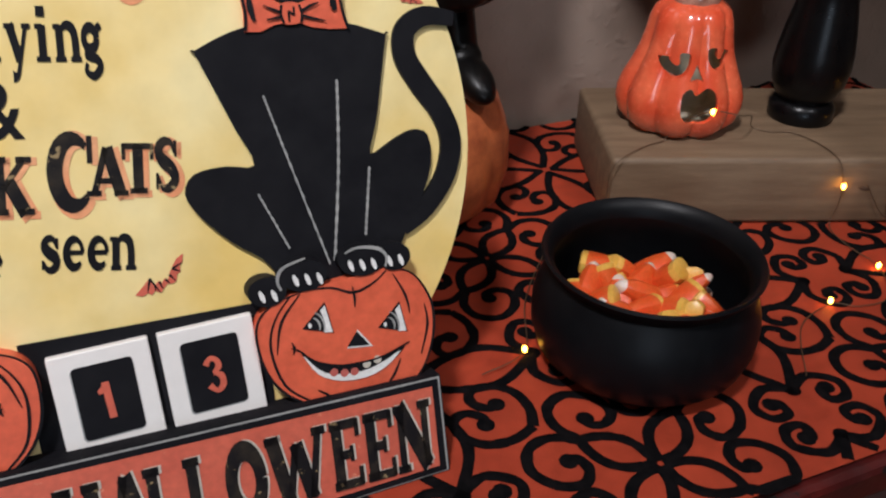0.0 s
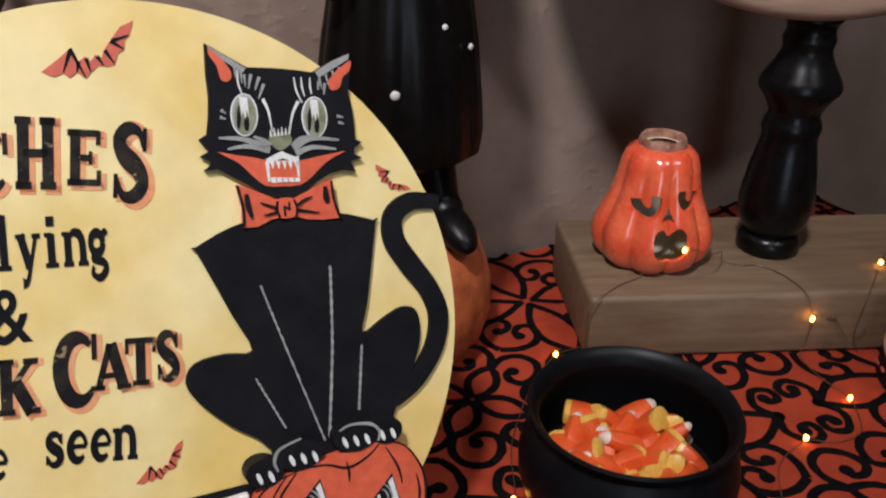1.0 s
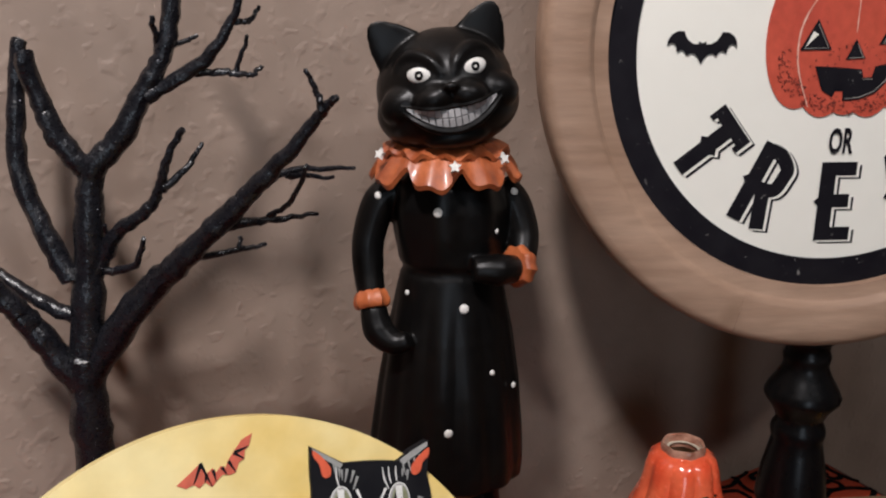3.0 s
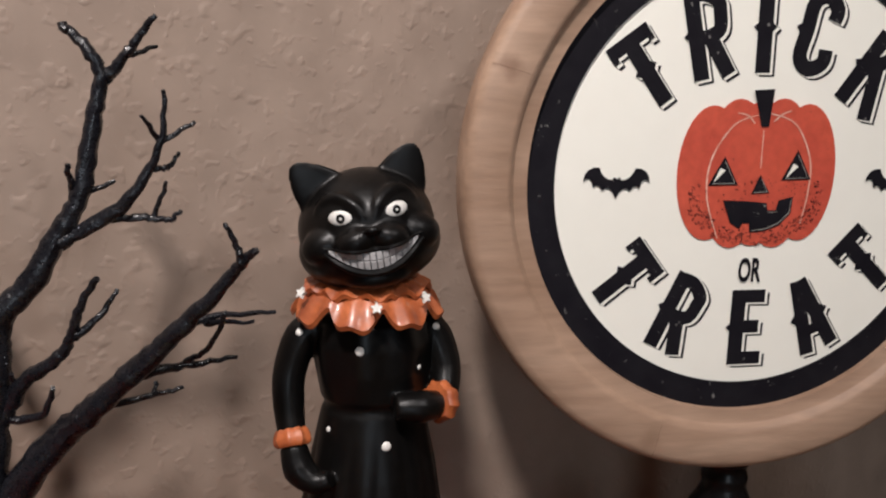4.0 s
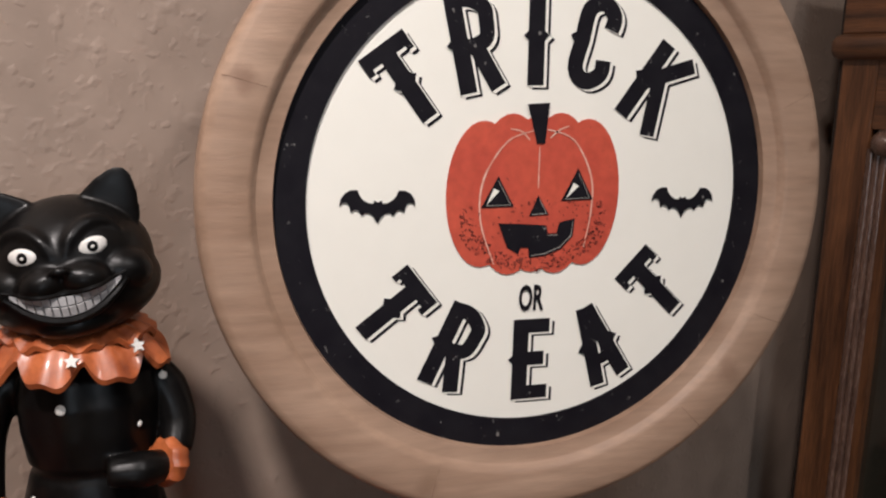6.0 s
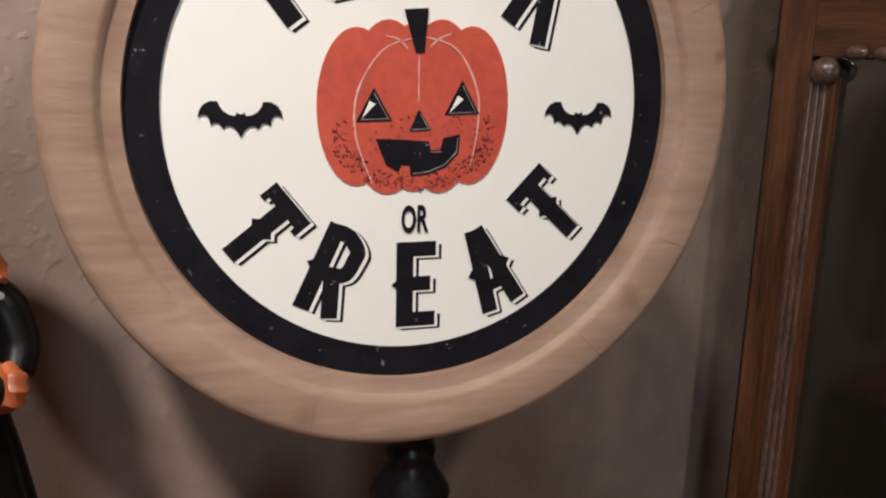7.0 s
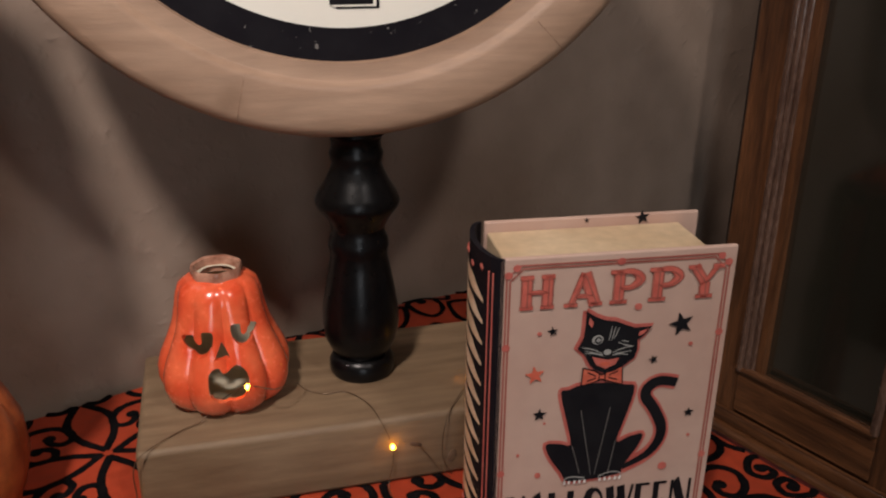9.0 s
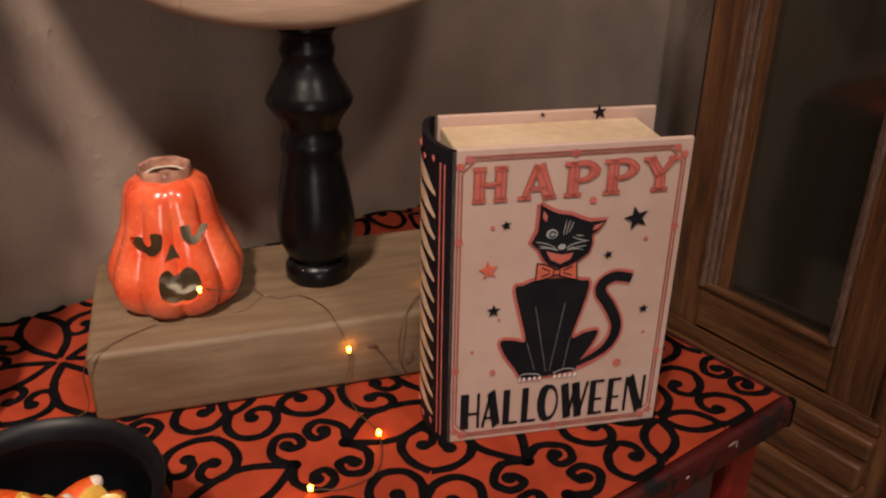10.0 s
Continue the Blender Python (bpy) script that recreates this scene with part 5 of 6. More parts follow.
for run, wide in (([(0.0007, -0.0326), (0.0040, -0.0480), (0.0124, -0.0853)], 0.0012), ([(0.0229, -0.0310), (0.0195, -0.0560), (0.0140, -0.0845)], 0.0016), ([(-0.0055, -0.0602), (0.0010, -0.0780)], 0.0012), ([(0.0290, -0.0580), (0.0248, -0.0785)], 0.0015)):
    bm = bmesh.new()
    line = [(p.x + 0.00015 * noise.noise((p.y * 900, 1, 0)), p.y) for p in curve(run, 36 if len(run) == 3 else 40)]
    stroke(line, [wide * (0.34 + 0.34 * (k // 2 % 2) * (0.55 + 0.45 * abs(noise.noise((k * 0.7, wide * 900, 0))))) for k in range(len(line))], -0.0001, 0.0003, bm)
    part("chest_line", bm, GREY_INK, board, "uneven pale grey line")
for k, (cx, cy, w, h) in enumerate(((-0.0085, -0.0885, 0.0062, 0.0050), (0.0028, -0.0858, 0.0078, 0.0054), (0.0210, -0.0850, 0.0078, 0.0054), (0.0315, -0.0860, 0.0056, 0.0048))):
    part("cat_paw", flat(oval(cx, cy, w * 0.92, h * 0.9, -8), -0.003, 0.0046 + 0.0001 * k), INK, board)
    many = 3 if k in (1, 2) else 2
    for j in range(many):
        x = cx + (j - (many - 1) / 2) * 0.0036 + (0.0010 if k == 1 else 0)
        part("claw", flat(oval(x, cy - 0.0010 - 0.0004 * j, 0.0007, 0.0019, 14), 0.0046, 0.0051), CHALK, board, "white claw")
for run in ([(-0.0045, -0.0888), (-0.0052, -0.0856), (-0.0030, -0.0822), (0.0040, -0.0806)], [(0.0280, -0.0884), (0.0288, -0.0852), (0.0262, -0.0822), (0.0200, -0.0808), (0.0160, -0.0818)]):
    lines_on("paw_outline", [curve(run, 5)], [0.0006, 0.0011, 0.0005], 0.0052, GREY_INK, board)


def face_pumpkin(mirror=False):
    """One of the board's two grinning pumpkins, a little proud of the panel."""
    m = (lambda pts: [(-0.0870 - p[0], p[1] + 0.0030) for p in pts][::-1]) if mirror else (lambda pts: [tuple(p)[:2] for p in pts])
    soft = lambda pts, n=4, closed=False: m(curve(pts, n, closed))
    z = 0.0042
    skin = [(-0.0140, -0.1030), (-0.0125, -0.0965), (-0.0072, -0.0925), (0.0020, -0.0905), (0.0110, -0.0900), (0.0218, -0.0894), (0.0300, -0.0892), (0.0370, -0.0930), (0.0416, -0.1030), (0.0408, -0.1140), (0.0360, -0.1240), (0.0290, -0.1295), (0.0156, -0.1306), (0.0020, -0.1276), (-0.0075, -0.1215), (-0.0126, -0.1130)]
    part("pumpkin_cutout", flat(soft(skin, 4, True), -0.0040, z), CORAL, board, "coral pumpkin cut-out with a grin")
    for run in (skin[-5:] + skin[:4], [(0.0300, -0.0892), (0.0370, -0.0930), (0.0416, -0.1030), (0.0408, -0.1140), (0.0360, -0.1240), (0.0290, -0.1295)], [(-0.0020, -0.0910), (-0.0078, -0.0975), (-0.0104, -0.1060), (-0.0080, -0.1180), (-0.0010, -0.1250), (0.0050, -0.1285)],
                [(0.0008, -0.0912), (-0.0060, -0.0985), (-0.0088, -0.1080)], [(0.0020, -0.0904), (0.0104, -0.0914), (0.0172, -0.0944), (0.0240, -0.0926), (0.0282, -0.0898)], [(0.0302, -0.0912), (0.0334, -0.0990), (0.0340, -0.1050)], [(0.0392, -0.1030), (0.0394, -0.1100), (0.0360, -0.1192)],
                [(0.0290, -0.1190), (0.0262, -0.1236), (0.0215, -0.1285)], [(0.0015, -0.1222), (0.0048, -0.1250), (0.0064, -0.1284)], [(0.0170, -0.0925), (0.0172, -0.0960), (0.0168, -0.0990)], [(-0.0040, -0.1054), (-0.0034, -0.1072), (-0.0040, -0.1092)]):
        lines_on("pumpkin_crease", [soft(run)], [0.0003, 0.0009, 0.0003], z + 0.0003, INK, board)
    for cx, cy in ((0.0000, 0.0000), (0.0233, -0.0053)):
        put = lambda pts: m([(cx + x, cy + y) for x, y in pts])
        print_on("pumpkin_eye", [put([(-0.0002, -0.1020), (0.0078, -0.0952), (0.0092, -0.1054)])], z + 0.0003, INK, board)
        print_on("pumpkin_eye_white", [put([(0.0060, -0.0976), (0.0076, -0.0962), (0.0088, -0.1050), (0.0062, -0.1046), (0.0068, -0.1010)])], z + 0.0005, CHALK, board)
        for r in (0.0024, 0.0038):
            lines_on("pumpkin_eye_ring", [put([(0.0028 + r * math.cos(a), -0.1022 + r * 1.25 * math.sin(a)) for a in np.linspace(-0.5, 1.25, 8)])], [0.0003, 0.0007, 0.0003], z + 0.0006, GREY_INK, board)
        print_on("pumpkin_eye_glint", [put(oval(0.0022, -0.1014, 0.0005, 0.0008, n=10))], z + 0.0006, CHALK, board)
    print_on("pumpkin_nose_rim", [m([(0.0124, -0.1114), (0.0166, -0.1062), (0.0206, -0.1126)])], z + 0.0003, CHALK, board)
    print_on("pumpkin_nose", [m([(0.0126, -0.1108), (0.0162, -0.1066), (0.0196, -0.1119)])], z + 0.0005, INK, board)
    print_on("pumpkin_mouth", [soft([(-0.0020, -0.1085), (0.0020, -0.1128), (0.0090, -0.1160), (0.0160, -0.1168), (0.0230, -0.1166), (0.0312, -0.1150), (0.0250, -0.1196), (0.0170, -0.1218), (0.0090, -0.1208), (0.0020, -0.1165)], 3, True)], z + 0.0003, INK, board)
    print_on("pumpkin_lip", [soft([(-0.0012, -0.1102), (0.0022, -0.1150), (0.0060, -0.1180), (0.0120, -0.1194), (0.0180, -0.1196), (0.0240, -0.1182), (0.0292, -0.1162), (0.0240, -0.1202), (0.0170, -0.1220), (0.0090, -0.1210), (0.0024, -0.1172)], 3, True)], z + 0.0005, CHALK, board)
    for x, y in ((0.0072, -0.1178), (0.0104, -0.1188), (0.0136, -0.1192), (0.0178, -0.1178), (0.0214, -0.1172)):
        print_on("pumpkin_tooth", [m(oval(x, y, 0.0013, 0.0013, n=12))], z + 0.0006, FADED_PINK if x < 0.015 else PALE_EDGE, board)
    lines_on("pumpkin_smile", [soft([(-0.0044, -0.1070), (-0.0020, -0.1085), (0.0020, -0.1128), (0.0090, -0.1160), (0.0160, -0.1168), (0.0230, -0.1166), (0.0325, -0.1140)])], [0.0004, 0.0008, 0.0004], z + 0.0007, INK, board)


face_pumpkin()
face_pumpkin(True)

# ---- the book's printed cover, spine and edges: local x along the cover, y up, z out of it ----
page = pose(0, -0.0001, 0, 90, 0, 0)


def on_cover(name, shapes, z, material, label=""):
    ob = print_on(name, shapes, z, material, book, label)
    ob.matrix_basis = page
    return ob


def cover_lines(name, runs, width, z, material):
    ob = lines_on(name, runs, width, z, material, book)
    ob.matrix_basis = page
    return ob


ROSE_LINE = mat("brown_rose_line_ink", (0.30, 0.075, 0.055), (0.38, 0.12, 0.09), 90, 0.55)
ROSE_FILL = mat("rose_letter_ink", (0.50, 0.100, 0.075), (0.57, 0.135, 0.10), 160, 0.55)
frame_run = lambda e: [(e, e + 0.005), (e + 0.005, e), (BW - e - 0.005, e), (BW - e, e + 0.005), (BW - e, BH - e - 0.005), (BW - e - 0.005, BH - e), (e + 0.005, BH - e), (e, BH - e - 0.005), (e, e + 0.005)]
cover_lines("cover_frame", [frame_run(0.0030)], 0.0007, 0.0003, ROSE_LINE)
cover_lines("cover_frame", [frame_run(0.0043)], 0.0007, 0.0003, ROSE_LINE)
for x, y in [(x, y) for x in (0.0036, BW - 0.0036) for y in (0.0060, BH - 0.0066, BH * 0.278, BH * 0.72)] + [(x, y) for x in (0.0068, BW - 0.0068) for y in (0.0036, BH - 0.0038)] + [(BW / 2, BH - 0.0036), (BW / 2, 0.0036)]:
    on_cover("cover_rosette", [oval(x, y, 0.0016, 0.0015, n=12)], 0.0005, FADED_PINK)
for ch, x, w in (("H", 0.0149, 0.0146), ("A", 0.0334, 0.0150), ("P", 0.0509, 0.0150), ("P", 0.0666, 0.0150), ("Y", 0.0825, 0.0146)):
    part("cover_letter", slab_letter(ch, x, 0.1178, w, 0.0138, 0, 0.0005, bmesh.new(), 1.42), ROSE_LINE, book, "rose slab letter", at=page)
    part("cover_letter_fill", slab_letter(ch, x, 0.1178, w, 0.0138, 0, 0.0007, bmesh.new(), 1.02), ROSE_FILL, book, at=page)
    part("cover_letter_inline", slab_letter(ch, x, 0.1178, w, 0.0118, 0, 0.0009, bmesh.new(), 0.16, (0.0003, 0)), ROSE_LINE, book, at=page)


def deco_strokes(ch):
    """A tall narrow letter with one heavy and one thin stroke, as brush lines in the unit square."""
    heavy, thin = 0.42, 0.13
    return {"H": [([(0.22, 0), (0.22, 1)], heavy), ([(0.93, 0), (0.93, 1)], thin), ([(0.3, 0.42), (0.93, 0.42)], 0.055)],
            "A": [([(0.05, 0), (0.48, 1)], thin), ([(0.46, 1), (0.80, 0)], heavy), ([(0.2, 0.25), (0.7, 0.25)], 0.055)],
            "L": [([(0.23, 0), (0.23, 1)], heavy), ([(0.2, 0.035), (1.0, 0.035)], 0.07)],
            "O": [([(0.5 + 0.38 * math.cos(a), 0.5 + 0.46 * math.sin(a)) for a in np.linspace(math.pi / 2, 3 * math.pi / 2, 13)], [0.10, 0.36, 0.42, 0.36, 0.10]), ([(0.5 + 0.44 * math.cos(a), 0.5 + 0.47 * math.sin(a)) for a in np.linspace(-math.pi / 2, math.pi / 2, 13)], 0.11)],
            "W": [([(0.12, 1), (0.30, 0)], 0.28), ([(0.32, 0), (0.52, 0.95)], 0.09), ([(0.52, 1), (0.70, 0)], 0.28), ([(0.72, 0), (0.97, 1)], 0.09)],
            "E": [([(0.23, 0), (0.23, 1)], heavy), ([(0.2, 0.035), (1.0, 0.035)], 0.07), ([(0.2, 0.965), (1.0, 0.965)], 0.07), ([(0.2, 0.45), (0.92, 0.45)], 0.06)],
            "N": [([(0.06, 0), (0.06, 1)], thin), ([(0.20, 1), (0.80, 0)], 0.36), ([(0.94, 0), (0.94, 1)], thin)]}[ch]


for ch, x0, x1 in (("H", 0.0062, 0.0145), ("A", 0.0155, 0.0236), ("L", 0.0246, 0.0313), ("L", 0.0328, 0.0394), ("O", 0.0405, 0.0492), ("W", 0.0500, 0.0622), ("E", 0.0630, 0.0694), ("E", 0.0712, 0.0772), ("N", 0.0792, 0.0884)):
    b = bmesh.new()
    for pts, wide in deco_strokes(ch):
        join(b, stroke(pts, wide, 0, UP * 0.5))
    for v in b.verts:
        v.co = Vector((x0 + v.co.x * (x1 - x0), 0.0068 + v.co.y * 0.0178, 0.0005 + v.co.z - UP * 0.5))
    part("title_letter", b, INK, book, "tall black letter", at=page)
body2 = curve([(0.0270, 0.0728), (0.0300, 0.0740), (0.0355, 0.0759), (0.0457, 0.0760), (0.0545, 0.0742), (0.0579, 0.0728), (0.0560, 0.0620), (0.0523, 0.0477), (0.0575, 0.0492), (0.0634, 0.0500), (0.0627, 0.0459), (0.0595, 0.0400), (0.0561, 0.0345), (0.0553, 0.0314), (0.0494, 0.0303),
               (0.0400, 0.0296), (0.0321, 0.0299), (0.0291, 0.0346), (0.0240, 0.0425), (0.0221, 0.0489), (0.0280, 0.0488), (0.0326, 0.0481), (0.0300, 0.0600)], 3, True)
tail2 = curve([(0.0557, 0.0340), (0.0661, 0.0394), (0.0709, 0.0462), (0.0712, 0.0533), (0.0670, 0.0620), (0.0632, 0.0676), (0.0638, 0.0721), (0.0688, 0.0747), (0.0759, 0.0732)], 4)
head2 = [(0.0350, 0.1086), (0.0390, 0.1060), (0.0427, 0.1043), (0.0474, 0.1035), (0.0512, 0.1017), (0.0555, 0.1000), (0.0623, 0.1002), (0.0592, 0.0963), (0.0568, 0.0945), (0.0571, 0.0905), (0.0560, 0.0866), (0.0519, 0.0835), (0.0483, 0.0815), (0.0446, 0.0808), (0.0402, 0.0825), (0.0377, 0.0852), (0.0356, 0.0894), (0.0322, 0.0926), (0.0346, 0.0973), (0.0348, 0.1011)]
bow2 = [(0.0352, 0.0837), (0.0400, 0.0822), (0.0432, 0.0800), (0.0470, 0.0818), (0.0515, 0.0832), (0.0522, 0.0750), (0.0470, 0.0766), (0.0434, 0.0780), (0.0395, 0.0766), (0.0351, 0.0758)]
cover_lines("cat_halo", [[p[:2] for p in body2] + [body2[0][:2]]], 0.0026, 0.00028, FADED_PINK)
cover_lines("head_halo", [head2 + head2[:1]], 0.0026, 0.00032, FADED_PINK)
cover_lines("tail_halo", [tail2], 0.0066, 0.00036, FADED_PINK)
on_cover("cat_print", [body2], 0.0006, INK, "black seated cat print")
cover_lines("cat_print_tail", [tail2], [0.0022, 0.0040, 0.0046, 0.0046, 0.0046, 0.0040], 0.0006, INK)
on_cover("cat_print_collar", [bow2], 0.0008, BRICK_INK)
cover_lines("bow_crease", [bow2 + bow2[:1]], 0.0005, 0.0010, INK)
cover_lines("bow_crease", [[(0.0423, 0.0808), (0.0421, 0.0772)], [(0.0446, 0.0808), (0.0448, 0.0772)], [(0.0372, 0.0816), (0.0408, 0.0796)], [(0.0372, 0.0776), (0.0408, 0.0788)], [(0.0500, 0.0812), (0.0462, 0.0796)], [(0.0500, 0.0772), (0.0462, 0.0786)]], 0.0005, 0.0010, INK)
on_cover("cat_print_head", [head2], 0.0011, INK)
on_cover("cat_print_eye", [oval(0.0402, 0.0961, 0.0023, 0.0020)], 0.0014, GREY_INK)
cover_lines("cat_print_eye_ring", [oval(0.0404, 0.0960, 0.0012, 0.0012, n=16)], 0.0006, 0.0016, INK)
on_cover("cat_print_ear", [[(0.0362, 0.1062), (0.0380, 0.1037), (0.0374, 0.1014), (0.0360, 0.1034)]], 0.0014, FADED_PINK)
on_cover("cat_print_ear", [[(0.0607, 0.0994), (0.0589, 0.0972), (0.0568, 0.0964), (0.0573, 0.0984)]], 0.0014, FADED_PINK)
on_cover("cat_print_mouth", [[(0.0384, 0.0887), (0.0412, 0.0879), (0.0450, 0.0868), (0.0496, 0.0873), (0.0484, 0.0846), (0.0444, 0.0829), (0.0403, 0.0850)]], 0.0014, FADED_PINK)
on_cover("cat_print_tongue", [oval(0.0440, 0.0852, 0.0022, 0.0010, n=14)], 0.0016, BRICK_INK)
on_cover("cat_print_nose", [oval(0.0446, 0.0903, 0.0016, 0.0012)], 0.0014, GREY_INK)
for run in ([(0.0339, 0.0932), (0.0385, 0.0920), (0.0425, 0.0898)], [(0.0350, 0.0904), (0.0390, 0.0902), (0.0430, 0.0888)], [(0.0352, 0.0916), (0.0428, 0.0893)], [(0.0549, 0.0922), (0.0500, 0.0914), (0.0467, 0.0899)], [(0.0533, 0.0884), (0.0500, 0.0892), (0.0468, 0.0887)], [(0.0545, 0.0902), (0.0468, 0.0893)],
            [(0.0486, 0.0944), (0.0520, 0.0929), (0.0554, 0.0921)], [(0.0500, 0.0950), (0.0530, 0.0944)], [(0.0457, 0.1017), (0.0448, 0.0955)], [(0.0471, 0.1016), (0.0459, 0.0954)], [(0.0487, 0.1010), (0.0469, 0.0963)]):
    cover_lines("cat_print_line", [curve(run, 3)], [0.0002, 0.0004, 0.0002], 0.0015, GREY_INK)
cover_lines("cat_print_chest", [[(0.0358, 0.0641), (0.0422, 0.0324)], [(0.0482, 0.0645), (0.0438, 0.0322)], [(0.0332, 0.0474), (0.0372, 0.0336)], [(0.0517, 0.0483), (0.0497, 0.0327)]], 0.0003, 0.0009, mat("faint_grey_ink", (0.10, 0.10, 0.095), (0.16, 0.15, 0.14), 200, 0.6))
cover_lines("cat_print_paws", [curve([(0.0305, 0.0292), (0.0312, 0.0316), (0.0345, 0.0322), (0.0395, 0.0312)], 4), curve([(0.0455, 0.0312), (0.0500, 0.0328), (0.0545, 0.0322), (0.0556, 0.0304)], 4)], 0.0005, 0.0012, GREY_INK)
cover_lines("cat_print_claws", [[(x, 0.0288), (x + 0.0002, 0.0304)] for x in (0.0308, 0.0328, 0.0352, 0.0374, 0.0396, 0.0462, 0.0484, 0.0506, 0.0530, 0.0550)], 0.0009, 0.0012, CHALK)
for st in (star(0.0220, 0.1008, 0.0022, 10), star(0.0748, 0.0999, 0.0054, 15), star(0.0186, 0.0636, 0.0030), star(0.0646, 0.0848, 0.0021, 20), star(0.0828, 0.0583, 0.0023)):
    on_cover("black_star", [st], 0.0006, INK)
on_cover("rose_star", [star(0.0158, 0.0820, 0.0042, 8)], 0.0006, BRICK_INK)
for x, y, r in ((0.0560, 0.1088, 0.0015), (0.0167, 0.1001, 0.0009), (0.0798, 0.0906, 0.0009), (0.0104, 0.0450, 0.0007), (0.0193, 0.0342, 0.0013), (0.0740, 0.0326, 0.0019), (0.0840, 0.0471, 0.0007), (0.0209, 0.0593, 0.0006)):
    on_cover("rose_dot", [oval(x, y, r, r, n=12)], 0.0005, FADED_PINK)
# stars on the back board's rim, seen over the pages
on_rim = pose(0, BD - 0.0026, 0, 90, 0, 0)
for x, r in ((0.0710, 0.0034), (0.0465, 0.0012)):
    ob = print_on("rim_star", [star(x, BH - 0.0010, r, 10)], 0.0003, INK, book)
    ob.matrix_basis = on_rim
# the spine: pale slanted bars and rose fillets round it
CREAM = mat("cream_spine_ink", (0.74, 0.58, 0.42), (0.60, 0.42, 0.27), 120, 0.5)
spine_at = lambda t: (-0.0063 * math.sin(math.pi * t) ** 0.6 - 0.0002, BD * t)
for k in range(12):
    z = 0.0105 + k * 0.0092
    bm = bmesh.new()
    rows = []
    for t in np.linspace(0.16, 0.97, 13):
        x, y = spine_at(t)
        lift = (t - 0.16) * 0.0085
        h = 0.0066 * min(1.0, 0.22 + (t - 0.16) * 3.6)
        rows.append([bm.verts.new((x, y, z + lift)), bm.verts.new((x, y, z + lift + h))])
    for p, q in zip(rows, rows[1:]):
        bm.faces.new((p[0], q[0], q[1], p[1]))
    part("spine_bar", bm, CREAM, book, "pale slanted bar")
for t0 in (0.035, 0.085):
    x, y = spine_at(t0)
    part("spine_fillet", tube([(x, y, 0.004), (x, y, BH - 0.006)], 0.00032, 6), FADED_PINK, book)
for z in (0.0062, BH - 0.0068):  # a scroll at either end
    for j, t in enumerate(np.linspace(0.20, 0.85, 4)):
        x, y = spine_at(t)
        part("spine_scroll", blob(bmesh.new(), (x, y, z + 0.0010 * (-1) ** j), (0.0004, 0.0022, 0.0013), sub=2), FADED_PINK, book, smooth=True)

# ---- the cat figure on its pumpkin: one mesh ----


def fused(bm, size, rounds=4):
    """The overlapping solids of bm grown into one smooth skin."""
    ob = new("lump", mesh_of(bm, "lump", []))
    md = ob.modifiers.new("skin", "REMESH")
    md.mode, md.voxel_size = "VOXEL", size
    sm = ob.modifiers.new("ease", "SMOOTH")
    sm.factor, sm.iterations = 0.5, rounds
    me = bpy.data.meshes.new_from_object(ob.evaluated_get(bpy.context.evaluated_depsgraph_get()))
    out = bmesh.new()
    out.from_mesh(me)
    bpy.data.objects.remove(ob)
    bpy.data.meshes.remove(me)
    return out


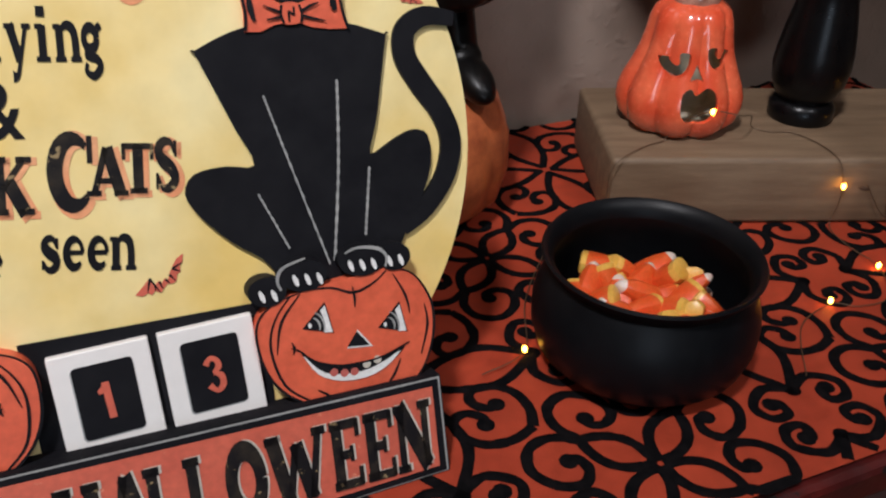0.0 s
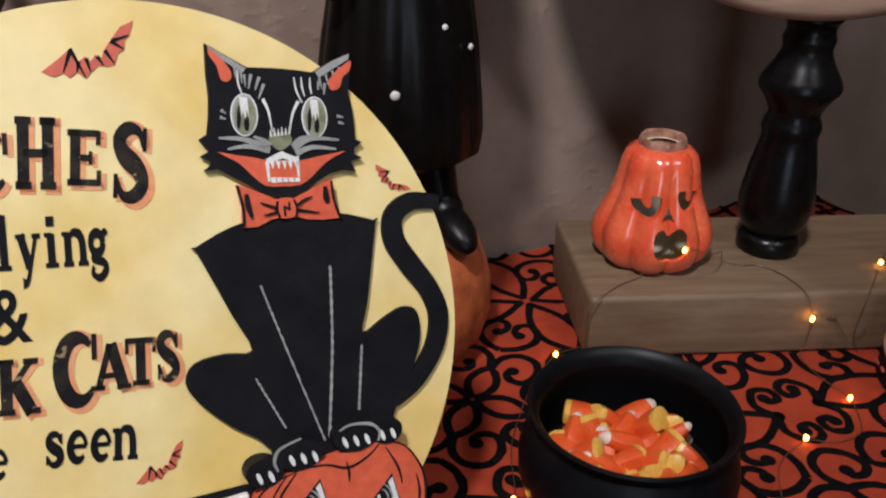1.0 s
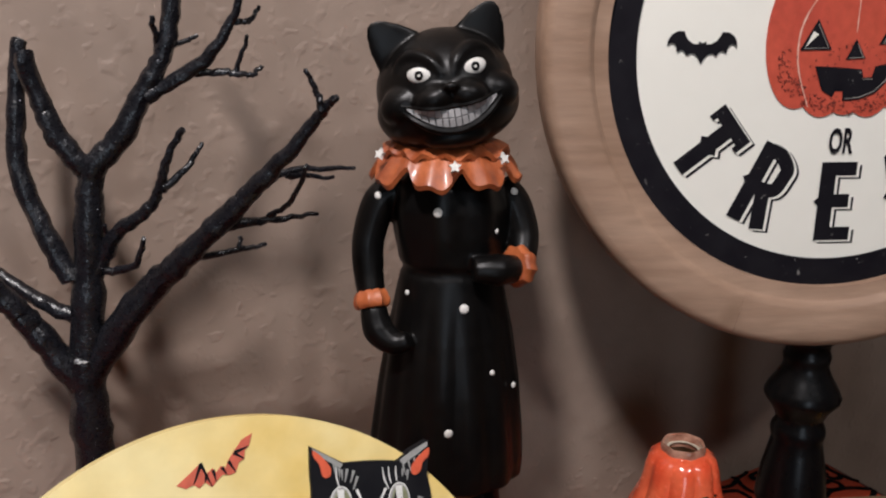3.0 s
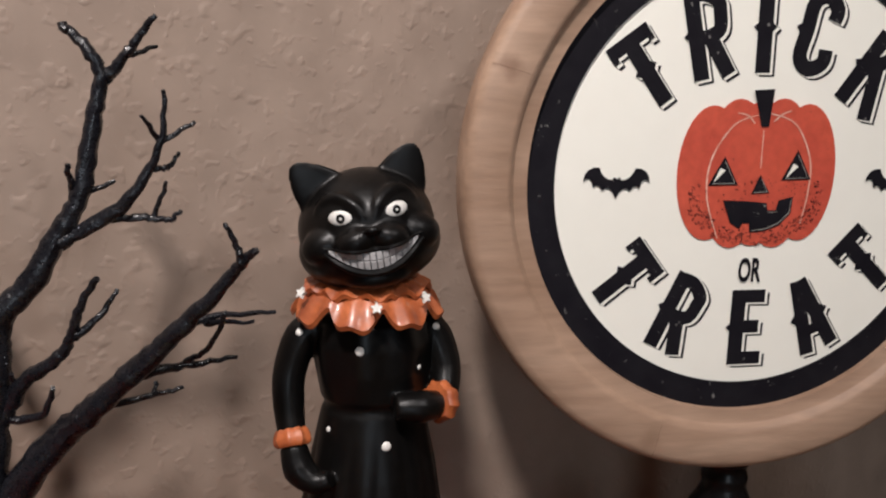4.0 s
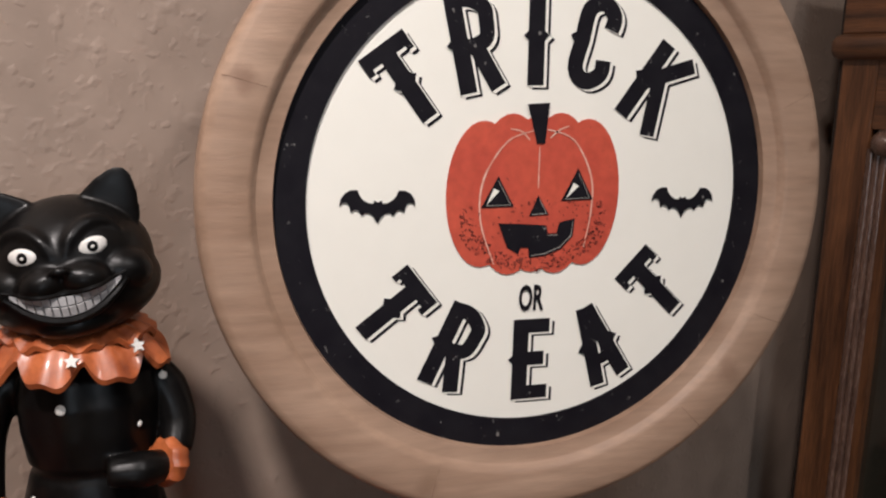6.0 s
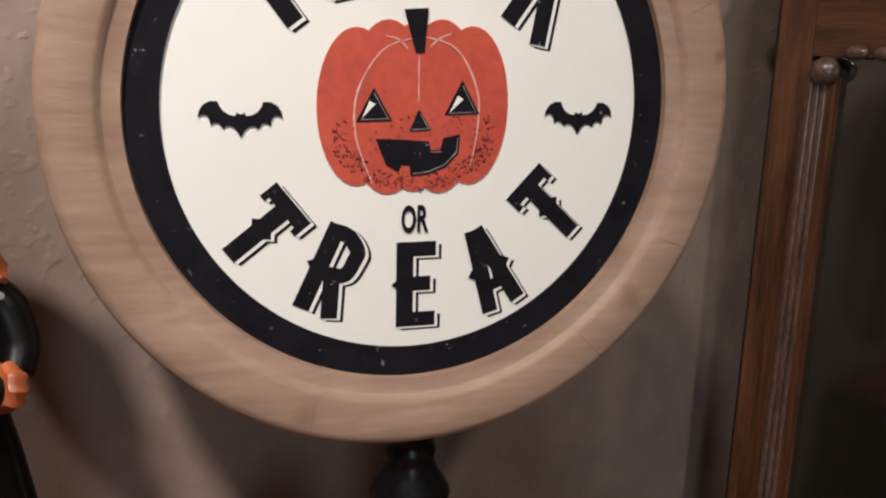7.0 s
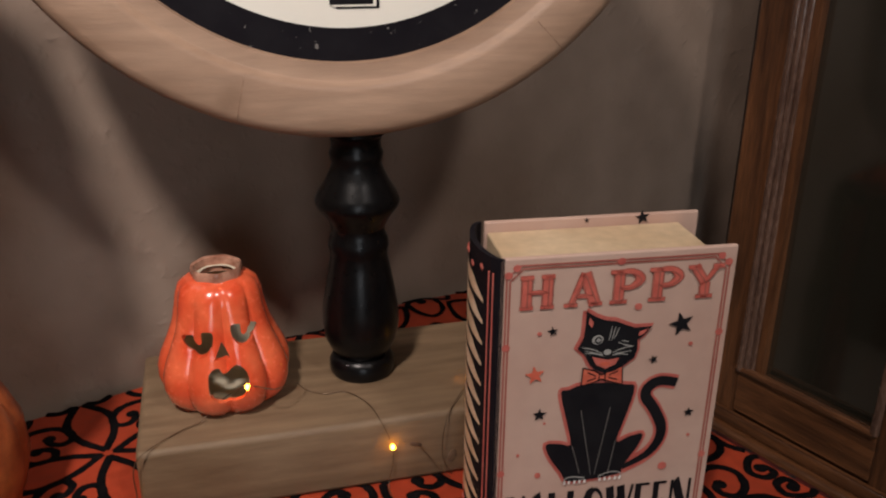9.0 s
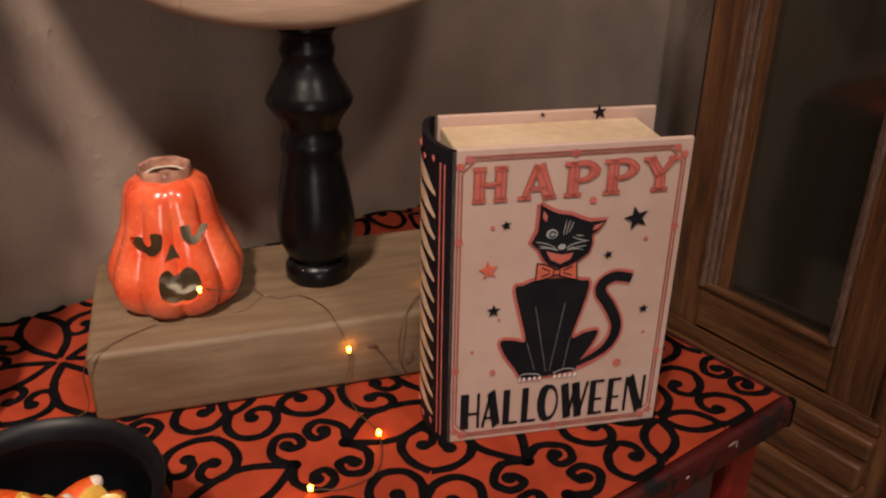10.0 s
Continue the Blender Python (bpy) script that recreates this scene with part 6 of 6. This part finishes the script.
def cat_figure():
    body = bmesh.new()
    # coat with pleats, from hem to neck
    pleat = lambda a, r, z: r * (1 + (0.060 * max(0, min(1, (0.210 - z) / 0.05)) * abs(math.sin(a * 7 + 0.5 + z * 6)) - 0.030 * max(0, min(1, (z - 0.213) / 0.01)) * math.sin(a * 8 + 0.4)))
    coat = [(0, 0.104), (0.030, 0.104), (0.0358, 0.108), (0.0362, 0.116), (0.0350, 0.130), (0.0322, 0.155), (0.0288, 0.180), (0.0252, 0.200), (0.0235, 0.2085), (0.0222, 0.2105), (0.0224, 0.2130), (0.0240, 0.2150),
            (0.0262, 0.228), (0.0268, 0.240), (0.0245, 0.250), (0.015, 0.260), (0, 0.262)]
    lower = lathe(coat, 84, pleat)
    for v in lower.verts:
        v.co.y *= 0.84
        v.co.x += 0.0014 * min(1, max(0, (v.co.z - 0.11) / 0.06)) * min(1, max(0, (0.262 - v.co.z) / 0.03))
    join(body, lower)
    # head, cheeks, brow and chin, tipped to one side
    tip = Matrix.Translation((-0.0020, -0.0040, 0.2910)) @ Euler((0, radians(-9.5), 0)).to_matrix().to_4x4()
    skull = bmesh.new()
    blob(skull, (0, 0.001, 0.0015), (0.0300, 0.0270, 0.0258), sub=4)
    blob(skull, (0, -0.002, -0.0065), (0.0312, 0.0262, 0.0190), sub=4)
    for s in (1, -1):
        blob(skull, (s * 0.0068, -0.0232, 0.0002), (0.0092, 0.0078, 0.0062), (0, s * 14, 0))
        blob(skull, (s * 0.0186, -0.0148, -0.0010), (0.0112, 0.0090, 0.0086), (0, s * 14, 0))
        arch = curve([(s * x, 0.0022 - 0.027 * math.sqrt(max(0.05, 1 - (x / 0.030) ** 2 - ((z - 0.0015) / 0.0258) ** 2)), z) for x, z in ((0.0022, 0.0085), (0.0048, 0.0140), (0.0105, 0.0178), (0.0165, 0.0170), (0.0212, 0.0118))], 5)
        tube(arch, [0.0016, 0.0029, 0.0031, 0.0027, 0.0012], 10, skull)
        ear = lathe([(0, -0.010), (0.0126, -0.008), (0.0118, 0.000), (0.0086, 0.008), (0.0046, 0.0138), (0.0020, 0.0158), (0, 0.0165)], 24)
        for v in ear.verts:
            v.co.y = v.co.y * 0.55 - 0.0016 * max(0, v.co.z / 0.013)
            if v.co.y < 0:
                v.co.y *= 0.30
        ear.transform(Matrix.Translation((s * 0.0178, -0.0030, 0.0205)) @ Euler((0, radians(28 if s > 0 else -38), 0)).to_matrix().to_4x4())
        join(skull, ear)
    blob(skull, (0, -0.0170, -0.0165), (0.0150, 0.0100, 0.0062))
    blob(skull, (0, -0.0300, 0.0050), (0.0034, 0.0022, 0.0018))
    skull.transform(tip)
    join(body, skull)
    # arms: one hangs to the pocket, one is bent over the waist
    tube(curve([(-0.0210, 0.001, 0.2480), (-0.0305, 0.000, 0.2420), (-0.0362, -0.001, 0.2260), (-0.0368, -0.005, 0.2130), (-0.0355, -0.0110, 0.2000)], 6), [0.0075, 0.0082, 0.0076, 0.0072, 0.0062], 14, body)
    tube(curve([(-0.0350, -0.0130, 0.1960), (-0.0325, -0.0165, 0.1860), (-0.0255, -0.0205, 0.1815), (-0.0190, -0.0230, 0.1835)], 5), [0.0060, 0.0074, 0.0058, 0.0040], 12, body)
    tube(curve([(0.0230, 0.001, 0.2480), (0.0300, 0.000, 0.2400), (0.0340, -0.004, 0.2270), (0.0328, -0.0110, 0.2170)], 6), [0.0075, 0.0082, 0.0076, 0.0066], 14, body)
    tube(curve([(0.0290, -0.0165, 0.2135), (0.0200, -0.0225, 0.2150), (0.0085, -0.0235, 0.2155)], 5), [0.0062, 0.0074, 0.0052], 12, body)
    # trouser legs and shoes
    tube([(-0.010, 0.000, 0.110), (-0.013, -0.004, 0.080)], [0.0105, 0.0088], 14, body)
    tube([(0.014, 0.002, 0.112), (0.0195, -0.006, 0.082)], [0.0105, 0.0085], 14, body)
    blob(body, (-0.016, -0.016, 0.0770), (0.0100, 0.0185, 0.0100), (14, 0, -14))
    blob(body, (0.0240, -0.0180, 0.0752), (0.0088, 0.0175, 0.0078), (20, 0, 26))
    blob(body, (0.0205, -0.0085, 0.0800), (0.0092, 0.0098, 0.0080))
    out = fused(body, 0.00085, 7)
    skin = BVHTree.FromBMesh(out)
    back = tip.inverted()

    def on_face(x, z, lift=0.0):
        """The place on the head's front at the head's own x, z."""
        hit = skin.ray_cast(tip @ Vector((x, -0.08, z)), tip.to_3x3() @ Vector((0, 1, 0)))[0]
        p = back @ hit if hit else Vector((x, -0.02, z))
        return Vector((x, p.y - lift, z))

    # scalloped collar in two tiers
    for r0, r1, z0, z1, k, ph, deep in ((0.0185, 0.0325, 0.2690, 0.2612, 8, 1.0, 0.0078), (0.0180, 0.0275, 0.2705, 0.2672, 9, 0.2, 0.0018)):
        b = bmesh.new()
        n, m = 160, 9
        rows = []
        for j in range(m):
            t = j / (m - 1)
            row = []
            for i in range(n):
                a = 2 * math.pi * i / n
                wave = 2 * abs(math.cos(a * k / 2 + ph)) ** 0.75 - 1
                r = r0 + (r1 - r0) * t * (1 + 0.16 * wave * t)
                z = z0 + (z1 - z0) * t ** 1.6 - deep * t * t * (0.5 + 0.5 * wave) + 0.0014 * math.sin(a * k * 2) * t
                row.append(b.verts.new((-0.0015 + r * math.cos(a), -0.001 + r * 0.90 * math.sin(a), z)))
            rows.append(row)
        under = [[b.verts.new((v.co.x * 0.97, v.co.y * 0.97, v.co.z - 0.0022)) for v in row] for row in rows]
        for shell_rows in (rows, under):
            for p, q in zip(shell_rows, shell_rows[1:]):
                for i in range(n):
                    b.faces.new((p[i], p[(i + 1) % n], q[(i + 1) % n], q[i]))
        for i in range(n):
            b.faces.new((rows[-1][i], rows[-1][(i + 1) % n], under[-1][(i + 1) % n], under[-1][i]))
        join(out, b, 1)
    # cuffs with a wavy hem
    for c, d, r in (((-0.0358, -0.0100, 0.2025), (-0.0348, -0.0135, 0.1955), 0.0074), ((0.0335, -0.0128, 0.2130), (0.0272, -0.0180, 0.2155), 0.0086)):
        mid = (Vector(c) + Vector(d)) / 2
        line = curve([c, mid, d], 3)
        cuff = tube(line, [r * 0.84, r * 1.0, r * 1.08, r * 1.10, r * 0.90], 30)
        for i, v in enumerate(cuff.verts):
            on = line[min(i // 30, len(line) - 1)]
            v.co += (v.co - on) * 0.075 * math.sin(i % 30 * math.pi * 2 * 9 / 30)
        join(out, cuff, 1)
    # pumpkin foot
    base = lathe([(0, 0.0015), (0.030, 0.0020), (0.0410, 0.012), (0.0450, 0.028), (0.0445, 0.045), (0.0390, 0.060), (0.027, 0.0685), (0.012, 0.0705), (0, 0.0690)], 72, lambda a, r, z: r * (0.95 + 0.055 * abs(math.sin(a * 5)) ** 0.6))
    join(out, base, 1)
    for s in (1, -1):
        spot_at = on_face(s * 0.0117, 0.0105)
        for lift, radii, index in ((0.0002, (0.0050, 0.0014, 0.0033), 2), (0.0013, (0.0020, 0.0006, 0.0020), 0), (0.0017, (0.0007, 0.0004, 0.0007), 2)):
            eye = bmesh.new()
            blob(eye, (s * 0.0117, spot_at.y - lift, 0.0105), radii, (0, s * -8, s * 16))
            eye.transform(tip)
            join(out, eye, index)
    # the grin: two rows of teeth between rising lips
    top = lambda t: -0.0042 + 0.0030 * t * t
    low = lambda t: -0.0122 + 0.0108 * t * t
    half = 0.0200
    for k in range(14):
        t0, t1 = (k - 7) / 7.4, (k - 6) / 7.4
        for row in (0, 1):
            mid0, mid1 = [low(t) + (top(t) - low(t)) * 0.52 for t in (t0, t1)]
            lo = (mid0, mid1) if row == 0 else (low(t0), low(t1))
            hi = (top(t0), top(t1)) if row == 0 else (mid0, mid1)
            inset = 0.015
            corners = [(t0, lo[0]), (t1, lo[1]), (t1, hi[1]), (t0, hi[0])]
            ct, cz = sum(c[0] for c in corners) / 4, sum(c[1] for c in corners) / 4
            b = bmesh.new()
            flat_ring = [b.verts.new(on_face(half * (t + (ct - t) * inset), z + (cz - z) * 0.008, -0.0001)) for t, z in corners]
            bulge = [b.verts.new(on_face(half * (t + (ct - t) * 0.26), z + (cz - z) * 0.20, 0.0006)) for t, z in corners]
            b.faces.new(bulge)
            for i in range(4):
                b.faces.new((flat_ring[i], flat_ring[(i + 1) % 4], bulge[(i + 1) % 4], bulge[i]))
            b.transform(tip)
            join(out, b, 4)
    for rim, drop, r in ((low, -0.0014, 0.0019), (top, 0.0008, 0.0010)):
        lip = tube([on_face(half * 1.04 * t, rim(t) + drop, 0.0001) for t in np.linspace(-1, 1, 25)], [r * 0.5, r, r, r, r * 0.5], 8)
        lip.transform(tip)
        join(out, lip, 0)
    # painted dots and the collar's stars
    for x, z, r in ((-0.0067, 0.2410, 0.0021), (-0.0319, 0.2460, 0.0017), (0.0292, 0.2468, 0.0017), (0.0203, 0.2305, 0.0013), (0.0053, 0.1968, 0.0022), (-0.0195, 0.2019, 0.0013), (-0.0020, 0.1400, 0.0021), (0.0185, 0.1660, 0.0013), (0.0300, 0.1560, 0.0015)):
        place, normal = skin.ray_cast(Vector((x, -0.09, z)), Vector((0, 1, 0)))[:2]
        if place:
            b = blob(bmesh.new(), (0, 0, 0), (r, r, 0.0007), sub=2)
            b.transform(Matrix.Translation(place) @ normal.to_track_quat("Z", "Y").to_matrix().to_4x4())
            join(out, b, 2)
    for x, y, z in ((-0.0309, -0.0150, 0.2655), (-0.0007, -0.0318, 0.2625), (0.0210, -0.0235, 0.2646)):
        b = flat(star(0, 0, 0.0028, 0, 0.5), -0.0006, 0.0010)
        b.transform(Matrix.Translation((x, y, z)) @ Euler((radians(62), 0, radians(x * 1500))).to_matrix().to_4x4())
        join(out, b, 2)
    return out


CLOWN_ORANGE = mat("aged_orange_paint", (0.44, 0.115, 0.036), (0.22, 0.046, 0.016), 90, 0.42, 0.0002, 130, coat=0.2, contrast=(0.4, 0.72))
PAINT_WHITE = mat("white_paint", (0.74, 0.72, 0.68), (0.62, 0.60, 0.56), 200, 0.4)
TOOTH = mat("greyed_white_teeth", (0.44, 0.43, 0.43), (0.34, 0.33, 0.33), 500, 0.4)
part("cat_statue", cat_figure(), [RESIN_BLACK, CLOWN_ORANGE, PAINT_WHITE, RESIN_BLACK, TOOTH], smooth=True, at=pose(0.1050, 0.5830, 0.0))
tagged(bpy.data.objects["cat_statue"], "grinning black cat statue with orange ruff standing on a pumpkin", "statue")

# ---- the bare tree ----
# pale bluish specks put the glitter's sparkle into the bark's colour
GLITTER = mat("black_glitter_bark", (0.005, 0.005, 0.007), (0.009, 0.009, 0.012), 150, 0.30, 0.0006, 350, speck=((0.70, 0.72, 0.80), 0.675, 800))
tree = thing("bare_tree", pose(0, 0, 0), "bare black glittered decoration tree behind the countdown board", "decoration tree")
wob = random.Random(4)


def branch(points, r0, r1, name="branch"):
    run = curve(points, 7)
    run = [p + Vector([wob.uniform(-1, 1) * 0.0005 for _ in range(3)]) for p in run]
    n = len(run)
    rr = [(r0 + (r1 - r0) * (i / (n - 1)) ** 0.9) * wob.uniform(0.92, 1.10) for i in range(n)]
    part(name, tube(run, rr, 9), GLITTER, tree, smooth=True)


branch([(-0.0515, 0.55, 0.001), (-0.0515, 0.55, 0.10), (-0.0512, 0.55, 0.146), (-0.0510, 0.55, 0.176), (-0.0500, 0.55, 0.186)], 0.0090, 0.0078, "trunk")
part("root_flare", lathe([(0.016, 0.0013), (0.0125, 0.006), (0.0095, 0.014), (0.0088, 0.02), (0, 0.02)], 18), GLITTER, tree, smooth=True, at=pose(-0.0515, 0.55, 0))
for run, r0, r1 in [
    ([(-0.050, 0.55, 0.176), (-0.023, 0.545, 0.212), (-0.007, 0.54, 0.227), (0.01, 0.535, 0.244), (0.026, 0.53, 0.26), (0.039, 0.525, 0.274), (0.052, 0.52, 0.289), (0.057, 0.515, 0.295)], 0.0072, 0.0013),
    ([(0.052, 0.517, 0.29), (0.05, 0.516, 0.297), (0.047, 0.514, 0.305)], 0.0015, 0.0008),
    ([(0.027, 0.53, 0.259), (0.038, 0.538, 0.264), (0.063, 0.545, 0.264)], 0.002, 0.0008),
    ([(0.037, 0.535, 0.263), (0.055, 0.545, 0.26)], 0.0014, 0.0007),
    ([(0.010, 0.536, 0.243), (0.028, 0.545, 0.243), (0.048, 0.55, 0.244)], 0.0026, 0.0008),
    ([(0.028, 0.545, 0.244), (0.038, 0.54, 0.252), (0.045, 0.535, 0.267)], 0.0013, 0.001),
    ([(-0.005, 0.540, 0.229), (0.014, 0.55, 0.229), (0.026, 0.555, 0.23)], 0.0018, 0.0008),
    ([(0.015, 0.55, 0.23), (0.016, 0.55, 0.235)], 0.001, 0.0007),
    ([(-0.05, 0.55, 0.182), (-0.046, 0.55, 0.218), (-0.043, 0.55, 0.244), (-0.04, 0.55, 0.263), (-0.028, 0.55, 0.277), (-0.017, 0.55, 0.296), (-0.008, 0.55, 0.312), (-0.003, 0.55, 0.338), (0.001, 0.55, 0.354), (-0.004, 0.55, 0.365), (-0.012, 0.55, 0.373)], 0.0070, 0.0018),
    ([(-0.017, 0.55, 0.292), (0.004, 0.549, 0.304), (0.015, 0.548, 0.317), (0.022, 0.546, 0.332), (0.024, 0.545, 0.35)], 0.0034, 0.0008),
    ([(0.022, 0.547, 0.331), (0.034, 0.549, 0.338)], 0.0013, 0.0008),
    ([(0.021, 0.547, 0.331), (0.016, 0.54, 0.341)], 0.0013, 0.0007),
    ([(0.002, 0.55, 0.301), (0.014, 0.552, 0.301), (0.023, 0.553, 0.3), (0.027, 0.555, 0.303)], 0.0018, 0.0008),
    ([(0.017, 0.553, 0.301), (0.023, 0.55, 0.315)], 0.0012, 0.0008),
    ([(0.019, 0.548, 0.32), (0.024, 0.552, 0.321), (0.027, 0.555, 0.326)], 0.0013, 0.0008),
    ([(0.002, 0.55, 0.353), (0.01, 0.548, 0.362), (0.016, 0.547, 0.37), (0.022, 0.545, 0.377)], 0.0026, 0.001),
    ([(0.01, 0.548, 0.362), (0.021, 0.553, 0.366)], 0.0012, 0.0007),
    ([(-0.011, 0.55, 0.311), (-0.012, 0.545, 0.322)], 0.0015, 0.0009),
    ([(-0.006, 0.55, 0.311), (0.003, 0.555, 0.315)], 0.0013, 0.0007),
    ([(-0.043, 0.55, 0.22), (-0.032, 0.547, 0.238), (-0.02, 0.544, 0.247), (-0.013, 0.541, 0.257), (-0.008, 0.538, 0.271), (-0.001, 0.535, 0.281)], 0.0036, 0.0012),
    ([(-0.0128, 0.541, 0.2565), (-0.003, 0.542, 0.264), (0.004, 0.545, 0.274)], 0.0020, 0.0008),
    ([(-0.0420, 0.550, 0.221), (-0.026, 0.545, 0.225), (-0.02, 0.54, 0.238)], 0.0022, 0.0009),
    ([(-0.037, 0.55, 0.232), (-0.036, 0.545, 0.242)], 0.0013, 0.0009),
    ([(-0.052, 0.55, 0.17), (-0.068, 0.547, 0.197), (-0.076, 0.543, 0.211), (-0.086, 0.54, 0.225)], 0.0066, 0.004),
    ([(-0.052, 0.55, 0.217), (-0.061, 0.552, 0.235), (-0.07, 0.555, 0.264), (-0.069, 0.558, 0.291), (-0.066, 0.56, 0.313)], 0.0048, 0.003),
    ([(-0.042, 0.55, 0.263), (-0.05, 0.548, 0.274), (-0.056, 0.547, 0.29), (-0.06, 0.545, 0.309)], 0.005, 0.0034),
    ([(-0.053, 0.55, 0.202), (-0.069, 0.553, 0.209), (-0.081, 0.557, 0.217), (-0.09, 0.56, 0.221)], 0.0036, 0.0022),
]:
    branch(run, r0, r1)

# ---- the string of lights ----
WIRE = mat("dark_copper_wire", (0.14, 0.085, 0.050), (0.09, 0.055, 0.03), 200, 0.4, metal=0.4)
lights = thing("string_lights", pose(0, 0, 0), "fine copper wire with tiny amber lights over block and cloth", "string lights")
runs = [[(0.128, 0.452, 0.003), (0.1455, 0.466, 0.003), (0.150, 0.500, 0.002), (0.165, 0.540, 0.002), (0.1815, 0.5645, 0.003), (0.1935, 0.5600, 0.012), (0.1945, 0.5590, 0.030), (0.1990, 0.5600, 0.0375), (0.2120, 0.5730, 0.0372), (0.2230, 0.5790, 0.0375)],
        [(0.2230, 0.5790, 0.0375), (0.2330, 0.5850, 0.0440), (0.2446, 0.5795, 0.0526), (0.2560, 0.5735, 0.0530), (0.2660, 0.5850, 0.0480), (0.2720, 0.5950, 0.0375), (0.2800, 0.5900, 0.0372), (0.2900, 0.5895, 0.0372), (0.2985, 0.5765, 0.0372), (0.3020, 0.5605, 0.0360),
         (0.3062, 0.5595, 0.0235), (0.3065, 0.5595, 0.0130), (0.3040, 0.5570, 0.0030), (0.3060, 0.5400, 0.0024), (0.3116, 0.5219, 0.0030), (0.3060, 0.5000, 0.0022), (0.2900, 0.4930, 0.0024), (0.2780, 0.4940, 0.0030), (0.2600, 0.4800, 0.0022), (0.2500, 0.4500, 0.0022)],
        [(0.3350, 0.5600, 0.0030), (0.3300, 0.5590, 0.0150), (0.3330, 0.5605, 0.0360), (0.3520, 0.5860, 0.0385), (0.3700, 0.6100, 0.0375)],
        [(0.3180, 0.5595, 0.0240), (0.3260, 0.5585, 0.0120), (0.3330, 0.5560, 0.0040)]]
for r in runs:
    part("wire", tube(curve(r, 6), 0.00024, 6), WIRE, lights, smooth=True)
AMBER = glow("amber_light", (1.0, 0.40, 0.035), 30.0)
for p in ((0.1455, 0.466, 0.0035), (0.1815, 0.5645, 0.0035), (0.2446, 0.5790, 0.0526), (0.3064, 0.5590, 0.0235), (0.3116, 0.5219, 0.0035), (0.2780, 0.4950, 0.0040), (0.3520, 0.5860, 0.0392)):
    part("bulb", blob(bmesh.new(), p, (0.0010, 0.0010, 0.0016), sub=2), AMBER, lights, "glowing amber bulb", smooth=True)

# ---- knots in the pine block ----
KNOT = mat("dark_pine_knot", (0.15, 0.095, 0.055), (0.08, 0.045, 0.028), 300, 0.6)
for x, z, w, h in ((0.1225, 0.0210, 0.0034, 0.0013), (0.1400, 0.0115, 0.0022, 0.0042)):
    part("knot", blob(bmesh.new(), (x, 0.0001, z), (w, 0.0005, h), (0, 18, 0), sub=2), KNOT, block, "dark knot", smooth=True)
